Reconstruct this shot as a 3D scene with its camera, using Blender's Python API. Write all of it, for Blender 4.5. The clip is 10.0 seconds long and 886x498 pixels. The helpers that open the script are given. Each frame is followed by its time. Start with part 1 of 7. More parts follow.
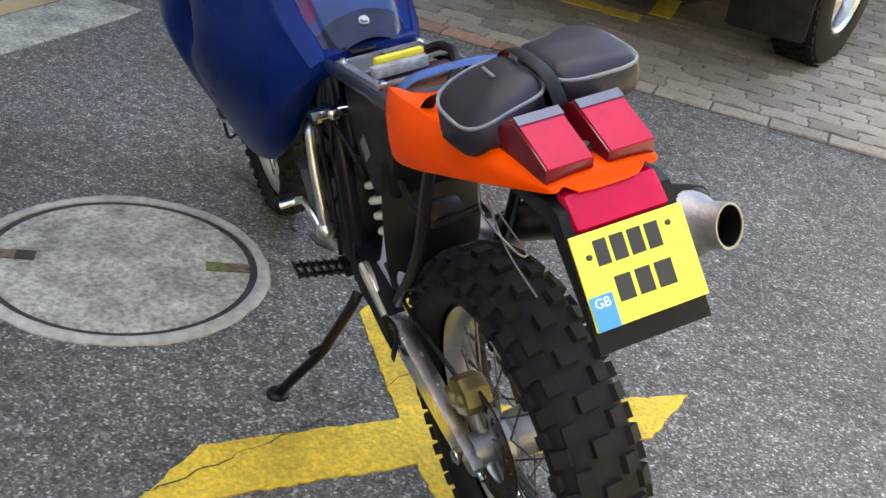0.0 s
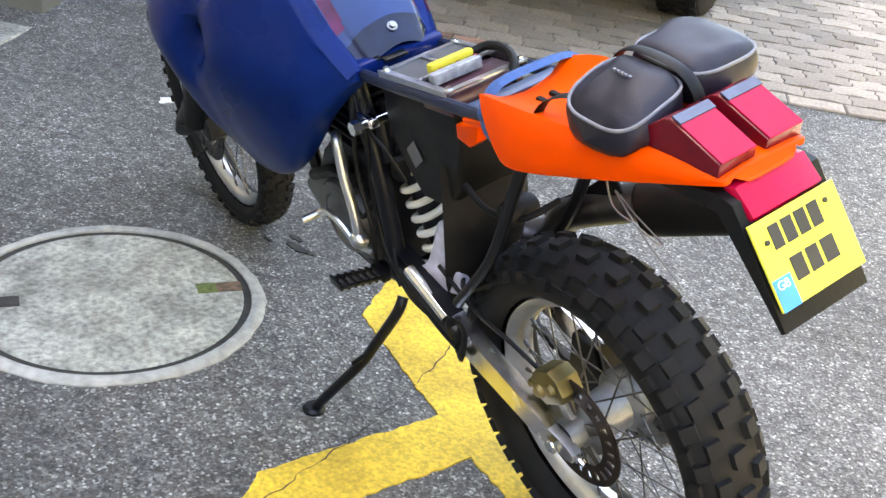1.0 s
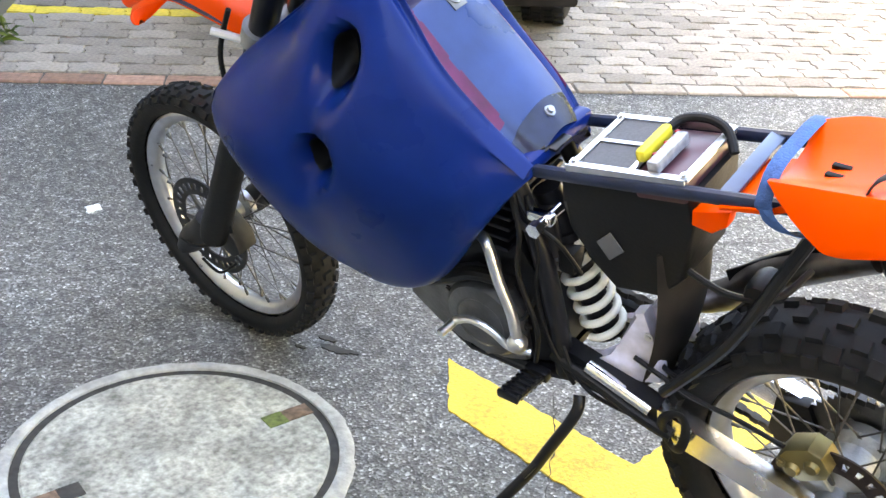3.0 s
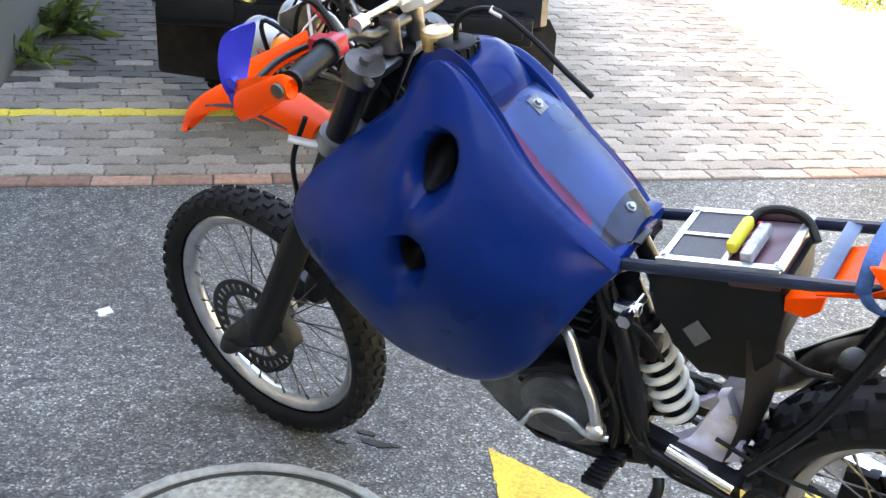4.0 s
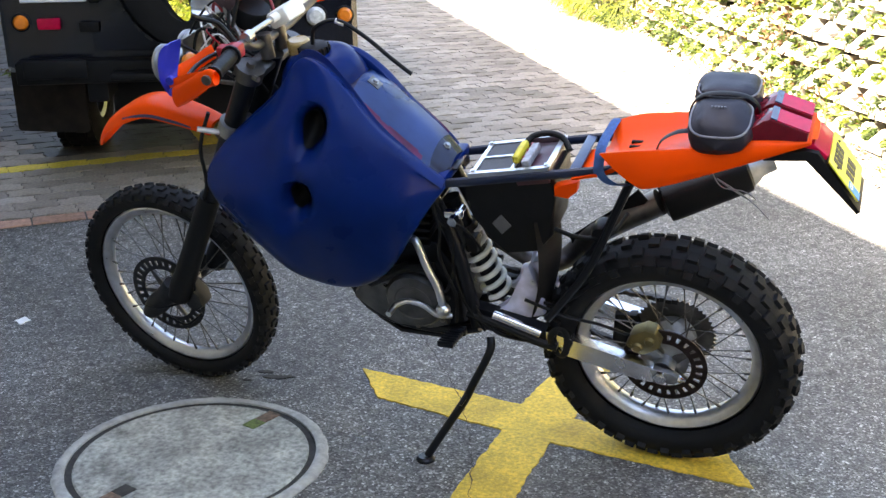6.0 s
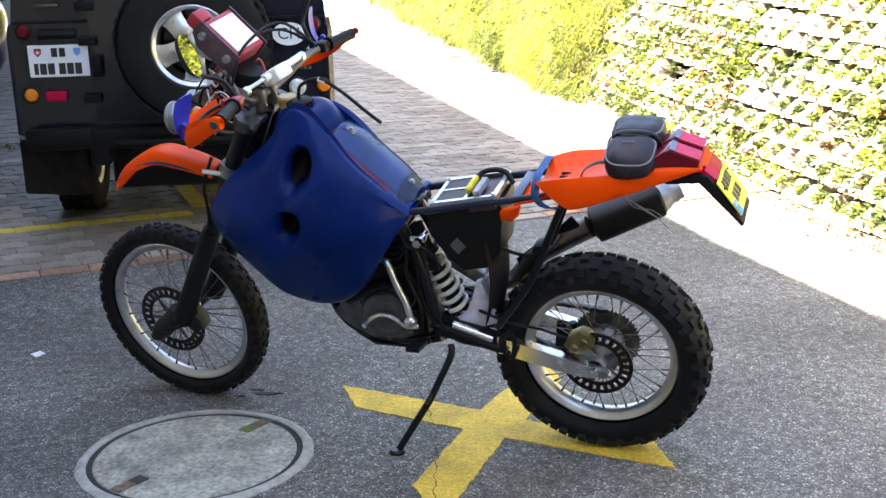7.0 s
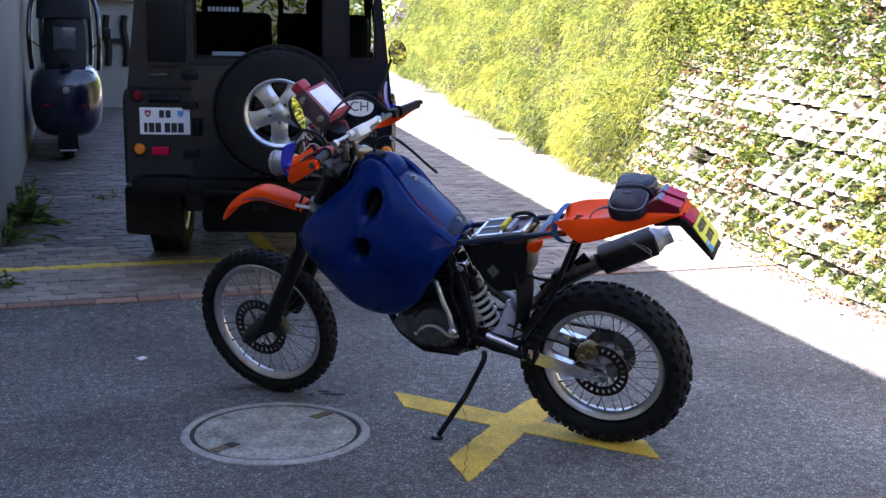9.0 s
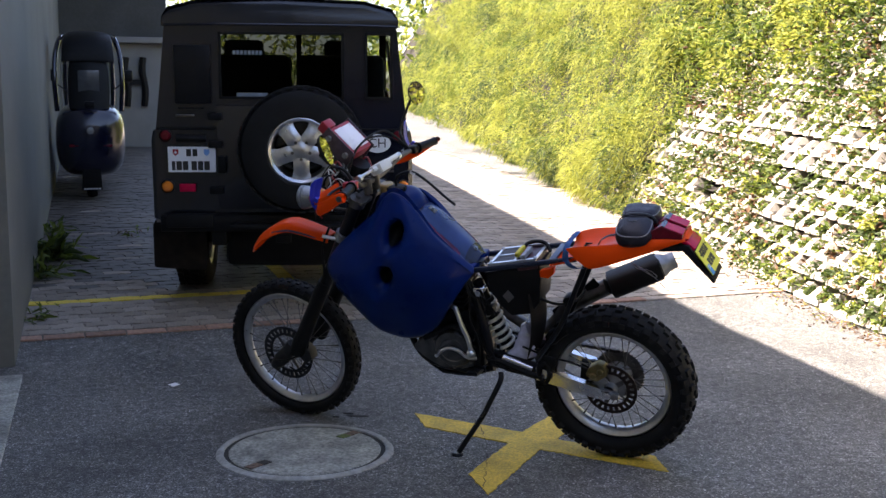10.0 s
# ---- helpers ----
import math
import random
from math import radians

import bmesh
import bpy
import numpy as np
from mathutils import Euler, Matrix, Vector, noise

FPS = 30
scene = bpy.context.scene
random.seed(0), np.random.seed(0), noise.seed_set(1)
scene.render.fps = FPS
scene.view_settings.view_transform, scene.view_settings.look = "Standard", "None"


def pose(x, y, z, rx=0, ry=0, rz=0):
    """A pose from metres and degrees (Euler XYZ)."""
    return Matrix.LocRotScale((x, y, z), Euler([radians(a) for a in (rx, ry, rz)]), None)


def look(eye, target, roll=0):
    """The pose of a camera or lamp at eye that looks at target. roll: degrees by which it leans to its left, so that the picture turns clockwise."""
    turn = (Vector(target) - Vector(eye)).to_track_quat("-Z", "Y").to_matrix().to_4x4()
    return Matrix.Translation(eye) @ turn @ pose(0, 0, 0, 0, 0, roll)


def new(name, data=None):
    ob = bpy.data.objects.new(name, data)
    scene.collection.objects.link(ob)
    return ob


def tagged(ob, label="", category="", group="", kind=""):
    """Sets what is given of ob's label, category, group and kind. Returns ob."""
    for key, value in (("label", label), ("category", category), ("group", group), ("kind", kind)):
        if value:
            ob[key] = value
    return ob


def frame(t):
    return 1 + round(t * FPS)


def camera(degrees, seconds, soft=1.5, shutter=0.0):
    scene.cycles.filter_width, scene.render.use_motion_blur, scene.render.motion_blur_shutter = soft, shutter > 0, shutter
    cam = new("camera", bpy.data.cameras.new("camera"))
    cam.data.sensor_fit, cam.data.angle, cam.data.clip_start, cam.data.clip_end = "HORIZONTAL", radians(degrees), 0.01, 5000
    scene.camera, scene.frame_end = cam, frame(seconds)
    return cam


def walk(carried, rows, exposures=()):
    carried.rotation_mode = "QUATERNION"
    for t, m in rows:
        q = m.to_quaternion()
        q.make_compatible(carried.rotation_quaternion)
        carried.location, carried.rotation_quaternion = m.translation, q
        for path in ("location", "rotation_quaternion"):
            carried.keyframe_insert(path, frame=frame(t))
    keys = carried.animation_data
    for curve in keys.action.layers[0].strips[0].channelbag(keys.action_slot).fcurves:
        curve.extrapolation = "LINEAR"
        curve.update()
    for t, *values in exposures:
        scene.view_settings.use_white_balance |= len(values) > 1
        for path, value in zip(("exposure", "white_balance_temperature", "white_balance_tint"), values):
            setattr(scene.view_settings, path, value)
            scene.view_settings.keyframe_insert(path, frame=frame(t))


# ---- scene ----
cam = camera(43.6, 10.0)
PATH = [
    (0, (-1.255, 1.02, 1.478), (0.269, 0.111, 0.557), 11.0),
    (0.5, (-1.181, 1.233, 1.489), (0.213, 0.134, 0.567), 8.7),
    (1, (-1.037, 1.362, 1.465), (0.315, 0.209, 0.546), 8.4),
    (1.5, (-0.887, 1.47, 1.465), (0.391, 0.22, 0.568), 7.8),
    (2, (-0.697, 1.579, 1.479), (0.455, 0.231, 0.553), 7.6),
    (2.5, (-0.526, 1.707, 1.484), (0.536, 0.287, 0.558), 4.8),
    (3, (-0.322, 1.717, 1.466), (0.725, 0.253, 0.594), 3.4),
    (3.2, (-0.262, 1.748, 1.464), (0.768, 0.247, 0.637), 4.0),
    (4.3, (-0.092, 2.007, 1.514), (0.797, 0.339, 0.861), 1.7),
    (4.5, (-0.119, 2.058, 1.519), (0.685, 0.33, 0.91), 1.6),
    (5, (-0.266, 2.249, 1.506), (0.526, 0.524, 0.876), 0.9),
    (5.5, (-0.377, 2.488, 1.511), (0.406, 0.742, 0.927), -0.9),
    (6, (-0.43, 2.779, 1.51), (0.263, 1.009, 0.888), -0.8),
    (6.2, (-0.474, 2.903, 1.507), (0.224, 1.115, 0.945), -0.4),
    (7.3, (-0.708, 3.479, 1.492), (-0.046, 1.653, 1.013), -1.6),
    (7.5, (-0.716, 3.61, 1.489), (-0.052, 1.796, 0.973), -1.8),
    (8, (-0.785, 3.811, 1.502), (-0.091, 1.982, 1.084), -0.6),
    (8.5, (-0.934, 4.034, 1.483), (-0.22, 2.203, 1.112), 0.5),
    (9, (-1.008, 4.178, 1.485), (-0.257, 2.354, 1.153), 1.0),
    (9.5, (-1.05, 4.39, 1.483), (-0.291, 2.573, 1.131), 0.4),
    (10, (-1.091, 4.453, 1.5), (-0.317, 2.628, 1.23), 0.3),
]
LIGHT = [(0.0, 4.02, 8900, 13), (0.5, 4.48, 8700, 13), (1.0, 4.68, 8600, 13), (2.0, 5.02, 8800, 14), (3.0, 5.1, 8700, 13), (4.5, 4.55, 7700, 12), (5.5, 4.04, 7600, 13), (7.5, 3.8, 7200, 16), (8.0, 3.54, 6750, 20), (8.6, 3.22, 6050, 27), (9.0, 3.04, 6200, 24), (9.5, 2.93, 6550, 20), (10.0, 2.62, 6850, 20)]
walk(cam, [(t, look(eye, target, roll)) for t, eye, target, roll in PATH], LIGHT)
# ---- light ----
SUN_DIR = Vector((-0.80, -0.50, -1.15)).normalized()      # the way the sunlight travels
world = bpy.data.worlds.new("sky")
scene.world = world
world.use_nodes = True
wn = world.node_tree
sky = wn.nodes.new("ShaderNodeTexSky")
sky.sky_type = 'NISHITA'
sky.sun_disc = False
sky.sun_elevation = math.asin(-SUN_DIR.z)
sky.sun_rotation = math.atan2(-SUN_DIR.x, -SUN_DIR.y)
sky.air_density, sky.dust_density, sky.ozone_density = 1.0, 1.5, 1.0
wn.links.new(sky.outputs[0], wn.nodes["Background"].inputs[0])
wn.nodes["Background"].inputs[1].default_value = 0.085
sun = new("sun", bpy.data.lights.new("sun", 'SUN'))
sun.data.energy, sun.data.angle, sun.data.color = 5.0, radians(0.53), (1.0, 0.95, 0.86)
sun.matrix_world = look((0, 0, 20), Vector((0, 0, 20)) + SUN_DIR)

# ---- materials ----
def mat(name, color, rough=0.5, metal=0.0, vary=0.0, scale=20.0, bump=0.0, bump_scale=60.0, color2=None,
        spec=0.5, coat=0.0, coat_rough=0.12, per_object=0.0, stain=0.0, stain_scale=2.0, transmission=0.0):
    """A surface with two scales of colour change, roughness change and fine relief."""
    m = bpy.data.materials.new(name)
    m.use_nodes = True
    nt = m.node_tree
    N, LK = nt.nodes, nt.links
    b = N["Principled BSDF"]
    b.inputs["Roughness"].default_value = rough
    b.inputs["Metallic"].default_value = metal
    b.inputs["Specular IOR Level"].default_value = spec
    b.inputs["Coat Weight"].default_value = coat
    b.inputs["Coat Roughness"].default_value = coat_rough
    b.inputs["Transmission Weight"].default_value = transmission
    c = (*color, 1)
    b.inputs["Base Color"].default_value = c
    tc = N.new("ShaderNodeTexCoord")
    out = None
    if vary or stain or per_object:
        n1 = N.new("ShaderNodeTexNoise")
        n1.inputs["Scale"].default_value, n1.inputs["Detail"].default_value = scale, 6
        LK.new(tc.outputs["Object"], n1.inputs["Vector"])
        r1 = N.new("ShaderNodeMapRange")
        r1.inputs["From Min"].default_value, r1.inputs["From Max"].default_value = 0.3, 0.7
        LK.new(n1.outputs[0], r1.inputs["Value"])
        mx = N.new("ShaderNodeMix")
        mx.data_type = 'RGBA'
        d = color2 or tuple(v * (1 - vary) for v in color)
        u = color if color2 else tuple(min(1, v * (1 + vary)) for v in color)
        mx.inputs["A"].default_value, mx.inputs["B"].default_value = (*d, 1), (*u, 1)
        LK.new(r1.outputs[0], mx.inputs["Factor"])
        out = mx.outputs["Result"]
        if stain:
            n2 = N.new("ShaderNodeTexNoise")
            n2.inputs["Scale"].default_value, n2.inputs["Detail"].default_value = stain_scale, 4
            LK.new(tc.outputs["Object"], n2.inputs["Vector"])
            r2 = N.new("ShaderNodeMapRange")
            r2.inputs["From Min"].default_value, r2.inputs["From Max"].default_value = 0.35, 0.7
            r2.inputs["To Min"].default_value, r2.inputs["To Max"].default_value = 1 + stain * 0.4, 1 - stain
            LK.new(n2.outputs[0], r2.inputs["Value"])
            vm = N.new("ShaderNodeVectorMath")
            vm.operation = 'SCALE'
            LK.new(out, vm.inputs[0])
            LK.new(r2.outputs[0], vm.inputs["Scale"])
            out = vm.outputs[0]
        if per_object:
            oi = N.new("ShaderNodeObjectInfo")
            ge = N.new("ShaderNodeNewGeometry")
            ad = N.new("ShaderNodeMath")
            ad.operation = 'ADD'
            LK.new(oi.outputs["Random"], ad.inputs[0])
            LK.new(ge.outputs["Random Per Island"], ad.inputs[1])
            fr = N.new("ShaderNodeMath")
            fr.operation = 'FRACT'
            LK.new(ad.outputs[0], fr.inputs[0])
            r3 = N.new("ShaderNodeMapRange")
            r3.inputs["To Min"].default_value, r3.inputs["To Max"].default_value = 1 - per_object, 1 + per_object
            LK.new(fr.outputs[0], r3.inputs["Value"])
            vm = N.new("ShaderNodeVectorMath")
            vm.operation = 'SCALE'
            LK.new(out, vm.inputs[0])
            LK.new(r3.outputs[0], vm.inputs["Scale"])
            out = vm.outputs[0]
        LK.new(out, b.inputs["Base Color"])
        rr = N.new("ShaderNodeMapRange")
        rr.inputs["To Min"].default_value, rr.inputs["To Max"].default_value = max(0.03, rough - 0.12), min(1, rough + 0.12)
        LK.new(n1.outputs[0], rr.inputs["Value"])
        LK.new(rr.outputs[0], b.inputs["Roughness"])
    if bump:
        nb = N.new("ShaderNodeTexNoise")
        nb.inputs["Scale"].default_value, nb.inputs["Detail"].default_value = bump_scale, 5
        LK.new(tc.outputs["Object"], nb.inputs["Vector"])
        bp = N.new("ShaderNodeBump")
        bp.inputs["Strength"].default_value, bp.inputs["Distance"].default_value = bump, 0.004
        LK.new(nb.outputs[0], bp.inputs["Height"])
        LK.new(bp.outputs[0], b.inputs["Normal"])
    return m


def asphalt_material():
    m = bpy.data.materials.new("asphalt")
    m.use_nodes = True
    N, LK = m.node_tree.nodes, m.node_tree.links
    b = N["Principled BSDF"]
    b.inputs["Roughness"].default_value = 0.74
    tc = N.new("ShaderNodeTexCoord")
    # stones in the binder: cells with their own greys
    vo = N.new("ShaderNodeTexVoronoi")
    vo.inputs["Scale"].default_value, vo.inputs["Randomness"].default_value = 170, 1
    LK.new(tc.outputs["Object"], vo.inputs["Vector"])
    sep = N.new("ShaderNodeSeparateColor")
    LK.new(vo.outputs["Color"], sep.inputs[0])
    ramp = N.new("ShaderNodeValToRGB")
    e = ramp.color_ramp.elements
    e[0].position, e[0].color = 0.0, (0.050, 0.047, 0.043, 1)
    e[1].position, e[1].color = 0.55, (0.116, 0.109, 0.099, 1)
    for p, v in ((0.80, 0.165), (0.93, 0.25), (1.0, 0.46)):
        k = ramp.color_ramp.elements.new(p)
        k.color = (v * 1.02, v, v * 0.93, 1)
    LK.new(sep.outputs[0], ramp.inputs[0])
    n2 = N.new("ShaderNodeTexNoise")
    n2.inputs["Scale"].default_value, n2.inputs["Detail"].default_value = 1.3, 6
    LK.new(tc.outputs["Object"], n2.inputs["Vector"])
    r2 = N.new("ShaderNodeMapRange")
    r2.inputs["From Min"].default_value, r2.inputs["From Max"].default_value = 0.3, 0.75
    r2.inputs["To Min"].default_value, r2.inputs["To Max"].default_value = 0.60, 1.26
    LK.new(n2.outputs[0], r2.inputs["Value"])
    n3 = N.new("ShaderNodeTexNoise")
    n3.inputs["Scale"].default_value, n3.inputs["Detail"].default_value = 22, 5
    LK.new(tc.outputs["Object"], n3.inputs["Vector"])
    r3 = N.new("ShaderNodeMapRange")
    r3.inputs["From Min"].default_value, r3.inputs["From Max"].default_value = 0.3, 0.7
    r3.inputs["To Min"].default_value, r3.inputs["To Max"].default_value = 0.62, 1.34
    LK.new(n3.outputs[0], r3.inputs["Value"])
    mu = N.new("ShaderNodeMath")
    mu.operation = 'MULTIPLY'
    LK.new(r2.outputs[0], mu.inputs[0])
    LK.new(r3.outputs[0], mu.inputs[1])
    vm = N.new("ShaderNodeVectorMath")
    vm.operation = 'SCALE'
    LK.new(ramp.outputs[0], vm.inputs[0])
    LK.new(mu.outputs[0], vm.inputs["Scale"])
    LK.new(vm.outputs[0], b.inputs["Base Color"])
    bp = N.new("ShaderNodeBump")
    bp.inputs["Strength"].default_value, bp.inputs["Distance"].default_value = 0.6, 0.004
    LK.new(vo.outputs["Distance"], bp.inputs["Height"])
    LK.new(bp.outputs[0], b.inputs["Normal"])
    return m


ASPHALT = asphalt_material()
PAVER = mat("paver", (0.285, 0.240, 0.198), 0.9, vary=0.25, scale=60, bump=0.5, bump_scale=160, per_object=0.26, stain=0.3, stain_scale=1.2)
# paver colour lowered mostly to stand in for shade, partly for wet
PAVER_SHADE_WET = mat("shade_wet_paver", (0.082, 0.068, 0.057), 0.55, vary=0.35, scale=50, bump=0.5, bump_scale=160, per_object=0.35, stain=0.4, stain_scale=1.5)
PAVER_RED = mat("red_paver", (0.30, 0.17, 0.12), 0.9, vary=0.3, scale=40, bump=0.5, bump_scale=160, per_object=0.35, stain=0.3)
PAVER_YELLOW = mat("yellow_paver", (0.74, 0.55, 0.06), 0.75, vary=0.2, scale=50, bump=0.4, bump_scale=150, per_object=0.1, stain=0.25)
PAINT_YELLOW = mat("road_paint", (0.68, 0.45, 0.045), 0.7, vary=0.3, scale=95, bump=0.6, bump_scale=150, stain=0.28, stain_scale=5)
JOINT = mat("joint_sand", (0.095, 0.082, 0.066), 0.95, vary=0.3, scale=30, stain=0.3)
CONCRETE = mat("cast_concrete", (0.335, 0.33, 0.285), 0.88, vary=0.45, scale=70, bump=0.6, bump_scale=150, stain=0.45, stain_scale=7)
CONCRETE_RIM = mat("concrete_ring", (0.36, 0.355, 0.325), 0.88, vary=0.25, scale=40, bump=0.7, bump_scale=120, stain=0.3, stain_scale=6)
RUST = mat("rusty_iron", (0.17, 0.11, 0.075), 0.8, metal=0.3, vary=0.5, scale=60, bump=0.4, stain=0.3)
GAP_DARK = mat("dark_gap", (0.035, 0.032, 0.028), 0.95, vary=0.4, scale=40)
MOSS = mat("moss", (0.10, 0.13, 0.035), 0.95, vary=0.4, scale=80, bump=0.6)
PLASTER = mat("wall_render", (0.140, 0.143, 0.128), 0.9, vary=0.08, scale=30, bump=0.35, bump_scale=200, stain=0.18, stain_scale=0.9)
DOOR_BEIGE = mat("garage_door", (0.36, 0.31, 0.22), 0.6, vary=0.1, scale=8, stain=0.1)
PLASTER_DARK = mat("dark_wall_render", (0.062, 0.064, 0.062), 0.9, vary=0.12, scale=25, bump=0.3, bump_scale=160, stain=0.2)
WHITE_PANEL = mat("white_panel", (0.20, 0.20, 0.195), 0.6, vary=0.06, scale=5, stain=0.12)
BLOCK = mat("block_concrete", (0.40, 0.36, 0.30), 0.9, vary=0.2, scale=30, bump=0.6, bump_scale=110, per_object=0.15, stain=0.3, stain_scale=3)
SOIL = mat("soil", (0.020, 0.015, 0.011), 1.0, vary=0.5, scale=25, bump=0.8, bump_scale=40)
LEAF = mat("leaf", (0.095, 0.125, 0.026), 0.6, spec=0.2, vary=0.35, scale=6, per_object=0.5)
LEAF_YELLOW = mat("yellow_green_leaf", (0.235, 0.245, 0.048), 0.6, spec=0.2, vary=0.3, scale=6, per_object=0.4)
LEAF_DRY = mat("dry_leaf", (0.12, 0.066, 0.034), 0.75, spec=0.15, vary=0.4, scale=6, per_object=0.5)
LEAF_DARK = mat("dark_leaf", (0.045, 0.060, 0.022), 0.6, spec=0.2, vary=0.35, scale=6, per_object=0.5)

RUBBER = mat("tyre_rubber", (0.0072, 0.0072, 0.0076), 0.72, spec=0.25, vary=0.35, scale=25, bump=0.25, bump_scale=90, stain=0.4, stain_scale=7)
BLACK_PLASTIC = mat("black_plastic", (0.0055, 0.0055, 0.006), 0.5, spec=0.2, vary=0.3, scale=30, bump=0.12, bump_scale=150)
BLACK_PAINT = mat("black_frame_paint", (0.0045, 0.005, 0.007), 0.34, spec=0.26, vary=0.3, scale=40, bump=0.05)
BLACK_HOLE = mat("hole_black", (0.003, 0.003, 0.0035), 0.6, spec=0.15, vary=0.3, scale=30)
BLUE_PAINT = mat("blue_tank_paint", (0.0004, 0.0135, 0.104), 0.30, vary=0.14, scale=7, bump=0.02, bump_scale=160, coat=0.13, coat_rough=0.13, spec=0.06, stain=0.2, stain_scale=5)
SMOKY = mat("smoky_blue_paint", (0.020, 0.030, 0.085), 0.22, vary=0.35, scale=18, coat=0.2)
# worn tank-top blue, lightened to hold the sky's sheen in its colour
BLUE_TOP = mat("worn_sky_sheen_blue", (0.026, 0.072, 0.26), 0.3, vary=0.2, scale=9, bump=0.03, bump_scale=90, coat=0.3, stain=0.25, stain_scale=6)
MAGENTA = mat("magenta_stripe", (0.17, 0.018, 0.10), 0.4, vary=0.3, scale=20, coat=0.2)
PURPLE = mat("purple_paint", (0.028, 0.022, 0.085), 0.4, vary=0.35, scale=14, coat=0.2)
BLUE_STEEL = mat("blue_subframe_paint", (0.024, 0.048, 0.105), 0.4, vary=0.3, scale=30, coat=0.1)
BLUE_BRIGHT = mat("bright_blue_plastic", (0.012, 0.025, 0.42), 0.4, vary=0.12, scale=15)
STRAP_BLUE = mat("blue_webbing", (0.025, 0.085, 0.24), 0.8, vary=0.2, scale=90, bump=0.5, bump_scale=300)
ORANGE = mat("orange_plastic", (0.84, 0.066, 0.002), 0.4, coat=0.03, spec=0.09, vary=0.06, scale=9, bump=0.04, stain=0.06, stain_scale=8)
ALU = mat("brushed_aluminium", (0.62, 0.63, 0.65), 0.32, metal=1.0, vary=0.12, scale=35, bump=0.08, bump_scale=120, stain=0.15)
ALU_CAST = mat("cast_aluminium", (0.33, 0.34, 0.35), 0.5, metal=0.9, vary=0.2, scale=30, bump=0.25, bump_scale=150, stain=0.3, stain_scale=10)
ALU_PALE = mat("pale_linkage_casting", (0.66, 0.65, 0.78), 0.36, metal=0.35, vary=0.15, scale=40, bump=0.1, stain=0.25, stain_scale=14)
ENGINE_GREY = mat("dirty_engine_cover", (0.098, 0.099, 0.102), 0.42, metal=0.6, vary=0.25, scale=25, bump=0.2, bump_scale=140, stain=0.4, stain_scale=12)
CHROME = mat("polished_steel", (0.75, 0.75, 0.76), 0.16, metal=1.0, vary=0.06, scale=20)
DUSTY_RUBBER = mat("dusty_rubber", (0.016, 0.013, 0.011), 0.75, spec=0.2, vary=0.5, scale=14, bump=0.1, stain=0.5, stain_scale=9)
CAST_BLACK = mat("dark_cast_metal", (0.030, 0.030, 0.031), 0.5, metal=0.6, vary=0.3, scale=40, stain=0.3, stain_scale=12)
STEEL_DARK = mat("dark_steel", (0.17, 0.16, 0.15), 0.42, metal=1.0, vary=0.3, scale=30, stain=0.3, stain_scale=9)
RAIL_NAVY = mat("navy_rail_paint", (0.010, 0.017, 0.040), 0.35, spec=0.35, vary=0.3, scale=30)
DISC_BROWN = mat("brown_disc_steel", (0.045, 0.032, 0.027), 0.4, metal=0.9, vary=0.3, scale=50)
GOLD = mat("gold_anodised", (0.21, 0.17, 0.075), 0.45, metal=0.9, vary=0.2, scale=40, bump=0.1, stain=0.3, stain_scale=20)
WHITE_SPRING = mat("white_spring_paint", (0.72, 0.69, 0.60), 0.4, vary=0.12, scale=30, stain=0.15)
WHITE_PAD = mat("white_foam", (0.80, 0.79, 0.73), 0.6, vary=0.06, scale=20, stain=0.08)
RED_LENS = mat("red_lens", (0.46, 0.004, 0.040), 0.2, spec=0.2, vary=0.1, scale=40, coat=0.03, bump=0.06, bump_scale=200)
RED_DARK = mat("dark_red_lens", (0.13, 0.004, 0.010), 0.2, spec=0.3, vary=0.15, scale=40, coat=0.1)
RED_PLASTIC = mat("red_plastic", (0.34, 0.010, 0.022), 0.4, vary=0.12, scale=20)
AMBER = mat("amber_lens", (0.75, 0.20, 0.015), 0.2, vary=0.1, scale=40, coat=0.4)
BAG_CLOTH = mat("grey_black_nylon", (0.0115, 0.0105, 0.019), 0.46, spec=0.32, vary=0.25, scale=14, bump=0.22, bump_scale=500, stain=0.25, stain_scale=9)
PIPING = mat("grey_piping", (0.17, 0.17, 0.19), 0.6, vary=0.1, scale=60)
YELLOW_PLATE = mat("yellow_plate", (0.78, 0.74, 0.08), 0.35, vary=0.05, scale=20)
PLATE_BLACK = mat("plate_ink", (0.02, 0.02, 0.02), 0.5, vary=0.2, scale=30)
PLATE_BLUE = mat("plate_blue", (0.02, 0.26, 0.62), 0.4, vary=0.05, scale=30)
WHITE_PLATE = mat("white_plate", (0.78, 0.80, 0.82), 0.35, vary=0.04, scale=20)
YELLOW_STRAP = mat("yellow_rubber", (0.62, 0.50, 0.03), 0.6, vary=0.15, scale=30)
MIRROR = mat("mirror_glass", (0.62, 0.62, 0.46), 0.02, metal=1.0)
CAR_BLACK = mat("black_car_paint", (0.0072, 0.0080, 0.0130), 0.2, vary=0.3, scale=4, coat=0.3, spec=0.45, stain=0.2, stain_scale=3)
CAR_MATT = mat("black_bumper_steel", (0.0065, 0.0065, 0.007), 0.6, spec=0.2, vary=0.4, scale=12, bump=0.1, stain=0.4, stain_scale=4)
NAVY_PAINT = mat("navy_scooter_paint", (0.004, 0.005, 0.018), 0.2, vary=0.1, scale=6, coat=0.6)
WHITE_MARK = mat("white_mark", (0.75, 0.75, 0.73), 0.5, vary=0.1, scale=30)
CHAIN_MAT = mat("oily_chain", (0.06, 0.055, 0.05), 0.45, metal=0.8, vary=0.3, scale=60)
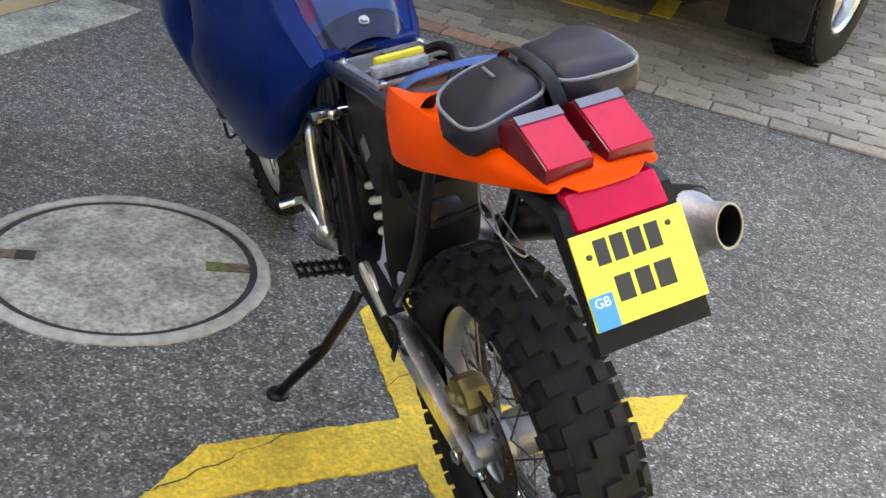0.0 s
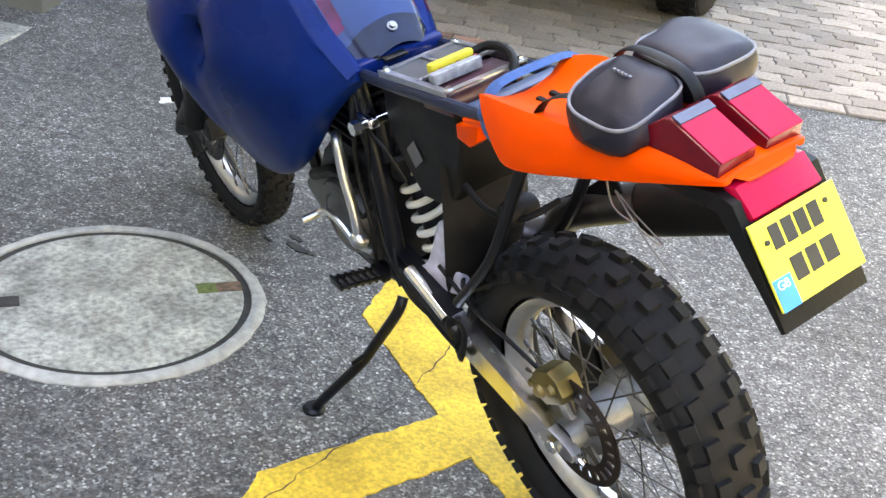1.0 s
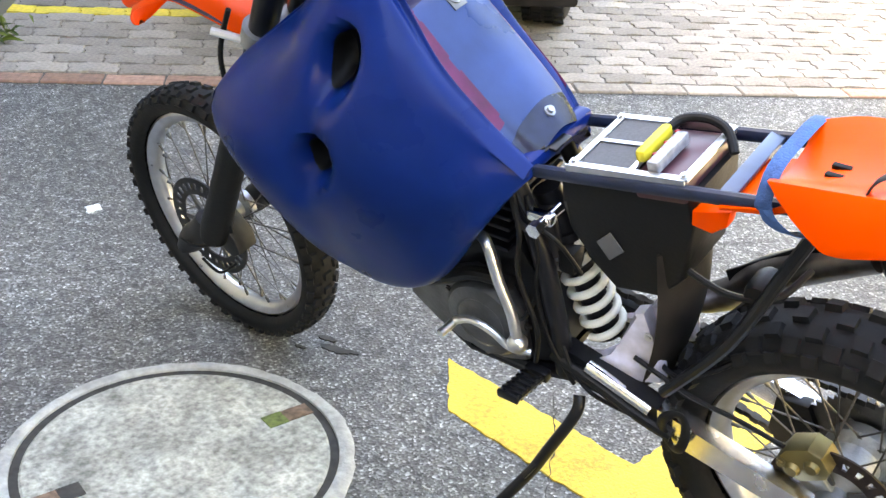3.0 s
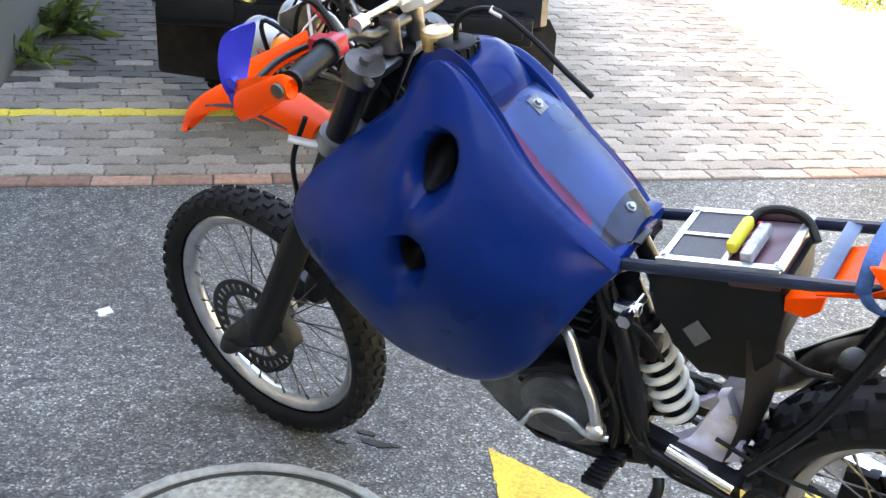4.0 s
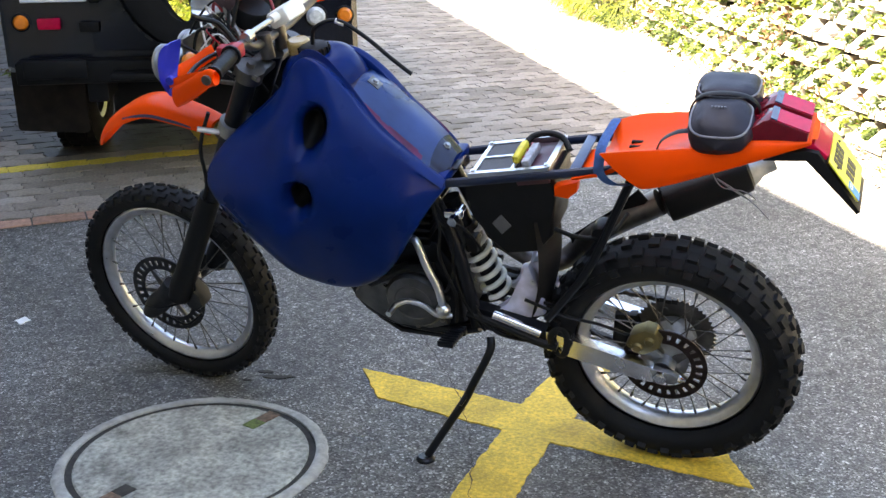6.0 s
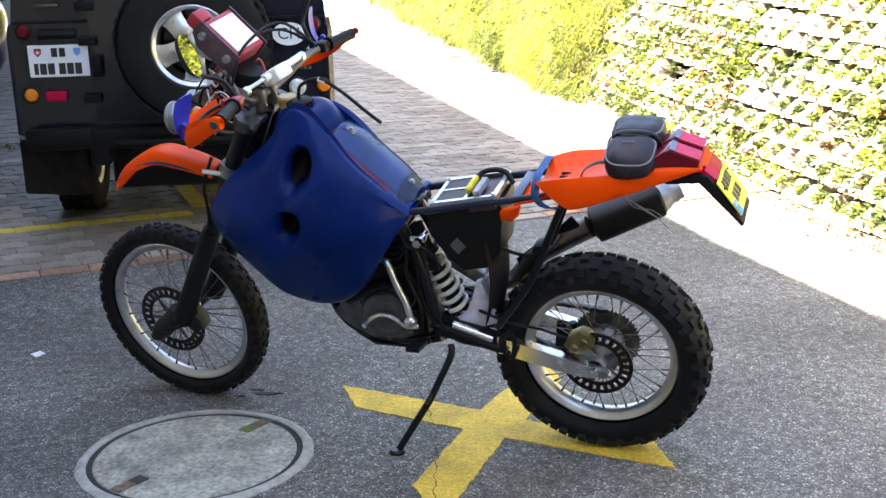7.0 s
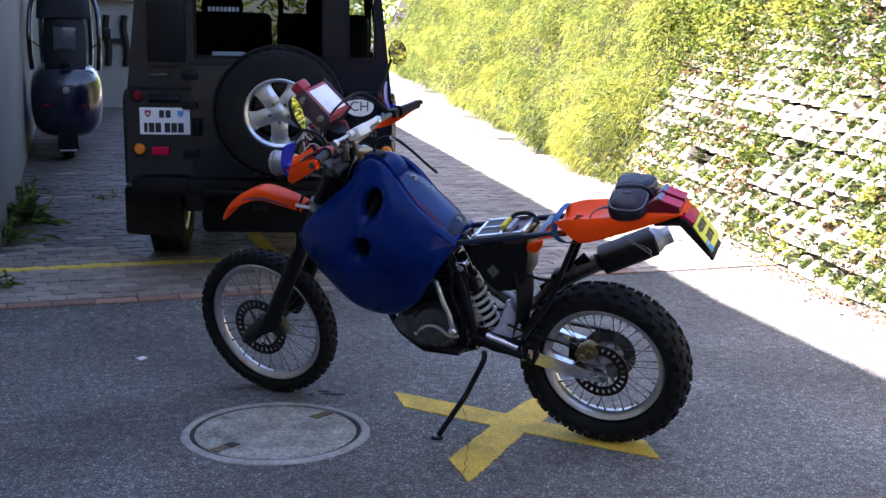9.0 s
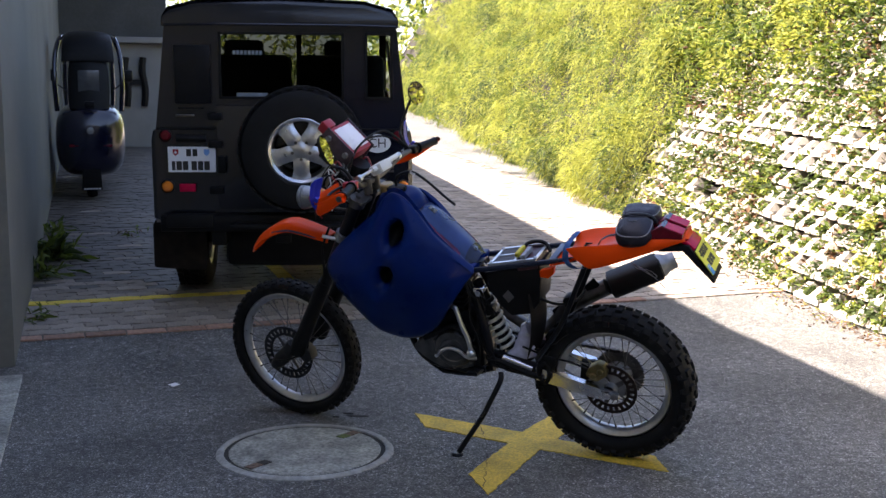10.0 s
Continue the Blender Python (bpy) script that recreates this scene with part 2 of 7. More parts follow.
ARM_ALU = mat("polished_arm", (0.88, 0.88, 0.89), 0.24, metal=1.0, vary=0.1, scale=30, bump=0.03, stain=0.12, stain_scale=9)
PAPER = mat("map_paper", (0.90, 0.84, 0.82), 0.3, vary=0.04, scale=20, coat=0.3)


def leafy(m, amount, tint):
    """Lets sunlight shine through a leaf."""
    N, LK = m.node_tree.nodes, m.node_tree.links
    b, o = N["Principled BSDF"], N["Material Output"]
    t = N.new("ShaderNodeBsdfTranslucent")
    t.inputs["Color"].default_value = (*tint, 1)
    mx = N.new("ShaderNodeMixShader")
    mx.inputs[0].default_value = amount
    LK.new(b.outputs[0], mx.inputs[1])
    LK.new(t.outputs[0], mx.inputs[2])
    LK.new(mx.outputs[0], o.inputs["Surface"])


leafy(LEAF, 0.3, (0.22, 0.30, 0.04))
leafy(LEAF_YELLOW, 0.4, (0.50, 0.52, 0.09))
leafy(LEAF_DARK, 0.2, (0.10, 0.18, 0.03))


def glass_material(name, tint):
    m = bpy.data.materials.new(name)
    m.use_nodes = True
    b = m.node_tree.nodes["Principled BSDF"]
    b.inputs["Base Color"].default_value = (*tint, 1)
    b.inputs["Transmission Weight"].default_value = 1.0
    b.inputs["Roughness"].default_value = 0.03
    b.inputs["IOR"].default_value = 1.08
    return m


GLASS = glass_material("tinted_glass", (0.35, 0.40, 0.38))
GLASS_BACK = glass_material("dark_tinted_glass", (0.045, 0.05, 0.05))
CLEAR = glass_material("clear_lens", (0.95, 0.95, 0.95))


# ---- building blocks ----
def root(name, m, label, category, group="", kind=""):
    ob = new(name)
    ob.empty_display_size = 0.1
    ob.matrix_world = m
    return tagged(ob, label, category, group, kind)


def mesh_of(name, bm, mats, smooth=True):
    me = bpy.data.meshes.new(name)
    bmesh.ops.recalc_face_normals(bm, faces=bm.faces[:])
    if smooth:
        for f in bm.faces:
            f.smooth = True
        for e in bm.edges:
            if len(e.link_faces) == 2 and e.calc_face_angle(0) > 0.6:
                e.smooth = False
    bm.to_mesh(me)
    bm.free()
    for k in (mats if isinstance(mats, (list, tuple)) else [mats]):
        me.materials.append(k)
    return me


def part(name, bm, material, parent, label="", m=None, smooth=True):
    ob = new(name, mesh_of(name, bm, material, smooth))
    ob.parent = parent
    if m is not None:
        ob.matrix_basis = m
    return tagged(ob, label)


def pieces(name, bm, material, parent, label="", smooth=True):
    """Each loose piece of a bmesh as a part of its own."""
    bm.faces.index_update()
    left, first = set(bm.faces), None
    while left:
        todo, got = [next(f for f in bm.faces if f in left)], set()
        while todo:
            f = todo.pop()
            if f in got:
                continue
            got.add(f)
            todo += [g for e in f.edges for g in e.link_faces if g not in got]
        left -= got
        one, seen = B(), {}
        for f in sorted(got, key=lambda f: f.index):
            for v in f.verts:
                if v not in seen:
                    seen[v] = one.verts.new(v.co)
            one.faces.new([seen[v] for v in f.verts])
        ob = part(name, one, material, parent, label, smooth=smooth)
        first = first or ob
    bm.free()
    return first


def share(name, mesh, parent, m):
    """Another object on the same mesh."""
    ob = new(name, mesh)
    ob.parent = parent
    ob.matrix_basis = m
    return ob


def solo(name, bm, material, label, category, m=None, group="", kind="", smooth=True):
    ob = new(name, mesh_of(name, bm, material, smooth))
    if m is not None:
        ob.matrix_world = m
    return tagged(ob, label, category, group, kind)


def B():
    return bmesh.new()


def box(bm, cx, cy, cz, sx, sy, sz, bev=0.0, m=None, seg=2):
    r = bmesh.ops.create_cube(bm, size=1.0)
    vs = r["verts"]
    bmesh.ops.transform(bm, matrix=(m or Matrix()) @ Matrix.Translation((cx, cy, cz)) @ Matrix.Diagonal((sx, sy, sz, 1)), verts=vs)
    if bev:
        es = list({e for v in vs for e in v.link_edges})
        bmesh.ops.bevel(bm, geom=es, offset=bev, segments=seg, profile=0.5, affect='EDGES')
    return bm


def frame_on(p, q):
    d = (Vector(q) - Vector(p))
    return Matrix.Translation(p) @ d.to_track_quat('Z', 'Y').to_matrix().to_4x4(), d.length


def rod(bm, p, q, r, r2=None, seg=14, caps=True):
    m, ln = frame_on(p, q)
    r2 = r if r2 is None else r2
    a = [bm.verts.new(m @ Vector((r * math.cos(t), r * math.sin(t), 0))) for t in np.linspace(0, math.tau, seg, endpoint=False)]
    b = [bm.verts.new(m @ Vector((r2 * math.cos(t), r2 * math.sin(t), ln))) for t in np.linspace(0, math.tau, seg, endpoint=False)]
    for i in range(seg):
        bm.faces.new((a[i], a[(i + 1) % seg], b[(i + 1) % seg], b[i]))
    if caps:
        bm.faces.new(a[::-1])
        bm.faces.new(b)
    return bm


def smooth_path(pts, n=6):
    """Points of a smooth line through pts."""
    P = [Vector(p) for p in pts]
    if len(P) < 3:
        return P
    out = []
    for i in range(len(P) - 1):
        p0, p1, p2, p3 = P[max(i - 1, 0)], P[i], P[i + 1], P[min(i + 2, len(P) - 1)]
        for k in range(n):
            t = k / n
            out.append(0.5 * ((2 * p1) + (p2 - p0) * t + (2 * p0 - 5 * p1 + 4 * p2 - p3) * t * t + (3 * p1 - p0 - 3 * p2 + p3) * t ** 3))
    out.append(P[-1])
    return out


def tube(bm, pts, r, seg=10, n=6, smooth=True, flat=None, caps=True):
    """A tube of radius r (or radii) along pts; flat=(a, b, up): an oval or strap section."""
    P = smooth_path(pts, n) if smooth else [Vector(p) for p in pts]
    rings = []
    up = Vector(flat[2]) if flat else None
    prev = None
    for i, p in enumerate(P):
        d = (P[min(i + 1, len(P) - 1)] - P[max(i - 1, 0)]).normalized()
        if flat:
            x = (up - d * up.dot(d)).normalized()
        elif prev is None:
            x = d.orthogonal().normalized()
        else:
            x = (prev - d * prev.dot(d)).normalized()
        prev = x
        y = d.cross(x)
        rr = r if not isinstance(r, (list, tuple)) else r[0] + (r[1] - r[0]) * i / (len(P) - 1)
        a, b = (flat[0], flat[1]) if flat else (rr, rr)
        rings.append([bm.verts.new(p + x * a * math.cos(t) + y * b * math.sin(t)) for t in np.linspace(0, math.tau, seg, endpoint=False)])
    for u, v in zip(rings, rings[1:]):
        for i in range(seg):
            bm.faces.new((u[i], u[(i + 1) % seg], v[(i + 1) % seg], v[i]))
    if caps:
        bm.faces.new(rings[0][::-1])
        bm.faces.new(rings[-1])
    return bm


def lathe(bm, profile, seg=48, m=None, closed=False):
    """Turns (radius, height) points round the y axis (height along y)."""
    rings = []
    m = m or Matrix()
    for r, h in profile:
        rings.append([bm.verts.new(m @ Vector((r * math.cos(t), h, r * math.sin(t)))) for t in np.linspace(0, math.tau, seg, endpoint=False)])
    pairs = list(zip(rings, rings[1:])) + ([(rings[-1], rings[0])] if closed else [])
    for u, v in pairs:
        for i in range(seg):
            bm.faces.new((u[i], u[(i + 1) % seg], v[(i + 1) % seg], v[i]))
    return bm


def slab(bm, outline, y0, y1, m=None, bev=0.0):
    """A plate: outline in (x, z), between y0 and y1."""
    m = m or Matrix()
    a = [bm.verts.new(m @ Vector((x, y0, z))) for x, z in outline]
    b = [bm.verts.new(m @ Vector((x, y1, z))) for x, z in outline]
    n = len(outline)
    fs = [bm.faces.new(a[::-1]), bm.faces.new(b)]
    for i in range(n):
        fs.append(bm.faces.new((a[i], a[(i + 1) % n], b[(i + 1) % n], b[i])))
    if bev:
        es = list({e for f in fs[:2] for e in f.edges})
        bmesh.ops.bevel(bm, geom=es, offset=bev, segments=2, profile=0.5, affect='EDGES')
    return bm


def catmull(A, k, closed=False):
    """Finer rows between the rows of A."""
    A = np.asarray(A, float)
    n = len(A)
    out = []
    for i in range(n if closed else n - 1):
        g = (lambda j: A[j % n]) if closed else (lambda j: A[min(max(j, 0), n - 1)])
        p0, p1, p2, p3 = g(i - 1), g(i), g(i + 1), g(i + 2)
        for t in np.arange(k) / k:
            out.append(0.5 * (2 * p1 + (p2 - p0) * t + (2 * p0 - 5 * p1 + 4 * p2 - p3) * t * t + (3 * p1 - p0 - 3 * p2 + p3) * t ** 3))
    if not closed:
        out.append(A[-1])
    return np.array(out)


def loft(bm, rings, k_along=5, k_round=4, closed=True, caps=True, warp=None, pick=None):
    """A smooth skin through rings of equal point count. warp(p) moves a point, pick(p) gives a face's material index."""
    R = np.asarray(rings, float)
    R = np.array([catmull(r, k_round, closed) for r in R]) if k_round > 1 else R
    R = catmull(R, k_along) if k_along > 1 else R
    V = [[bm.verts.new(warp(Vector(p)) if warp else Vector(p)) for p in ring] for ring in R]
    m = len(V[0])
    for u, v in zip(V, V[1:]):
        for i in range(m if closed else m - 1):
            f = bm.faces.new((u[i], u[(i + 1) % m], v[(i + 1) % m], v[i]))
            if pick:
                f.material_index = pick(f.calc_center_median())
    if caps and closed:
        bm.faces.new(V[0][::-1])
        bm.faces.new(V[-1])
    return bm


def bolt(bm, p, way, r=0.007, h=0.006):
    q = Vector(p) + Vector(way).normalized() * h
    rod(bm, p, q, r, r * 0.95, seg=6)
    rod(bm, p, Vector(p) + Vector(way).normalized() * h * 0.4, r * 1.45, seg=14)
    return bm


# ---- the lie of the land ----
DP = Vector((-0.7618, -0.6478, 0))      # along the kerb of the paving, away from the house
NP = Vector((0.6478, -0.7618, 0))       # along the house wall, up the drive
PAVE = 2.92                             # where the paving begins
RAMP = 0.06
FOOT = 2.10                             # where the ground begins to rise
SKEW = radians(2.8)                     # the paving's rows are not quite square to the wall


def rise(n):
    return RAMP * max(0.0, n - FOOT)


def at(n, d, z=0.0, on_ground=True):
    p = NP * n + DP * d
    return Vector((p.x, p.y, z + (lie(p) if on_ground else 0)))


def lie(p):
    """Height of the ground under a point."""
    return rise(p.dot(NP) * math.cos(SKEW) - p.dot(DP) * math.sin(SKEW))


YARD = Matrix(((DP.x, NP.x, 0, 0), (DP.y, NP.y, 0, 0), (0, 0, 1, 0), (0, 0, 0, 1)))   # x: off the wall, y: up the drive
ROWS = YARD @ Matrix.Rotation(SKEW, 4, 'Z')
# ---- ground, house, bank ----
def ground_sheet():
    bm = B()
    ns = [-900, -200, -60, -20, -8, -3, 0, FOOT, 5, 8, 12, 16, 20, 26, 60, 200, 900]
    ds = [-900, -200, -60, -20, -8, -2.6, 0, 2, 5, 10, 30, 90, 300, 900]
    V = [[bm.verts.new((d, n, rise(min(n, 24)))) for d in ds] for n in ns]
    for u, v in zip(V, V[1:]):
        for i in range(len(ds) - 1):
            bm.faces.new((u[i], u[i + 1], v[i + 1], v[i]))
    return solo("ground", bm, ASPHALT, "worn grey asphalt yard rising into a drive", "ground", ROWS, kind="structure")


ground = ground_sheet()


def house():
    # wall along the drive, with its thickness, from the garage recess onward
    bm = B()
    box(bm, -2.67, (2.30 + 20) / 2, 2.45, 0.30, 20 - 2.30, 5.3)
    solo("wall_west", bm, PLASTER, "grey rendered house wall beside the drive", "wall", YARD, kind="structure", smooth=False)
    bm = B()
    box(bm, -2.85, -4.92, 4.0, 0.30, 14.36, 2.2)           # over the garage doors
    box(bm, -2.85, -13.0, 1.45, 0.30, 1.8, 2.9)
    box(bm, -2.99, 2.29, 1.45, 0.30, 0.02, 2.9)
    solo("wall_garage", bm, PLASTER, "rendered wall above the garage door", "wall", YARD, kind="structure", smooth=False)
    bm = B()
    for k in range(8):
        z = 0.06 + k * 0.36 + 0.175
        box(bm, -2.80, -4.92, z, 0.05, 14.36, 0.345, 0.008)
    box(bm, -2.765, -4.92, 0.035, 0.03, 14.36, 0.05)
    solo("door_1", bm, [DOOR_BEIGE], "beige sectional garage door with dark bottom seal", "door", YARD, kind="structure", smooth=False)
    bm = B()
    box(bm, -2.775, -4.92, 0.03, 0.02, 14.36, 0.06)
    solo("door_seal", bm, RUST, "brown rubber strip under the garage door", "door seal", YARD, kind="structure", smooth=False)
    bm = B()
    box(bm, -2.61, -4.95, -0.02, 0.28, 14.46, 0.06, 0.006)
    solo("threshold", bm, CONCRETE, "pale concrete threshold before the garage door", "threshold", YARD, kind="structure", smooth=False)
    # roof slab: its edge throws the long straight shadow over the yard
    bm = B()
    pts = [(-2.46 - 0.097 * 14, -14), (-2.46 + 0.097 * 16, 16), (-9, 16), (-9, -14)]
    a = [bm.verts.new((x, y, 4.75)) for x, y in pts]
    b = [bm.verts.new((x, y, 5.05)) for x, y in pts]
    bm.faces.new(a[::-1]); bm.faces.new(b)
    for i in range(4):
        bm.faces.new((a[i], a[(i + 1) % 4], b[(i + 1) % 4], b[i]))
    solo("roof", bm, PLASTER, "flat roof slab of the house", "roof", YARD, kind="structure", smooth=False)
    # unseen wall added behind the yard to cut sky light and reflections
    bm = B()
    box(bm, 6.0, -13.2, 3.3, 26.0, 0.4, 7.4)
    box(bm, 6.0, -12.97, 0.3, 26.0, 0.06, 0.7, 0.01)
    solo("sky_block_wall", bm, PLASTER, "unseen plain wall added behind the yard to block the sky", "wall", YARD, kind="structure", smooth=False)
    # cross wall up the drive, behind the parked scooter
    bm = B()
    box(bm, -1.73, 14.1, 3.9, 1.6, 0.3, 3.2)
    solo("wall_north", bm, PLASTER_DARK, "dark grey rendered wall at the drive's end", "wall", YARD, kind="structure", smooth=False)
    bm = B()
    box(bm, -1.73, 13.98, 1.50, 1.58, 0.12, 1.62, 0.01)
    box(bm, -1.73, 13.9, 2.36, 1.6, 0.3, 0.09, 0.01)
    solo("panel_wall", bm, WHITE_PANEL, "pale panel wall with a ledge", "wall", YARD, kind="structure", smooth=False)
    bm = B()
    for x in (-1.56, -1.30):
        tube(bm, [(x, 13.89, 1.35), (x + 0.02, 13.88, 1.6), (x - 0.02, 13.88, 1.9), (x, 13.89, 2.1)], 0.05, 8)
    box(bm, -1.43, 13.88, 1.72, 0.26, 0.05, 0.08)
    solo("wall_bracket", bm, BLACK_PLASTIC, "black bracket fixed on the pale panel wall", "bracket", YARD)


house()

# paving: rows of zigzag blocks
PW, PH = 0.205, 0.108


def paver_outline(w, h, g=0.0032):
    a = 0.012
    xs = [0.0, 0.22, 0.36, 0.64, 0.78, 1.0]
    off = [0, 0, a, a, 0, 0]
    low = [(x * (w - 2 * g) + g, o - a / 2) for x, o in zip(xs, off)]
    top = [(x, y + h - 2 * g) for x, y in low]
    sx = 0.007
    right = [(w - g + sx, h * 0.4), (w - g - sx, h * 0.6)]
    return [(x, y + g) for x, y in low] + right + [(x, y + g) for x, y in top[::-1]] + [(g - sx, h * 0.6), (g + sx, h * 0.4)]


def paver_into(bm, ox, oy, z, tilt, outline, thick=0.05, slope=0.0):
    top = [bm.verts.new((ox + x, oy + y, z + tilt * (x - PW / 2) + slope * (y - PH / 2))) for x, y in outline]
    low = [bm.verts.new((ox + x, oy + y, z - thick)) for x, y in outline]
    bm.faces.new(top)
    n = len(top)
    for i in range(n):
        bm.faces.new((low[i], low[(i + 1) % n], top[(i + 1) % n], top[i]))


def paving():
    base = B()
    n0, n1 = PAVE + 0.115, 19.0
    V = [[base.verts.new((d, n, rise(n) + 0.002)) for d in (-2.75, 3.9)] for n in (PAVE - 0.004, n1)]
    base.faces.new((V[0][0], V[0][1], V[1][1], V[1][0]))
    bed = solo("paving", base, JOINT, "block-paved drive of worn grey-brown zigzag pavers", "paving", ROWS, kind="structure")
    rnd = random.Random(4)
    O = paver_outline(PW, PH)
    one = B()
    paver_into(one, -PW / 2, -PH / 2, 0, 0, O)
    shared = mesh_of("paver", one, PAVER, smooth=False)
    shared_y = shared.copy()
    shared_y.materials.clear()
    shared_y.materials.append(PAVER_YELLOW)
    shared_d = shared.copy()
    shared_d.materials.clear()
    shared_d.materials.append(PAVER_SHADE_WET)
    rest, far_shaded = B(), B()
    tilt_up = Matrix.Rotation(math.atan(RAMP), 4, 'X')
    rows = int((n1 - n0) / PH)
    count = 0
    yrow = int((3.84 - n0) / PH)
    for j in range(rows):
        n = n0 + j * PH
        shift = (j % 2) * PW / 2 + 0.03 * math.sin(j)
        cols = int((3.9 + 2.75) / PW)
        for i in range(cols):
            d = -2.75 + i * PW + shift
            if d + PW > 3.9:
                continue
            z = rise(n + PH / 2) + 0.010 + rnd.uniform(-0.0025, 0.0025)
            yellow = j == yrow and d < -0.66
            near = (j < 9 and -2.6 < d < 1.6 and count < 300)
            # shade by the wall and beneath the vehicle is put into paver colour
            shaded = d < -1.0 + 0.35 * math.sin(n * 0.9) + rnd.gauss(0, 0.45) and n > 4.5 + rnd.gauss(0, 0.25)
            shaded_under = n > 3.97 and -1.62 + rnd.gauss(0, 0.06) < d < -0.62        # under the parked vehicle
            shaded = shaded or shaded_under
            if yellow or near:
                share("paver", shared_y if yellow else (shared_d if shaded else shared), bed,
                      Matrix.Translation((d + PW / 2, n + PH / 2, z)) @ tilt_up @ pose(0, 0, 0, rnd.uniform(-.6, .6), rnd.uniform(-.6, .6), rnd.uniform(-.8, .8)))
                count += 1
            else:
                paver_into(far_shaded if shaded else rest, d, n, z, rnd.uniform(-0.01, 0.01), O, slope=RAMP + rnd.uniform(-.008, .008))
    tagged(part("far_pavers", rest, PAVER, bed, smooth=False), kind="stuff")
    tagged(part("damp_pavers", far_shaded, PAVER_SHADE_WET, bed, "pavers along the wall and under the vehicle, coloured darker for shade and wet", smooth=False), kind="stuff")
    # header course of red and grey bricks
    one = B()
    box(one, 0, 0, 0, 0.235, 0.105, 0.05, 0.004, seg=1)
    red = mesh_of("border_brick", one, PAVER_RED, smooth=False)
    grey = red.copy()
    grey.materials.clear()
    grey.materials.append(PAVER)
    for i in range(27):
        d = -2.62 + i * 0.243
        pick = red if rnd.random() < (0.75 if d < -0.6 else 0.3) else grey
        share("border_brick", pick, bed, Matrix.Translation((d, PAVE + 0.055, rise(PAVE + 0.055) - 0.016 + rnd.uniform(-.002, .002))) @ pose(0, 0, 0, 0, 0, rnd.uniform(-.8, .8)))
    # painted leg of the bay
    leg = B()
    for k in range(16):
        n = 3.94 + k * 0.2
        m = Matrix.Translation((-0.505, n + 0.1, rise(n + 0.1) + 0.016)) @ tilt_up
        box(leg, rnd.uniform(-.004, .004), 0, 0, 0.11, 0.19, 0.004, m=m)
    solo("bay_line", leg, PAVER_YELLOW, "yellow parking bay line across the pavers", "road marking", ROWS, kind="structure")


paving()


# yellow cross painted on the asphalt
from mathutils.geometry import tessellate_polygon


def strip(bm, pts, z=0.004, seed=1, step=0.02, wob=0.004):
    """A thin painted field with a slightly ragged edge."""
    rnd = random.Random(seed)
    out = []
    n = len(pts)
    for i in range(n):
        a, b = Vector(pts[i]), Vector(pts[(i + 1) % n])
        k = max(1, int((b - a).length / step))
        nor = Vector((-(b - a).y, (b - a).x)).normalized()
        for j in range(k):
            out.append(a.lerp(b, j / k) + nor * (rnd.uniform(-wob, wob) if j else 0))
    top = [bm.verts.new((p.x, p.y, z)) for p in out]
    low = [bm.verts.new((p.x, p.y, 0.0)) for p in out]
    for tri in tessellate_polygon([[v.co for v in top]]):
        bm.faces.new([top[k] for k in tri])
    m = len(out)
    for i in range(m):
        bm.faces.new((low[i], low[(i + 1) % m], top[(i + 1) % m], top[i]))
    return bm


def cross():
    bm = B()
    strip(bm, [(1.044, -0.246), (0.905, -0.060), (0.476, 0.014), (0.487, 0.460), (0.330, 0.646), (0.323, 0.039), (-0.247, 0.106), (-0.150, -0.070),
               (0.300, -0.122), (0.274, -0.54), (0.40, -0.74), (0.474, -0.163)], seed=3)
    solo("yellow_cross", bm, PAINT_YELLOW, "yellow no-parking cross painted on the asphalt", "road marking", kind="structure", smooth=False)


cross()


def crack(pts, w, seed):
    rnd = random.Random(seed)
    bm = B()
    P = []
    for a, b in zip(pts, pts[1:]):
        a, b = Vector(a), Vector(b)
        k = max(2, int((b - a).length / 0.018))
        for j in range(k):
            p = a.lerp(b, j / k)
            P.append(p + Vector((rnd.uniform(-1, 1), rnd.uniform(-1, 1))) * 0.006)
    prev = None
    for i, p in enumerate(P):
        q = P[min(i + 1, len(P) - 1)] - P[max(i - 1, 0)]
        nor = Vector((-q.y, q.x)).normalized() * w * rnd.uniform(0.25, 1.0)
        pair = (bm.verts.new((p.x + nor.x, p.y + nor.y, 0.0055)), bm.verts.new((p.x - nor.x, p.y - nor.y, 0.0055)))
        if prev:
            bm.faces.new((prev[0], prev[1], pair[1], pair[0]))
        prev = pair
    return bm


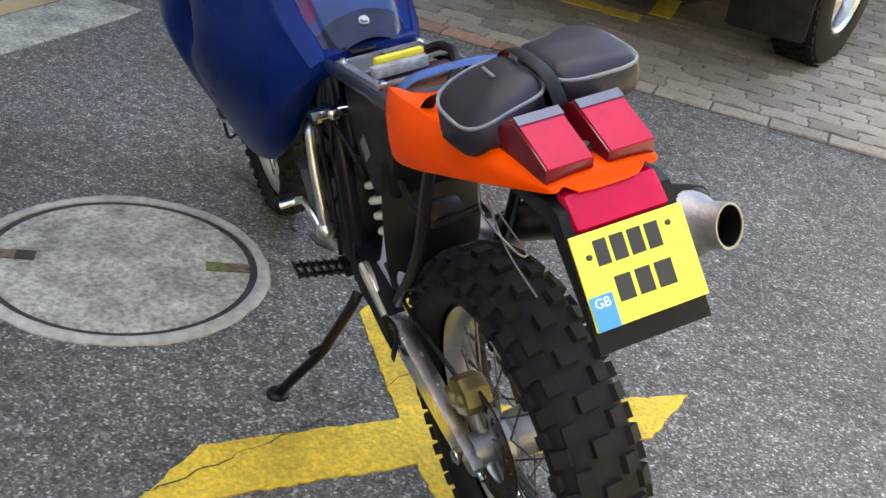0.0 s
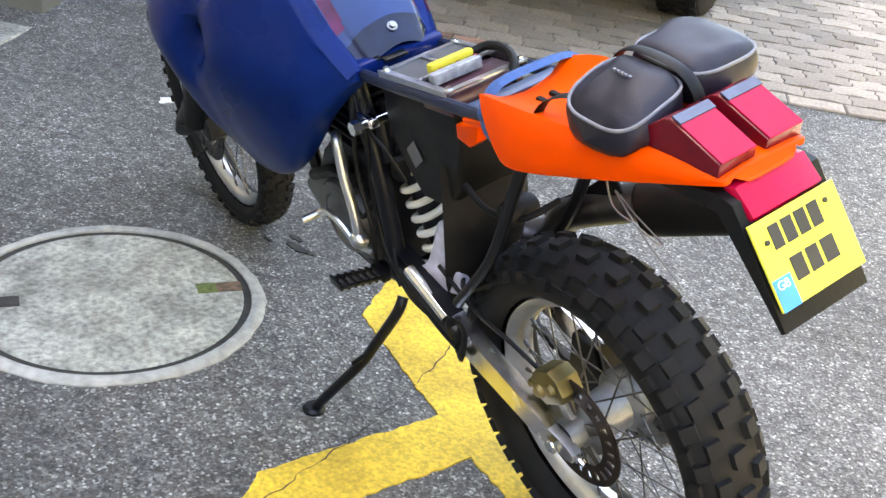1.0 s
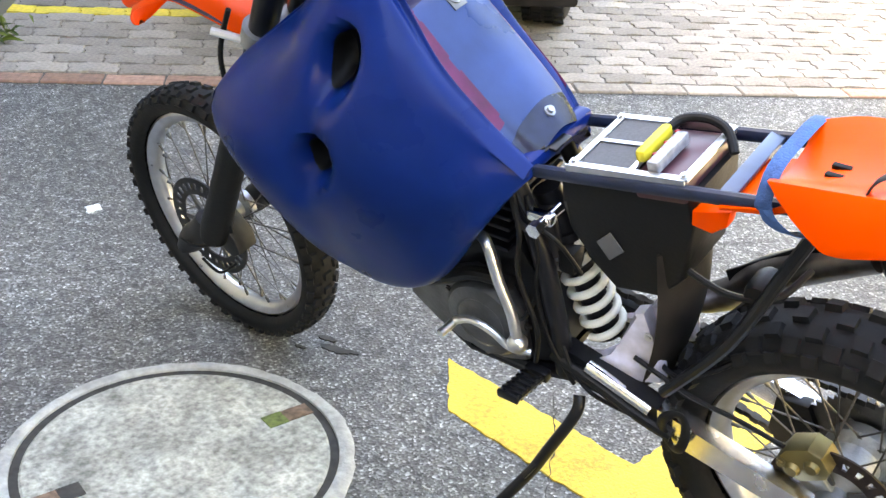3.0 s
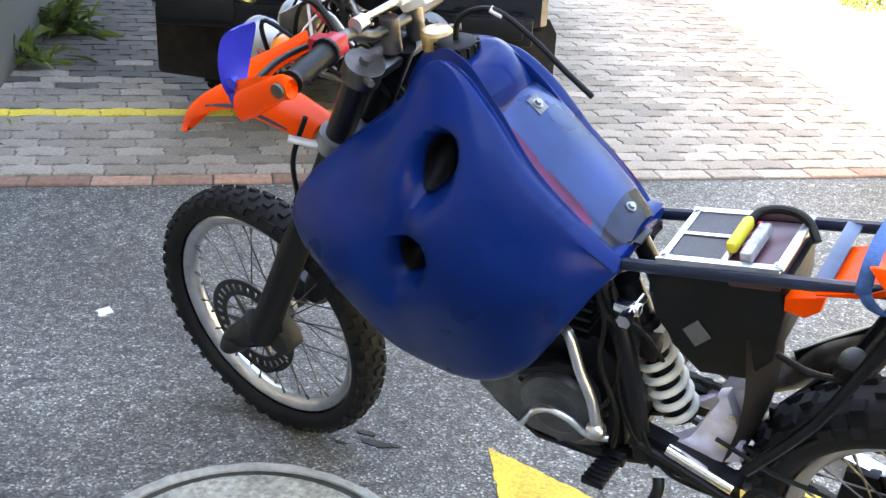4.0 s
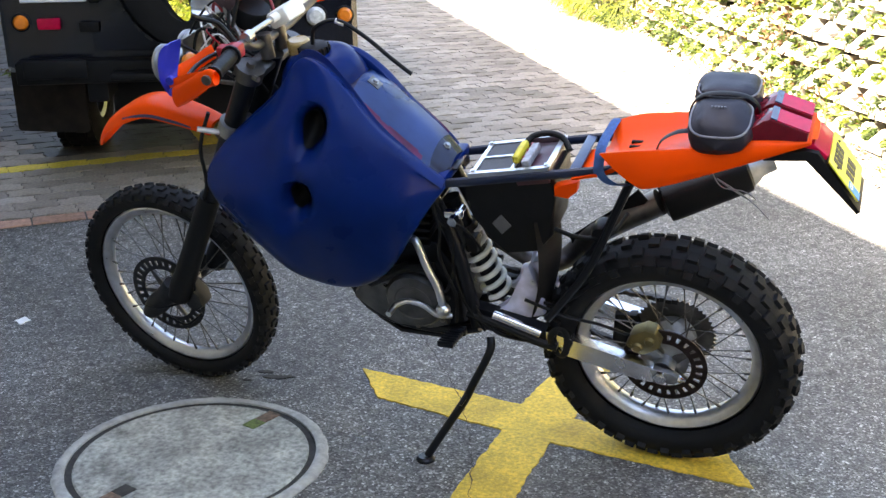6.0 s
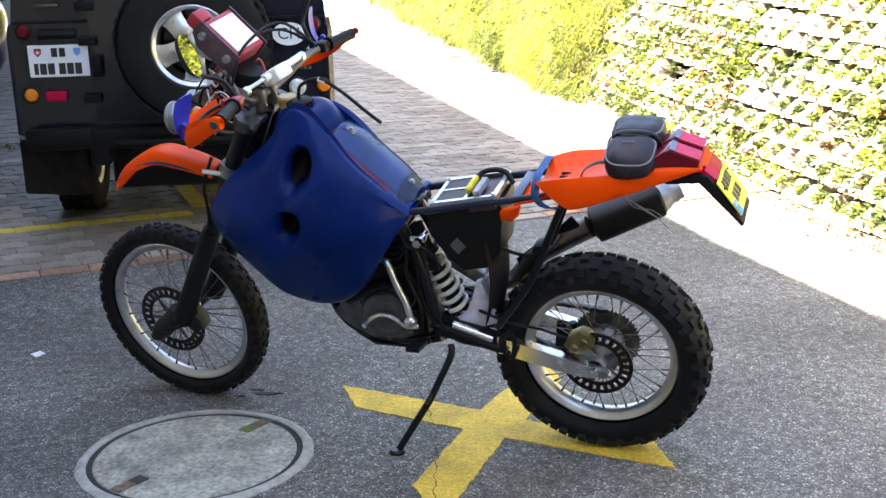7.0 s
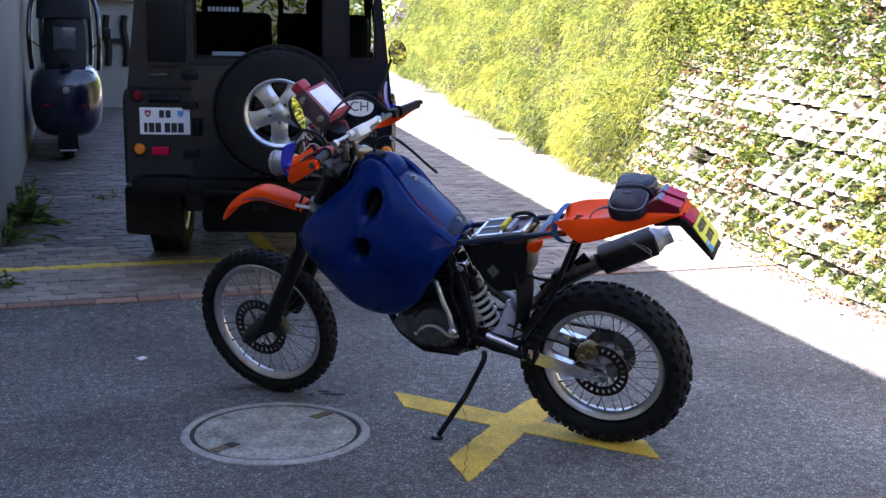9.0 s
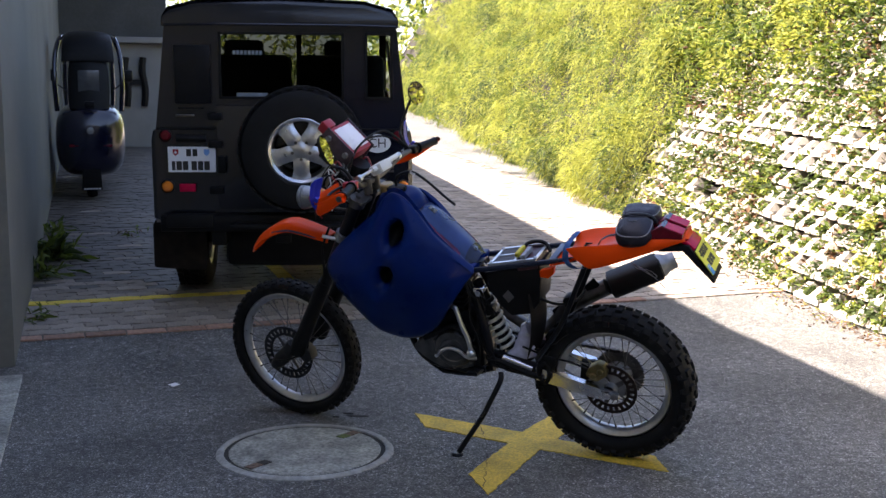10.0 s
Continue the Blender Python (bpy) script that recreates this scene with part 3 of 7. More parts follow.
def cracks():
    bm = crack([(0.22, 1.5), (0.30, 1.0), (0.37, 0.60), (0.50, 0.20), (0.596, -0.016), (0.66, -0.14), (0.95, -0.55), (1.9, -1.3)], 0.0022, 5)
    solo("crack", bm, GAP_DARK, "thin crack across the asphalt and the paint", "crack", kind="structure", smooth=False)
    bm = crack([(3.0, 0.9), (2.1, 0.1), (1.9, -0.35), (1.35, -0.5), (0.75, -0.62), (0.2, -1.2)], 0.0022, 9)
    solo("crack", bm, GAP_DARK, "thin dark crack in the asphalt", "crack", kind="structure", smooth=False)
    rnd = random.Random(8)
    bm = B()
    for k in range(26):
        t = k / 25
        p = Vector((0.94, 0.172)).lerp(Vector((0.66, 0.215)), t)
        if rnd.random() < 0.42:
            continue
        strip(bm, [(p.x + rnd.uniform(-.01, .01), p.y + rnd.uniform(-.004, .004)), (p.x + rnd.uniform(.004, .012), p.y - rnd.uniform(0, .003)), (p.x + 0.009, p.y + rnd.uniform(.001, .003)), (p.x, p.y + rnd.uniform(.001, .004))], 0.004, k, 0.1, 0.001)
    solo("scratch", bm, CONCRETE_RIM, "faint white scratch on the asphalt", "scratch", kind="structure", smooth=False)
    for x, y, r, k in ((1.285, -0.088, 0.028, 5), (1.245, -0.105, 0.014, 6), (1.335, -0.115, 0.018, 7), (1.36, -0.04, 0.011, 8)):
        bm = B()
        strip(bm, [(x + r * 1.5 * math.cos(a), y + r * .6 * math.sin(a + .5)) for a in np.linspace(0, math.tau, 9, endpoint=False)], 0.0035, k, 0.006, 0.003)
        solo("oil_spot", bm, GAP_DARK, "small dark oil spot on the asphalt", "oil spot", kind="structure", smooth=False)
    bm = B()
    strip(bm, [(2.445, -0.20), (2.40, -0.18), (2.395, -0.23), (2.435, -0.245)], 0.004, 2, 0.012, 0.004)
    solo("paint_spot", bm, WHITE_MARK, "small white spot of paint on the asphalt", "spot", kind="structure", smooth=False)


cracks()


def manhole():
    """Concrete lid in a concrete ring, with two lifting slots."""
    c = Vector((1.236, 0.464, 0))
    r = root("manhole_cover", Matrix.Translation(c) @ Matrix.Rotation(math.atan2(0.48, 0.137), 4, 'Z'),
             "round weathered concrete manhole cover with two rusty lifting slots", "manhole cover")
    rnd = random.Random(2)
    Rz = Matrix.Rotation(radians(90), 4, 'X')
    ring = B()
    lathe(ring, [(0.384, -0.02), (0.382, 0.004), (0.374, 0.010), (0.352, 0.012), (0.343, 0.009), (0.341, -0.02)], 96, Rz)
    for v in ring.verts:
        a = math.atan2(v.co.y, v.co.x)
        if v.co.xy.length > 0.365:
            k = 0.985 + 0.010 * math.sin(5 * a) * math.sin(2 * a + 1) + 0.004 * math.sin(23 * a + 2) + 0.003 * math.sin(41 * a)
            v.co.x *= k
            v.co.y *= k
    part("ring", ring, CONCRETE_RIM, r)
    gap = B()
    lathe(gap, [(0.343, 0.003), (0.320, 0.003)], 72, Rz)
    part("gap", gap, GAP_DARK, r)
    lid = B()
    lathe(lid, [(0.0001, 0.008), (0.15, 0.009), (0.28, 0.009), (0.318, 0.008), (0.323, 0.004), (0.323, -0.02)], 96, Rz)
    part("lid", lid, CONCRETE, r)
    for s in (-1, 1):
        b = B()
        box(b, s * 0.290, 0, 0.0102, 0.064, 0.042, 0.003)
        slot = part("slot", b, RUST, r)
        b = B()
        box(b, s * 0.234, 0, 0.0102, 0.048, 0.045, 0.0028)
        part("pocket", b, MOSS if s < 0 else GAP_DARK, r)


manhole()


# ---- retaining bank of planter blocks ----
BANK0 = Vector((-2.084, -1.311, 0))        # a point on its foot
BU = Vector((0.5387, -0.8428, 0)).normalized()   # along the foot, up the drive
BV = Vector((BU.y, -BU.x, 0)) * 1.0     # into the bank
if BV.dot(DP) < 0:
    BV = -BV
SLOPE = radians(58)
STEP = 0.134
PITCH = 0.205


def bank_point(s, h, out=0.0):
    """s along the foot, h height, out: off the slope towards the yard."""
    p = BANK0 + BU * s + BV * (h / math.tan(SLOPE) - out * math.sin(SLOPE))
    return Vector((p.x, p.y, lie(p) + h + out * math.cos(SLOPE)))


def bank():
    rnd = random.Random(11)
    bm = B()
    hs = [-0.1, 0.4, 0.8, 1.3, 1.9, 2.6, 3.6, 4.4]
    ss = list(np.arange(-9, 34, 1.0))
    V = [[bm.verts.new(bank_point(s, h, -0.19 + 0.02 * math.sin(3 * s + 5 * h)) if h < 3.6 else bank_point(s, 3.6, -0.06) + BV * (h - 3.6) * 6) for s in ss] for h in hs]
    for u, v in zip(V, V[1:]):
        for i in range(len(ss) - 1):
            bm.faces.new((u[i], u[i + 1], v[i + 1], v[i]))
    for j in range(17):
        hh = 0.02 + j * STEP
        for s in np.arange(-6, 7.4, 0.4):
            q = [bank_point(a, hh) + BV * d + Vector((0, 0, 0.054 + e)) for a, d, e in ((s, .026, 0), (s + .4, .026, 0), (s + .4, .23, .02), (s, .23, .02))]
            bm.faces.new([bm.verts.new(v) for v in q])
    soil = solo("bank", bm, SOIL, "steep earth bank behind rows of planter blocks", "bank", kind="structure")
    # one planter block: a band below, a tooth between two planting pockets above
    w, h = PITCH - 0.004, STEP - 0.010
    prof = [(0, 0), (w, 0), (w, 0.040), (w * 0.74, 0.046), (w * 0.64, h), (w * 0.36, h), (w * 0.26, 0.046), (0, 0.040)]
    one = B()
    slab(one, [(x - w / 2, z) for x, z in prof], -0.22, 0.0)
    for v in one.verts:
        if v.co.z > 0.08 and v.co.y > -0.05:
            v.co.y -= 0.070
    shared = mesh_of("block", one, BLOCK, smooth=False)
    pts = [(v.co.copy()) for v in shared.vertices]
    faces = [list(p.vertices) for p in shared.polygons]
    X, Y, Z = BU, -BV, Vector((0, 0, 1))
    rot = Matrix((( X.x, Y.x, 0, 0), (X.y, Y.y, 0, 0), (0, 0, 1, 0), (0, 0, 0, 1)))
    rv, rf = [], []
    count = 0
    rows = 17
    for j in range(rows):
        hh = 0.02 + j * STEP
        for i in range(int(16 / PITCH)):
            s = -6.0 + i * PITCH + (j % 2) * PITCH / 2
            if s > 7.5 - 0.03 * j + rnd.uniform(-.3, .3):
                continue
            p = bank_point(s, hh + 0.008 * math.sin(s * 1.7 + j * 2.3), rnd.uniform(-.012, .012))
            if rnd.random() < 0.03:
                continue
            m = Matrix.Translation(p) @ rot @ pose(0, 0, 0, rnd.uniform(-3, 7), rnd.uniform(-2.2, 2.2), rnd.uniform(-4, 4))
            if 0.9 < s < 5.4 and j < 13 and count < 300:
                share("block", shared, soil, m)
                count += 1
            else:
                b0 = len(rv)
                rv += [tuple(m @ q) for q in pts]
                rf += [[b0 + k for k in f] for f in faces]
    me = bpy.data.meshes.new("far_blocks")
    me.from_pydata(rv, [], rf)
    me.materials.append(BLOCK)
    ob = new("far_blocks", me)
    ob.parent = soil
    tagged(ob, kind="stuff")


bank()


def leaves(name, label, cat, count, place, size, mats, seed, blade=0.0, droop=0.3):
    """Loose leaves: small folded quads, or long blades, each at a place() with its own turn."""
    rnd = random.Random(seed)
    V, F, M = [], [], []
    for k in range(count):
        p, nor, sc, *own = place(rnd)
        L = size * sc * rnd.uniform(0.6, 1.3)
        W = L * (0.42 if not blade else blade)
        d = Vector((rnd.gauss(0, 1), rnd.gauss(0, 1), rnd.gauss(0, 0.7) - droop)) + nor * 1.0
        d.normalize()
        side = d.cross(Vector((rnd.gauss(0, 1), rnd.gauss(0, 1), rnd.gauss(0.6, 1)))).normalized()
        up = side.cross(d)
        b = len(V)
        tip = p + d * L - Vector((0, 0, L * droop * (1.0 if blade else 0.3)))
        mid = p + d * L * 0.5 + up * L * 0.06
        V += [p, mid + side * W / 2 - up * W * 0.15, tip, mid - side * W / 2 - up * W * 0.15, mid]
        F += [(b, b + 1, b + 4), (b + 1, b + 2, b + 4), (b + 2, b + 3, b + 4), (b + 3, b, b + 4)]
        M += [own[0] if own and rnd.random() < 0.6 else rnd.choices(range(len(mats)), [m[1] for m in mats])[0]] * 4
    me = bpy.data.meshes.new(name)
    me.from_pydata([tuple(v) for v in V], [], F)
    for m in mats:
        me.materials.append(m[0])
    me.polygons.foreach_set("material_index", M)
    return tagged(new(name, me), label, cat, kind="stuff")


BN = (-BV * math.sin(SLOPE) + Vector((0, 0, math.cos(SLOPE)))).normalized()


def clumps(seed, n, s0, s1, h0, h1, rad, keep=None, lift=1.0):
    """Centres for leaf clumps on the bank."""
    rnd = random.Random(seed)
    out = []
    while len(out) < n:
        s, h = rnd.uniform(s0, s1), rnd.uniform(h0, h1)
        if keep and not keep(s, h, rnd):
            continue
        g = noise.noise(Vector((s * 0.8, h * 1.1, seed))) + rnd.uniform(-.35, .35)
        out.append((s, h, rad * rnd.uniform(0.5, 1.4), lift * (abs(rnd.gauss(0, 0.16)) + 0.12 * max(0, g)), 1 if g > 0.12 else (0 if g > -0.2 else 2)))
    return out


def pocket_place():
    C = []
    rnd = random.Random(21)
    for j in range(17):
        for i in range(int(16 / PITCH)):
            s = -6.0 + (i + 0.5) * PITCH + (j % 2) * PITCH / 2
            if s > 7.6:
                continue
            h = 0.02 + j * STEP + 0.075
            patch = noise.noise(Vector((s * 0.9, h * 1.6, 3.0)))
            if rnd.random() < 0.93 + 0.6 * patch + (0.35 if h > 1.2 else 0):
                for _ in range(1 if patch < 0.05 else 2):
                    C.append((s, h, rnd.uniform(0.028, 0.062) * (1.0 + max(0.0, patch)) * (1.6 if h > 1.25 else 1), rnd.choice((0, 0, 0, 1, 2, 3, 3, 3))))
    def place(r):
        s, h, q, own = r.choice(C)
        return bank_point(s + r.gauss(0, q), h + r.gauss(-0.006, q * 0.55), r.gauss(-0.012, q * 0.75)), BN, 1.0, own
    return place


leaves("ivy", "small ivy and weeds growing in the pockets of the planter blocks", "ivy", 100000, pocket_place(), 0.056,
       [(LEAF, 5), (LEAF_YELLOW, 1.2), (LEAF_DRY, 2.5), (LEAF_DARK, 8)], 31)


def shrub_place(C, thick):
    def place(r):
        s, h, q, lift, own = r.choice(C)
        a, b = r.gauss(0, q), r.gauss(0, q)
        dome = math.exp(-(a * a + b * b) / (2 * q * q)) * lift
        return bank_point(s + a, max(0.0, h + b), abs(r.gauss(0, thick * 0.5)) + 0.02 + dome), BN, 1.0, own
    return place


leaves("shrubs", "dense low shrubs covering the top of the bank", "shrubs", 52000,
       shrub_place(clumps(5, 420, -6, 9, 1.55, 3.6, 0.17, lift=1.7), 0.08), 0.075, [(LEAF, 4), (LEAF_YELLOW, 5), (LEAF_DARK, 2), (LEAF_DRY, 0.7)], 32)
leaves("hanging_broom", "yellow-green broom hanging over the bank along the drive", "shrub", 115000,
       shrub_place(clumps(6, 330, 5.8, 26, 0.0, 3.4, 0.24, lift=2.6, keep=lambda s, h, r: s > 7.3 - 0.45 * h * r.random() - (1.1 * r.random() if r.random() < 0.10 else 0)), 0.07), 0.17,
       [(LEAF, 3), (LEAF_YELLOW, 7), (LEAF_DARK, 1.2)], 33, blade=0.06, droop=0.5)
leaves("hanging_leaves", "small leaves in the broom hanging over the bank", "shrub", 40000,
       shrub_place(clumps(7, 260, 7.3, 24, 0.0, 3.4, 0.24, lift=2.2), 0.06), 0.05, [(LEAF, 4), (LEAF_YELLOW, 6), (LEAF_DARK, 2)], 34)


def tuft(name, label, n, d, count, size, spread, seed, mats):
    c = at(n, d)
    def place(r):
        return c + Vector((r.gauss(0, spread), r.gauss(0, spread), abs(r.gauss(0.01, 0.03)))), Vector((0, 0, 0.9)), 1.0
    return leaves(name, label, "weed", count, place, size, mats, seed, blade=0.16, droop=0.25)


tuft("weed_clump", "green weeds at the foot of the house wall", 5.25, -2.42, 130, 0.30, 0.07, 41, [(LEAF, 3), (LEAF_DARK, 2)])
tuft("weed_clump", "green weeds at the foot of the house wall", 4.55, -2.47, 70, 0.20, 0.06, 42, [(LEAF, 3), (LEAF_DARK, 2)])
tuft("weed_clump", "small weeds where the wall meets the pavers", 6.4, -2.46, 50, 0.16, 0.06, 43, [(LEAF, 3), (LEAF_DARK, 2)])
tuft("weed_clump", "small weeds where the wall meets the pavers", 3.3, -2.47, 40, 0.13, 0.07, 44, [(LEAF, 3), (LEAF_DARK, 2)])
tuft("weed_clump", "grass growing between the pavers", 6.2, -1.75, 30, 0.09, 0.07, 45, [(LEAF, 3), (LEAF_DRY, 2)])


def litter():
    def place(r):
        s = r.uniform(-5, 6)
        p = BANK0 + BU * s - BV * abs(r.gauss(0.02, 0.12))
        return Vector((p.x, p.y, lie(p) + 0.006)), Vector((0, 0, -0.2)), 1.0
    leaves("leaf_litter", "dry leaves lying along the foot of the bank", "leaf litter", 3200, place, 0.03, [(LEAF_DRY, 4), (LEAF_YELLOW, 1)], 51, droop=0.0)


litter()
from mathutils.bvhtree import BVHTree

# ---- the motorcycle: x ahead, y to its left, z up, leaning on its stand ----
BIKE = Matrix.Translation((0, -0.045, 0)) @ Matrix.Rotation(radians(-0.6), 4, 'Z') @ Matrix.Rotation(radians(-15.5), 4, 'X')
bike = root("motorcycle", BIKE, "stripped blue and orange enduro motorcycle leaning on its side stand", "motorcycle")
RC = Vector((0, 0, 0.350))
FC = Vector((1.538, -0.006, 0.346))
HEAD = Vector((1.05, 0, 1.10))
RAKE = radians(28.6)
STEER = -3.5
AX = Vector((-math.sin(RAKE), 0, math.cos(RAKE)))
TURN_FRONT = Matrix.Translation(HEAD) @ Matrix.Rotation(radians(STEER), 4, AX) @ Matrix.Translation(-HEAD)


def tyre_mesh(bm, R, half, rim_r, knob_h, rows, per_row, wheel, seed):
    """Carcass turned from a rounded section, with rows of knobs standing on it."""
    rnd = random.Random(seed)
    Rc = R - knob_h
    prof = []
    for a in np.linspace(-150, 150, 25):
        t = radians(a)
        mid = (Rc + rim_r) / 2 + 0.004
        rr = (Rc - rim_r) / 2
        c, s = math.cos(t), math.sin(t)
        prof.append((mid + rr * (abs(c) ** 0.8) * (1 if c > 0 else -1), half * (abs(s) ** 0.85) * (1 if s > 0 else -1)))
    lathe(bm, prof, 72)
    mid = (Rc + rim_r) / 2
    rr = (Rc - rim_r) / 2
    for row, (ang, w, l, ph) in enumerate(rows):
        t = radians(ang)
        c, s = math.cos(t), math.sin(t)
        base = Vector((mid + rr * (abs(c) ** 0.8), half * (abs(s) ** 0.85) * (1 if s > 0 else -1)))
        nor = Vector((c / rr, s / half)).normalized()
        tan = Vector((-nor.y, nor.x))
        kh = knob_h * (1.0 if abs(ang) < 50 else 0.8)
        for wear in range(2):
            kb = B()
            vs = []
            for (u, v, o) in ((-1, -1, -0.3), (1, -1, -0.3), (1, 1, -0.3), (-1, 1, -0.3), (-.86, -.86, 1), (.86, -.86, 1), (.86, .86, 1), (-.86, .86, 1)):
                if o == 1 and wear:
                    u, v, o = u * 0.96, v + 0.08 * u, 0.92
                q = base + tan * (u * w / 2) + nor * (o * kh)
                ang2 = v * l / 2 / R
                vs.append(kb.verts.new((q.x * math.cos(ang2), q.y, q.x * math.sin(ang2))))
            for f in ((4, 5, 6, 7), (0, 1, 5, 4), (1, 2, 6, 5), (2, 3, 7, 6), (3, 0, 4, 7)):
                kb.faces.new([vs[i] for i in f])
            me = mesh_of("knob", kb, RUBBER, smooth=False)
            for k in range(wear, per_row, 2):
                share("knob", me, wheel, Matrix.Rotation(-math.tau * (k + ph + rnd.uniform(-.03, .03)) / per_row, 4, 'Y'))
    return bm


def spoke_set(parent, c, rim_r, hub_r, hub_w, count, m):
    one = B()
    rod(one, (0, 0, 0), (0, 0, 1), 0.0019, seg=6)
    me = mesh_of("spoke", one, STEEL_DARK)
    nip = B()
    rod(nip, (0, 0, 0), (0, 0, 0.018), 0.0038, seg=8)
    nm = mesh_of("nipple", nip, STEEL_DARK)
    for k in range(count):
        a = math.tau * k / count
        side = 1 if k % 2 else -1
        lead = (1 if (k // 2) % 2 else -1) * 0.62
        p = c + Vector((hub_r * math.cos(a + lead), side * hub_w, hub_r * math.sin(a + lead)))
        q = c + Vector((rim_r * math.cos(a), side * 0.006, rim_r * math.sin(a)))
        f, ln = frame_on(p, q)
        share("spoke", me, parent, m @ f @ Matrix.Diagonal((1, 1, ln, 1)))
        g, _ = frame_on(q, p)
        share("nipple", nm, parent, m @ g)


def disc_mesh(bm, r0, r1, y, slots=12, holes=True):
    """A brake disc with drilled slots: sectors with gaps between an outer and an inner ring."""
    def ring(a, b):
        lathe(bm, [(a, y - 0.002), (b, y - 0.002), (b, y + 0.002), (a, y + 0.002)], 60, closed=True)
    w = (r1 - r0)
    ring(r1 - w * 0.30, r1)
    ring(r0, r0 + w * 0.30)
    n = slots * 2
    for k in range(n):
        a = math.tau * k / n
        m = Matrix.Rotation(a + 0.25, 4, 'Y')
        box(bm, (r0 + r1) / 2, y, 0, w * 0.6, 0.0039, math.tau * r0 / n * 0.78, m=m)
    return bm


def rear_wheel():
    m = Matrix.Translation(RC)
    b = B()
    lathe(b, [(0.030, -0.085), (0.030, 0.095)], 20)
    w = part("rear_wheel", b, ALU_CAST, bike, "spoked rear wheel with a knobbly tyre", m)
    b = B()
    tyre_mesh(b, 0.342, 0.069, 0.238, 0.0145, [(0, 0.034, 0.031, 0), (-27, 0.029, 0.031, 0.5), (27, 0.029, 0.031, 0.5), (-52, 0.030, 0.032, 0.0), (52, 0.030, 0.032, 0.0), (-74, 0.022, 0.028, 0.5), (74, 0.022, 0.028, 0.5)], 30, w, 3)
    part("tyre", b, RUBBER, w)
    b = B()
    lathe(b, [(0.240, -0.033), (0.246, -0.030), (0.236, -0.026), (0.226, -0.016), (0.220, 0), (0.226, 0.016), (0.236, 0.026), (0.246, 0.030), (0.240, 0.033), (0.228, 0.026), (0.215, 0.012), (0.213, 0), (0.215, -0.012), (0.228, -0.026)], 96, closed=True)
    part("rim", b, ALU, w, "scuffed aluminium rim")
    b = B()
    lathe(b, [(0.028, -0.075), (0.060, -0.070), (0.062, -0.045), (0.046, -0.030), (0.042, 0.02), (0.058, 0.034), (0.060, 0.045), (0.045, 0.055), (0.028, 0.058)], 36)
    for k in range(6):
        a = math.tau * k / 6
        rod(b, (0.055 * math.cos(a), -0.068, 0.055 * math.sin(a)), (0.055 * math.cos(a), -0.078, 0.055 * math.sin(a)), 0.006, seg=8)
    part("hub", b, ALU_CAST, w)
    b = B()
    disc_mesh(b, 0.070, 0.112, 0.064)
    part("brake_disc", b, DISC_BROWN, w, "brown slotted brake disc")
    b = B()
    for k in range(5):
        a = math.tau * k / 5
        slab(b, [(0.035, -0.012), (0.078, -0.007), (0.078, 0.007), (0.035, 0.012)], 0.060, 0.065, Matrix.Rotation(a, 4, 'Y'))
    pieces("disc_arm", b, STEEL_DARK, w)
    b = B()
    T = 48
    out = []
    for k in range(T * 2):
        r = 0.112 if k % 2 else 0.103
        a = math.tau * k / (T * 2)
        out.append((r * math.cos(a), r * math.sin(a)))
    slab(b, out, -0.082, -0.076)
    for k in range(5):
        rod(b, (0.078 * math.cos(k * 1.2566), -0.072, 0.078 * math.sin(k * 1.2566)), (0.078 * math.cos(k * 1.2566), -0.086, 0.078 * math.sin(k * 1.2566)), 0.008, seg=8)
    part("sprocket", b, STEEL_DARK, w, smooth=False)
    spoke_set(w, Vector((0, 0, 0)), 0.216, 0.052, 0.040, 36, Matrix())
    b = B()
    rod(b, (0, 0.085, 0), (0, 0.128, 0), 0.011, seg=16)
    rod(b, (0, 0.112, 0), (0, 0.124, 0), 0.017, seg=6)
    part("axle", b, CHROME, w)


rear_wheel()


def front_wheel():
    m = TURN_FRONT @ Matrix.Translation(FC)
    b = B()
    lathe(b, [(0.016, -0.075), (0.016, 0.085)], 20)
    w = part("front_wheel", b, ALU_CAST, bike, "spoked front wheel with a knobbly tyre", m)
    b = B()
    tyre_mesh(b, 0.343, 0.046, 0.276, 0.011, [(0, 0.024, 0.022, 0), (-30, 0.018, 0.024, 0.5), (30, 0.018, 0.024, 0.5), (-58, 0.018, 0.022, 0.0), (58, 0.018, 0.022, 0.0)], 46, w, 4)
    part("tyre", b, RUBBER, w)
    b = B()
    lathe(b, [(0.276, -0.024), (0.281, -0.022), (0.272, -0.018), (0.262, -0.010), (0.258, 0), (0.262, 0.010), (0.272, 0.018), (0.281, 0.022), (0.276, 0.024), (0.262, 0.018), (0.252, 0.008), (0.250, 0), (0.252, -0.008), (0.262, -0.018)], 96, closed=True)
    part("rim", b, ALU, w, "scuffed aluminium rim")
    b = B()
    lathe(b, [(0.016, -0.062), (0.040, -0.056), (0.042, -0.040), (0.026, -0.030), (0.024, 0.022), (0.040, 0.032), (0.044, 0.044), (0.030, 0.056), (0.016, 0.060)], 32)
    part("hub", b, ALU_CAST, w)
    b = B()
    disc_mesh(b, 0.088, 0.132, 0.062, 14)
    part("brake_disc", b, CAST_BLACK, w, "dark slotted brake disc")
    b = B()
    for k in range(6):
        slab(b, [(0.03, -0.010), (0.096, -0.005), (0.096, 0.005), (0.03, 0.010)], 0.058, 0.063, Matrix.Rotation(math.tau * k / 6, 4, 'Y'))
    pieces("disc_arm", b, STEEL_DARK, w)
    spoke_set(w, Vector((0, 0, 0)), 0.254, 0.036, 0.036, 36, Matrix())


front_wheel()


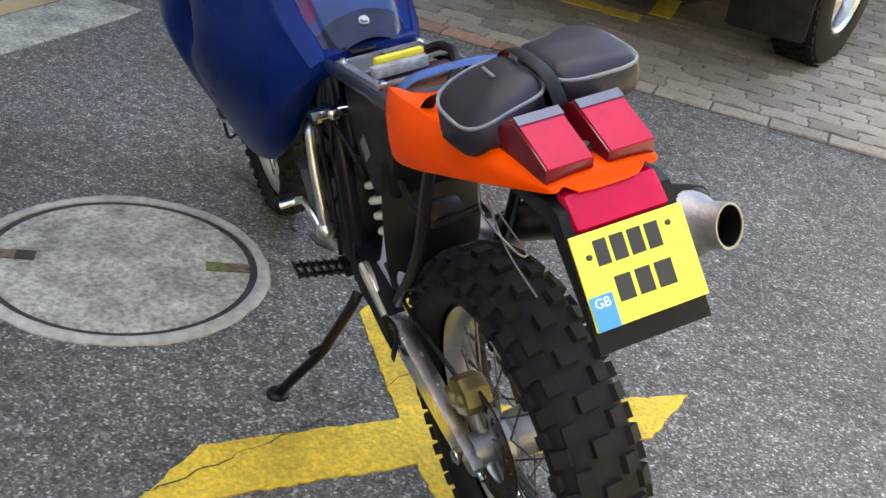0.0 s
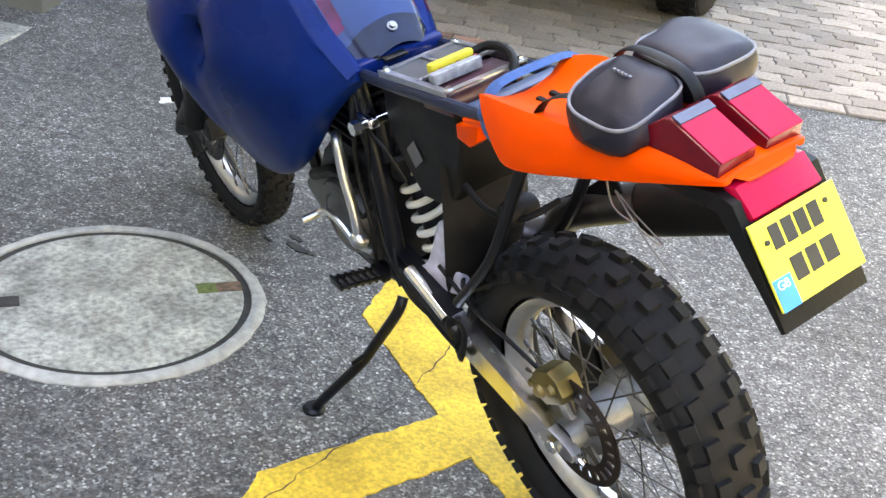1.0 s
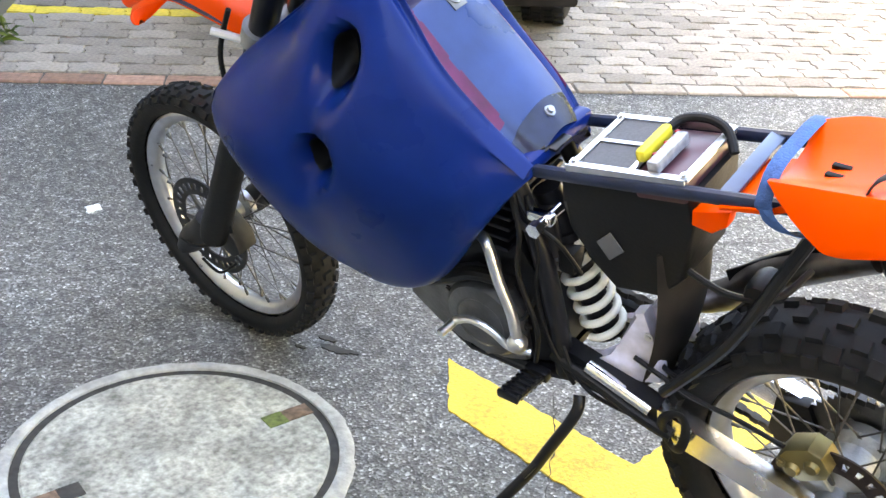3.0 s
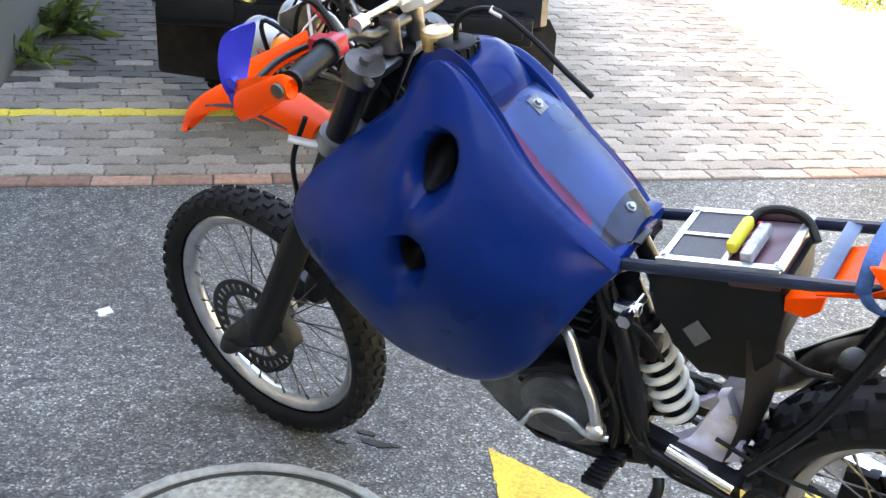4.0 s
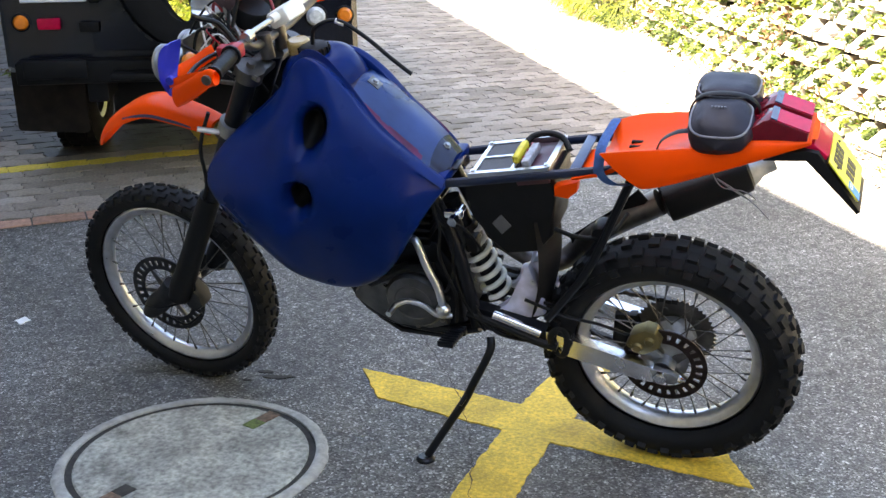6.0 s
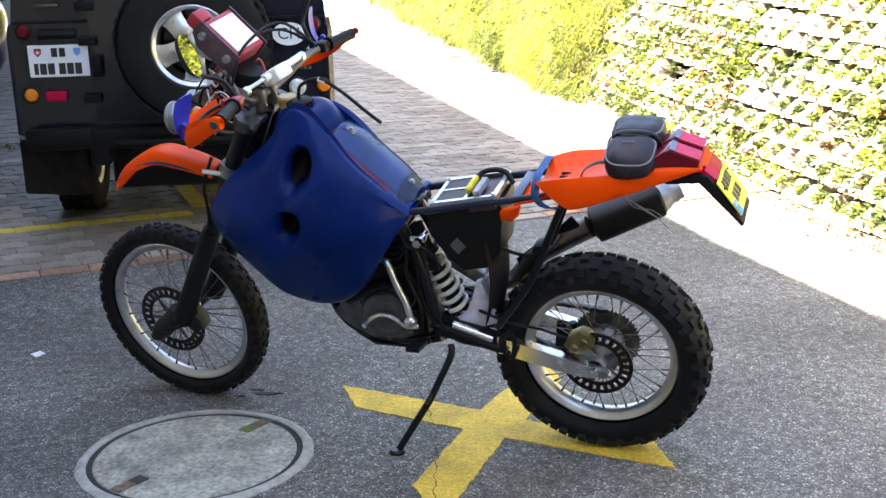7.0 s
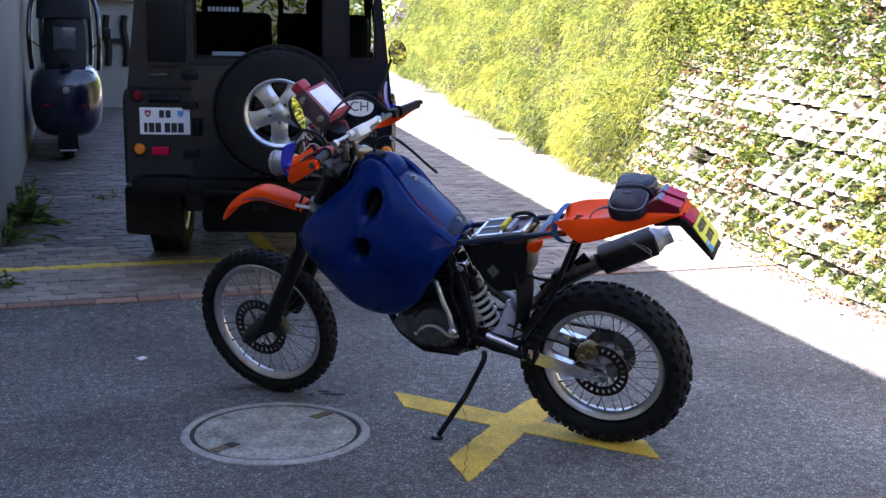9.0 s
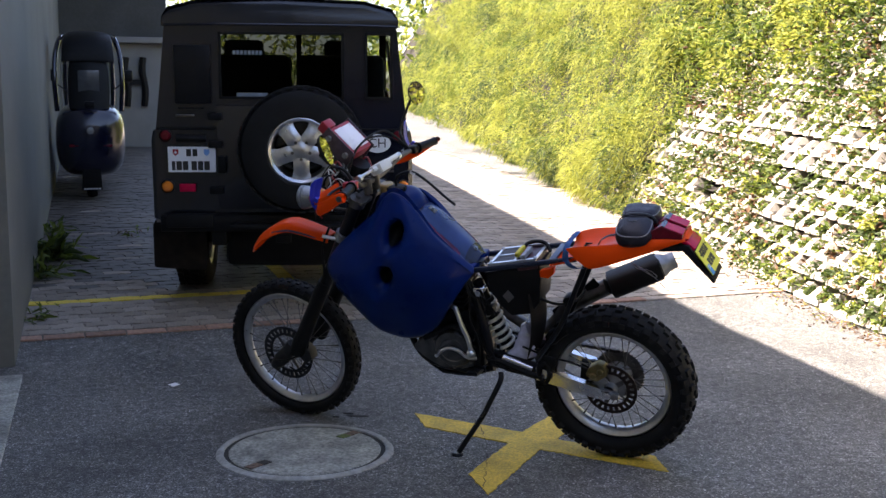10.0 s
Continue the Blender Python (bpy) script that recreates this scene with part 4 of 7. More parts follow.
# fuel tank: two deep lobes and a saddle between them
def tank():
    S = [  # x, ridge (y, z), bulge (y, z), bottom (y, z), inner (y, z)
        (0.540, (.098, .868), (.104, .858), (.100, .848), (.090, .856)),
        (0.575, (.112, .908), (.145, .862), (.135, .805), (.080, .856)),
        (0.620, (.124, .955), (.195, .855), (.178, .742), (.070, .820)),
        (0.690, (.128, 1.025), (.236, .860), (.210, .650), (.070, .800)),
        (0.760, (.118, 1.116), (.262, .875), (.224, .602), (.065, .800)),
        (0.830, (.100, 1.172), (.272, .880), (.228, .585), (.060, .800)),
        (0.900, (.082, 1.166), (.275, .880), (.228, .590), (.055, .800)),
        (0.970, (.102, 1.080), (.292, .875), (.240, .622), (.075, .800)),
        (1.040, (.130, 1.026), (.288, .875), (.238, .690), (.095, .820)),
        (1.105, (.160, .978), (.264, .880), (.228, .770), (.125, .860)),
        (1.142, (.188, .936), (.240, .890), (.222, .838), (.165, .880)),
        (1.150, (.204, .912), (.226, .892), (.220, .868), (.190, .885)),
    ]
    dents = ((0.838, 1.034, 0.036, 0.056, 0.060), (0.874, 0.872, 0.033, 0.040, 0.052))

    def oval(x, z, a, b, p):
        c, n = math.cos(0.35), math.sin(0.35)
        u, v = ((p.x - x) * c + (p.z - z) * n) / a, (-(p.x - x) * n + (p.z - z) * c) / b
        return u * u + v * v

    def warp(p):
        if abs(p.y) < 0.12:
            return p
        sink = 0.0
        for x, z, a, b, dep in dents:
            # a steep-walled hollow, and a scoop that runs forward and down out of it
            sink += dep * math.exp(-oval(x, z, a, b, p) ** 2 * 0.9)
            ex, ez = 0.040, -b - 0.034
            t = ((p.x - x) * ex + (p.z - z) * ez) / (ex * ex + ez * ez)
            k = min(1.0, max(0.0, t))
            gap = math.hypot(p.x - x - ex * k, p.z - z - ez * k) / (0.040 - 0.022 * k)
            sink += (0.030 - 0.016 * k) * math.exp(-gap * gap)
        p.y -= math.copysign(sink, p.y)
        return p

    bm = B()
    for s in (1, -1):
        rings = []
        for x, rg, bg, bt, inn in S:
            if s < 0:
                rg, bg, bt = (rg[0] * 0.80 - 0.016, rg[1] - 0.034), (bg[0] * 0.64, bg[1]), (bt[0] * 0.72, bt[1])
            else:
                bt = (bt[0] * np.interp(x, [0.6, 0.72, 1.05, 1.15], [1, .87, .87, 1]), bt[1] - np.interp(x, [0.6, 0.72, 1.05, 1.15], [0, .010, .010, 0]))
            ku, kv = (0.62, 0.38) if s > 0 else (0.16, 0.36)
            h1 = (rg[0] + (bg[0] - rg[0]) * ku, rg[1] + (bg[1] - rg[1]) * kv)
            h2 = (bg[0] + 0.004 + (bt[0] - bg[0]) * 0.25, bg[1] + (bt[1] - bg[1]) * 0.5)
            inr = (inn[0], inn[1])
            intop = (rg[0] - 0.028 if x > 0.93 else rg[0] - 0.02, rg[1] - 0.012)
            inbot = (bt[0] - 0.06, bt[1] + 0.012)
            lip = (rg[0] + 0.024, rg[1] - 0.004 if 0.60 < x < 1.0 else rg[1] - 0.010)
            ring = [(rg[0] - 0.004, rg[1]), lip, h1, bg, h2, bt, inbot, inr, intop]
            rings.append([(x, s * y, z) for y, z in ring])
        loft(bm, rings, 9, 9, warp=warp)
    tree = BVHTree.FromBMesh(bm)
    body = part("fuel_tank", bm, BLUE_PAINT, bike, "large satin blue plastic fuel tank")
    # oval hollows in each flank: black patches stand in for their deep darkness
    for s in (1, -1):
        for x, z, a, b, dep in dents:
            hb = B()
            grid = []
            for r in np.linspace(0.06, 1, 8):
                row = []
                for t in np.linspace(0, math.tau, 40, endpoint=False):
                    u, v = a * 0.80 * r * math.cos(t) * (1 + 0.22 * math.sin(t)), b * 0.86 * r * math.sin(t)
                    px, pz = x + u * math.cos(0.35) - v * math.sin(0.35), z + u * math.sin(0.35) + v * math.cos(0.35)
                    hit = tree.ray_cast(Vector((px, s * 0.6, pz)), Vector((0, -s, 0)))[0]
                    row.append(hb.verts.new((hit.x, hit.y + s * (0.0025 - 0.014 * (1 - r ** 4) + 0.014), hit.z)) if r > 0.95 else hb.verts.new((hit.x, hit.y + s * 0.0025, hit.z)))
                grid.append(row)
            for g, h in zip(grid, grid[1:]):
                for i in range(40):
                    hb.faces.new((g[i], g[(i + 1) % 40], h[(i + 1) % 40], h[i]))
            hb.faces.new(grid[0])
            part("hollow", hb, BLACK_HOLE, body, "oval hollow with its deep darkness put in as black")
    # the saddle: recessed top panel with a magenta stripe along each edge
    bm = B()
    T = [(0.542, .098, .864, .868), (0.60, .118, .930, .928), (0.69, .122, 1.018, 1.012), (0.76, .116, 1.088, 1.076), (0.80, .104, 1.124, 1.092), (0.828, .092, 1.146, 1.112), (0.846, .080, 1.158, 1.140)]
    rows = []
    for x, w, ze, zc in T:
        rows.append([(x, u * w * (1 if u > 0 else .88), z - (0 if u > -.8 else .030)) for u, z in ((-1.03, ze), (-.90, ze - 0.014), (-.72, ze - 0.010), (-.55, zc + .006), (0, zc + (.020 if x < .78 else .004)), (.55, zc + .006), (.72, ze - 0.010), (.90, ze - 0.014), (1.03, ze))])

    def paint(c):
        u = abs(c.y) / np.interp(c.x, [t[0] for t in T], [t[1] for t in T])
        if c.x > 0.80 and c.x < 0.83:
            return 1
        if c.y < 0 and u > 0.60 and c.x > 0.60:
            return 1
        if c.x > 0.775:
            return 2 if u < 0.8 else 0
        if u > 0.66 and u < 0.84 and c.x > 0.60:
            return 1
        if u > 0.80:
            return 0
        return 3 if c.x < 0.585 else 0
    loft(bm, rows, 8, 5, closed=False, caps=False, pick=paint)
    bmesh.ops.solidify(bm, geom=bm.faces[:], thickness=0.004)
    part("tank_top", bm, [BLUE_TOP, MAGENTA, PURPLE, SMOKY], body, "worn blue tank top panel, sky sheen put into its colour, with faded magenta stripes")
    bm = B()
    box(bm, 0.556, 0, 0.862, 0.036, 0.19, 0.030, 0.010)
    part("rear_lip", bm, BLUE_PAINT, body)
    # neck and cap
    bm = B()
    lathe(bm, [(0.130, -0.14), (0.118, -0.075), (0.104, -0.036), (0.086, -0.010), (0.064, 0.001), (0.045, 0.004), (0.001, 0.004)], 48,
          Matrix.Translation((0.884, 0.006, 1.152)) @ pose(0, 0, 0, 90, 0, 0) @ pose(0, 0, 0, -8, 0, 0))
    part("neck", bm, BLUE_PAINT, body)
    bm = B()
    cm = Matrix.Translation((0.898, 0, 1.152)) @ pose(0, 0, 0, 90, 0, 0)
    lathe(bm, [(0.001, 0.026), (0.030, 0.026), (0.036, 0.022), (0.038, 0.0)], 32, cm)
    cap = part("filler_cap", bm, BLACK_PLASTIC, body)
    bm = B()
    for k in range(14):
        a = math.tau * k / 14
        box(bm, 0.038 * math.cos(a), 0.011, 0.038 * math.sin(a), 0.006, 0.020, 0.006, m=cm)
    pieces("rib", bm, BLACK_PLASTIC, cap)
    bm = B()
    tube(bm, [(0.90, 0, 1.176), (0.888, -0.005, 1.220), (0.83, -0.02, 1.235), (0.77, -0.035, 1.19), (0.71, -0.05, 1.125), (0.665, -0.06, 1.08)], 0.0055, 8)
    part("breather_hose", bm, BLACK_PLASTIC, body)
    bm = B()
    rod(bm, (0.835, -0.0195, 1.2355), (0.815, -0.0245, 1.2245), 0.0068, seg=10)
    part("hose_clip", bm, WHITE_MARK, body)
    for x, z, w in ((0.742, 1.080, 1), (0.566, 0.912, 1)):
        bm = B()
        bolt(bm, (x, 0, z), (-0.55, 0, 0.83), 0.007, 0.010)
        part("bolt", bm, ALU_CAST, body)
    bm = B()
    slab(bm, [(0.728, -0.016), (0.762, -0.016), (0.762, 0.016), (0.728, 0.016)], 0, 0.003, Matrix.Translation((0.742, 0, 1.079)) @ pose(0, 0, 0, 0, -40, 0) @ Matrix.Translation((-0.745, 0, 0)) @ pose(0, 0, 0, 90, 0, 0))
    part("bolt_plate", bm, STEEL_DARK, body)


tank()


def frame_parts():
    for s in (1, -1):
        b = B()
        tube(b, [(0.60, s * .085, .845), (0.47, s * .088, .868), (0.30, s * .09, .900), (0.10, s * .09, .935)], 0.013, 10, flat=(0.012, 0.010, (0, 0, 1)))
        part("seat_rail", b, RAIL_NAVY, bike, "dark painted seat rail")
        b = B()
        tube(b, [(0.07, s * .085, .905), (0.115, s * .085, .80), (0.19, s * .085, .63), (0.30, s * .09, .47)], 0.011, 10, n=4)
        part("subframe_strut", b, BLACK_PAINT, bike)
        b = B()
        tube(b, [(0.60, s * .075, .83), (0.545, s * .085, .70), (0.515, s * .090, .55), (0.50, s * .090, .42)], 0.019, 12)
        part("frame_tube", b, BLACK_PAINT, bike)
        b = B()
        tube(b, [(0.50, s * .075, .40), (0.60, s * .07, .375), (0.76, s * .065, .385), (0.865, s * .055, .455), (0.96, s * .03, .72), (1.05, 0, 1.0)], 0.015, 10)
        part("cradle_tube", b, BLACK_PAINT, bike)
    b = B()
    box(b, 0.205, 0, 0.922, 0.026, 0.18, 0.008, 0.002)
    part("cross_bar", b, BLUE_STEEL, bike, "blue painted cross bar")
    b = B()
    rod(b, HEAD - AX * 0.13, HEAD + AX * 0.06, 0.030, seg=20)
    part("steering_head", b, BLACK_PAINT, bike)
    b = B()
    box(b, 0.555, 0.02, 0.872, 0.06, 0.05, 0.006, 0.002, m=Matrix())
    bolt(b, (0.55, 0.05, 0.872), (0, 0.2, 1), 0.008, 0.008)
    part("tank_bracket", b, BLACK_PAINT, bike)
    b = B()
    rod(b, (0.515, 0.06, 0.772), (0.515, 0.135, 0.775), 0.010, seg=12)
    rod(b, (0.515, 0.125, 0.775), (0.515, 0.142, 0.775), 0.014, seg=6)
    box(b, 0.525, 0.10, 0.775, 0.05, 0.02, 0.02, 0.004)
    part("mount_bolt", b, CHROME, bike)
    # air box side and its sticker
    b = B()
    slab(b, [(0.50, .845), (0.26, .892), (0.262, .83), (0.275, .72), (0.315, .668), (0.40, .652), (0.455, .70), (0.47, .76), (0.50, .80)], -0.08, 0.078, bev=0.012)
    part("air_box", b, BLACK_PLASTIC, bike)
    b = B()
    slab(b, [(-.025, -.002), (.002, -.030), (.026, .000), (.0, .028)], 0.080, 0.0815, Matrix.Translation((0.405, 0, 0.745)))
    part("sticker", b, mat("faded_sticker", (0.09, 0.09, 0.095), 0.35, vary=0.15, scale=30), bike)
    b = B()
    slab(b, [(0.262, .868), (0.20, .888), (0.205, .858), (0.228, .838), (0.262, .842)], 0.055, 0.083, bev=0.003)
    part("reflector", b, ORANGE, bike, "orange plastic tab below the seat rail")
    # rear mud flap between wheel and shock
    b = B()
    rings = []
    for x, z, w in ((0.30, .76, .078), (0.292, .66, .088), (0.300, .57, .088), (0.320, .49, .080), (0.335, .44, .066)):
        rings.append([(x + 0.012, -w, z), (x - 0.004, -w * .5, z), (x - 0.008, 0, z), (x - 0.004, w * .5, z), (x + 0.012, w, z), (x + 0.020, w, z), (x, 0, z), (x + 0.020, -w, z)])
    loft(b, rings, 4, 2)
    part("mud_flap", b, DUSTY_RUBBER, bike, "dusty black rubber mud flap")
    # tool tray with battery gear
    tm = Matrix.Translation((0.374, 0.006, 0.900)) @ pose(0, 0, 0, 0, 10.0, 0)
    b = B()
    for x, y, sx, sy in ((0.094, 0, .012, .165), (-0.010, 0, .010, .165), (0.042, .078, .115, .010), (0.042, -.078, .115, .010), (0.042, 0.0, .115, .008), (-0.06, .078, .095, .010), (-0.103, 0.0, .014, .165)):
        box(b, x, y, 0.006, sx, sy, 0.004, m=tm)
    box(b, 0.0, 0.0845, 0.001, 0.21, 0.003, 0.014, m=tm)
    box(b, 0.0, -0.0845, 0.001, 0.21, 0.003, 0.014, m=tm)
    tray = pieces("tray_strip", b, ALU, bike, "bare aluminium battery tray", smooth=False)
    for y in (0.041, -0.041):
        b = B()
        box(b, 0.042, y, 0.003, 0.090, 0.070, 0.003, m=tm)
        part("mesh_panel", b, mat("dark_mesh", (0.06, 0.06, 0.063), 0.7, vary=0.3, scale=200), tray)
    b = B()
    box(b, -0.055, 0.0, -0.022, 0.088, 0.155, 0.04, 0.006, m=tm)
    part("battery", b, mat("maroon_battery", (0.060, 0.020, 0.028), 0.35, vary=0.15, scale=20), tray)
    b = B()
    box(b, -0.015, 0.008, 0.018, 0.018, 0.092, 0.022, 0.006, m=tm)
    part("yellow_clamp", b, YELLOW_STRAP, tray)
    b = B()
    box(b, -0.045, 0.02, 0.012, 0.020, 0.10, 0.020, 0.003, m=tm)
    part("connector", b, mat("connector_grey", (0.30, 0.31, 0.33), 0.5, metal=0.3, vary=0.4, scale=50), tray)
    b = B()
    for k in range(6):
        box(b, -0.035 - 0.004 * (k % 2), -0.03 + k * 0.018, 0.016, 0.008, 0.007, 0.012, 0.002, m=tm)
    pieces("terminal", b, RED_PLASTIC, tray)
    b = B()
    tube(b, [tm @ Vector(v) for v in ((-0.012, -0.03, 0.016), (-0.03, -0.058, 0.026), (-0.07, -0.066, 0.026), (-0.105, -0.058, 0.014), (-0.125, -0.035, -0.012))], 0.008, 10)
    part("cable", b, BLACK_PLASTIC, tray)
    for x, y in ((0.094, .074), (-0.10, .074), (0.094, -.074), (-0.10, -.074)):
        b = B()
        bolt(b, tm @ Vector((x, y, 0.008)), tm.to_3x3() @ Vector((0, 0, 1)), 0.005, 0.005)
        part("screw", b, CHROME, tray)


frame_parts()


TAIL = Matrix.Translation((0.021, 0.034, 0.004))     # the tail sits off the middle, to the left


def tail():
    """Orange tail: a shell with a raised top, flared sides and an upswept end."""
    rings = []
    for xt, xb, zt, w, zb, wb in ((0.112, 0.022, .980, .092, .930, .125), (0.108, 0.016, .983, .093, .929, .126), (0.050, -0.010, .998, .104, .932, .126), (-0.030, -0.060, 1.010, .102, .945, .121),
                                  (-0.100, -0.115, 1.022, .098, .962, .113), (-0.180, -0.185, 1.036, .090, .984, .102), (-0.260, -0.260, 1.046, .082, 1.010, .092),
                                  (-0.335, -0.335, 1.050, .070, 1.034, .076), (-0.347, -0.347, 1.047, .064, 1.037, .068)):
        dip = float(np.interp(xt, [-.14, -.06, .02, .09, .115], [0, .014, .026, .026, .024]))
        rim = dip * .35
        xm = (xt + xb) / 2
        half = [(xt, w * .55, zt - .001 - dip * .55), (xt, w * .94, zt - .004 + rim), (xm, (w + wb) / 2 + .003, (zt + zb) / 2), (xb, wb, zb), (xb, wb - .008, zb), (xm, w * .84, (zt + zb) / 2), (xt - .01, w * .6, zt - .012 - dip)]
        rings.append([(xt, 0, zt - dip)] + half + [(xt - .01, 0, zt - .014 - dip)] + [(x, -y, z) for x, y, z in half[::-1]])
    b = B()
    loft(b, rings, 3, 2)
    t = part("tail_fairing", b, ORANGE, bike, "bright orange plastic tail fairing", TAIL)
    # flat tongue running forward between the rails
    b = B()
    slab(b, [(0.190, .905), (0.115, .925), (0.060, .958), (0.050, .950), (0.110, .917), (0.188, .899)], -.070, .070, bev=0.002)
    part("tongue", b, ORANGE, t)
    b = B()
    for y in (0.03, 0.055):
        box(b, 0.045, y - 0.035, 0.974, 0.028, 0.010, 0.008, 0.002, m=Matrix())
    pieces("slot", b, BLACK_HOLE, t)
    # two wedge lamps on top
    for s in (1, -1):
        b = B()
        y = s * 0.041
        w = 0.032
        prof = [(-0.180, 1.036), (-0.246, 1.088), (-0.260, 1.092), (-0.340, 1.064), (-0.338, 1.044), (-0.250, 1.036)]
        slab(b, prof, y - w, y + w, bev=0.003)
        l = part("tail_lamp", b, [RED_DARK], t, "dark red wedge-shaped tail lamp")
        b = B()
        slab(b, [(-0.2605, 1.0945), (-0.3412, 1.0662), (-0.3400, 1.0635), (-0.260, 1.0915)], y - w + .003, y + w - .003)
        part("lens", b, RED_LENS, l, "bright red lens")
        b = B()
        slab(b, [(-0.2605, 1.0965), (-0.2745, 1.0918), (-0.2740, 1.0888), (-0.260, 1.0935)], y - w + .002, y + w - .002)
        part("reflector", b, mat("blue_grey_reflector", (0.05, 0.06, 0.10), 0.2, coat=0.4, vary=0.2, scale=50), l)
    b = B()
    bolt(b, (-0.300, 0, 1.052), (0, 0, 1), 0.008, 0.008)
    part("bolt", b, STEEL_DARK, t)
    # brake lamp and number plate on their black carrier
    b = B()
    slab(b, [(-0.24, 1.004), (-0.335, 1.022), (-0.362, 1.018), (-0.458, 0.880), (-0.451, 0.874), (-0.340, 1.000), (-0.25, 0.990)], -0.080, 0.072, bev=0.002)
    c = part("plate_carrier", b, BLACK_PLASTIC, bike, m=TAIL)
    b = B()
    slab(b, [(-0.330, 1.028), (-0.352, 1.032), (-0.384, 1.004), (-0.376, 0.988), (-0.345, 0.990)], -0.066, 0.058, bev=0.006)
    part("brake_lamp", b, RED_LENS, c, "red brake lamp under the tail")
    # plate plane
    d = Vector((-0.448 + 0.366, 0, 0.886 - 1.000)).normalized()
    up = -d
    nrm = Vector((0, -1, 0)).cross(up).normalized()
    if nrm.x > 0:
        nrm = -nrm
    o = Vector((-0.4165, 0.003, 0.940)) + nrm * 0.009
    pm = Matrix(((0, up.x, nrm.x, o.x), (-1, up.y, nrm.y, o.y), (0, up.z, nrm.z, o.z), (0, 0, 0, 1)))
    b = B()
    box(b, 0.006, 0.010, 0, 0.150, 0.112, 0.004, 0.001, m=pm)
    pl = part("number_plate", b, YELLOW_PLATE, c, "yellow number plate with black bars and a blue tab", smooth=False)
    b = B()
    box(b, -0.053, -0.026, 0.0026, 0.030, 0.040, 0.0012, m=pm)
    part("blue_tab", b, PLATE_BLUE, pl, smooth=False)
    b = B()
    x = -0.043
    for w in (0.017, 0.018, 0.018, 0.018):
        box(b, x + w / 2, 0.040, 0.0026, w, 0.030, 0.001, m=pm)
        x += w + 0.005
    x = -0.030
    for w in (0.021, 0.020, 0.023):
        box(b, x + w / 2, -0.006, 0.0026, w, 0.030, 0.001, m=pm)
        x += w + 0.006
    pieces("plate_bar", b, PLATE_BLACK, pl, smooth=False)
    tx = bpy.data.curves.new("tab_letters", 'FONT')
    tx.body, tx.size, tx.align_x, tx.extrude = "GB", 0.016, 'CENTER', 0.0002
    to = new("tab_letters", tx)
    dg = bpy.context.evaluated_depsgraph_get()
    me = bpy.data.meshes.new_from_object(to.evaluated_get(dg))
    bpy.data.objects.remove(to)
    me.materials.clear()
    me.materials.append(WHITE_PLATE)
    g = new("tab_letters", me)
    g.parent = pl
    g.matrix_basis = pm @ Matrix.Translation((-0.053, -0.020, 0.0034))
    b = B()
    for x, y in ((-0.052, 0.038), (0.056, 0.048)):
        rod(b, pm @ Vector((x, y, 0.002)), pm @ Vector((x, y, 0.005)), 0.0035, seg=8)
    pieces("plate_screw", b, PLATE_BLACK, pl)
    b = B()
    tube(b, [(-0.13, .06, .965), (-0.16, .075, .92), (-0.21, .08, .915), (-0.235, .06, .885), (-0.22, .04, .87), (-0.18, .05, .90), (-0.15, .06, .93), (-0.22, .07, .89), (-0.265, .05, .83)], 0.0014, 6)
    part("loose_wire", b, mat("grey_wire", (0.16, 0.16, 0.17), 0.4, vary=0.1), bike, m=TAIL)


tail()


def exhaust():
    b = B()
    m, ln = frame_on((0.045, -0.145, 0.719), (-0.158, -0.223, 0.793))
    rings = []
    for k, s in ((0.0, .55), (0.03, .9), (0.08, 1), (0.5, 1), (0.92, 1), (0.97, .93), (1.0, .8)):
        rings.append([m @ Vector((0.064 * s * math.copysign(abs(math.cos(a)) ** .7, math.cos(a)), 0.052 * s * math.copysign(abs(math.sin(a)) ** .7, math.sin(a)), ln * k)) for a in np.linspace(0, math.tau, 20, endpoint=False)])
    loft(b, rings, 2, 2)
    s = part("silencer", b, BLACK_PLASTIC, bike, "matt black exhaust silencer")
    b = B()
    mm, l2 = frame_on((-0.150, -0.2200, 0.790), (-0.212, -0.2450, 0.814))
    to_y = mm @ Matrix.Rotation(radians(90), 4, 'X')
    lathe(b, [(0.052, 0.0), (0.046, 0.020), (0.036, 0.035), (0.034, l2), (0.0305, l2), (0.030, 0.03), (0.001, 0.028)], 28, to_y)
    ep = part("end_pipe", b, ALU_CAST, s, "bare aluminium end pipe")
    b = B()
    lathe(b, [(0.0302, l2 - .002), (0.0296, 0.034), (0.001, 0.032)], 28, to_y)
    part("dark_bore", b, BLACK_HOLE, ep)
    b = B()
    tube(b, [(0.56, -0.10, 0.62), (0.48, -0.115, 0.56), (0.38, -0.125, 0.50), (0.30, -0.14, 0.52), (0.21, -0.120, 0.622), (0.05, -0.143, 0.716)], (0.022, 0.036), 14)
    part("exhaust_pipe", b, STEEL_DARK, bike, "dark steel exhaust pipe")
    b = B()
    slab(b, [(0.27, .545), (0.12, .668), (0.075, .735), (0.10, .765), (0.165, .70), (0.29, .60)], -0.118, -0.112, bev=0.002)
    part("heat_shield", b, BLACK_PLASTIC, bike)
    b = B()
    tube(b, [(0.27, .07, .74), (0.20, .075, .725), (0.13, .06, .735), (0.10, .0, .76)], 0.006, 8)
    part("brake_hose", b, BLACK_PLASTIC, bike)
    b = B()
    lathe(b, [(0.001, .03), (0.020, .03), (0.024, .02), (0.024, -.02), (0.020, -.03), (0.001, -.03)], 20, Matrix.Translation((0.155, 0.045, 0.735)))
    part("reservoir", b, BLACK_PLASTIC, bike)


exhaust()


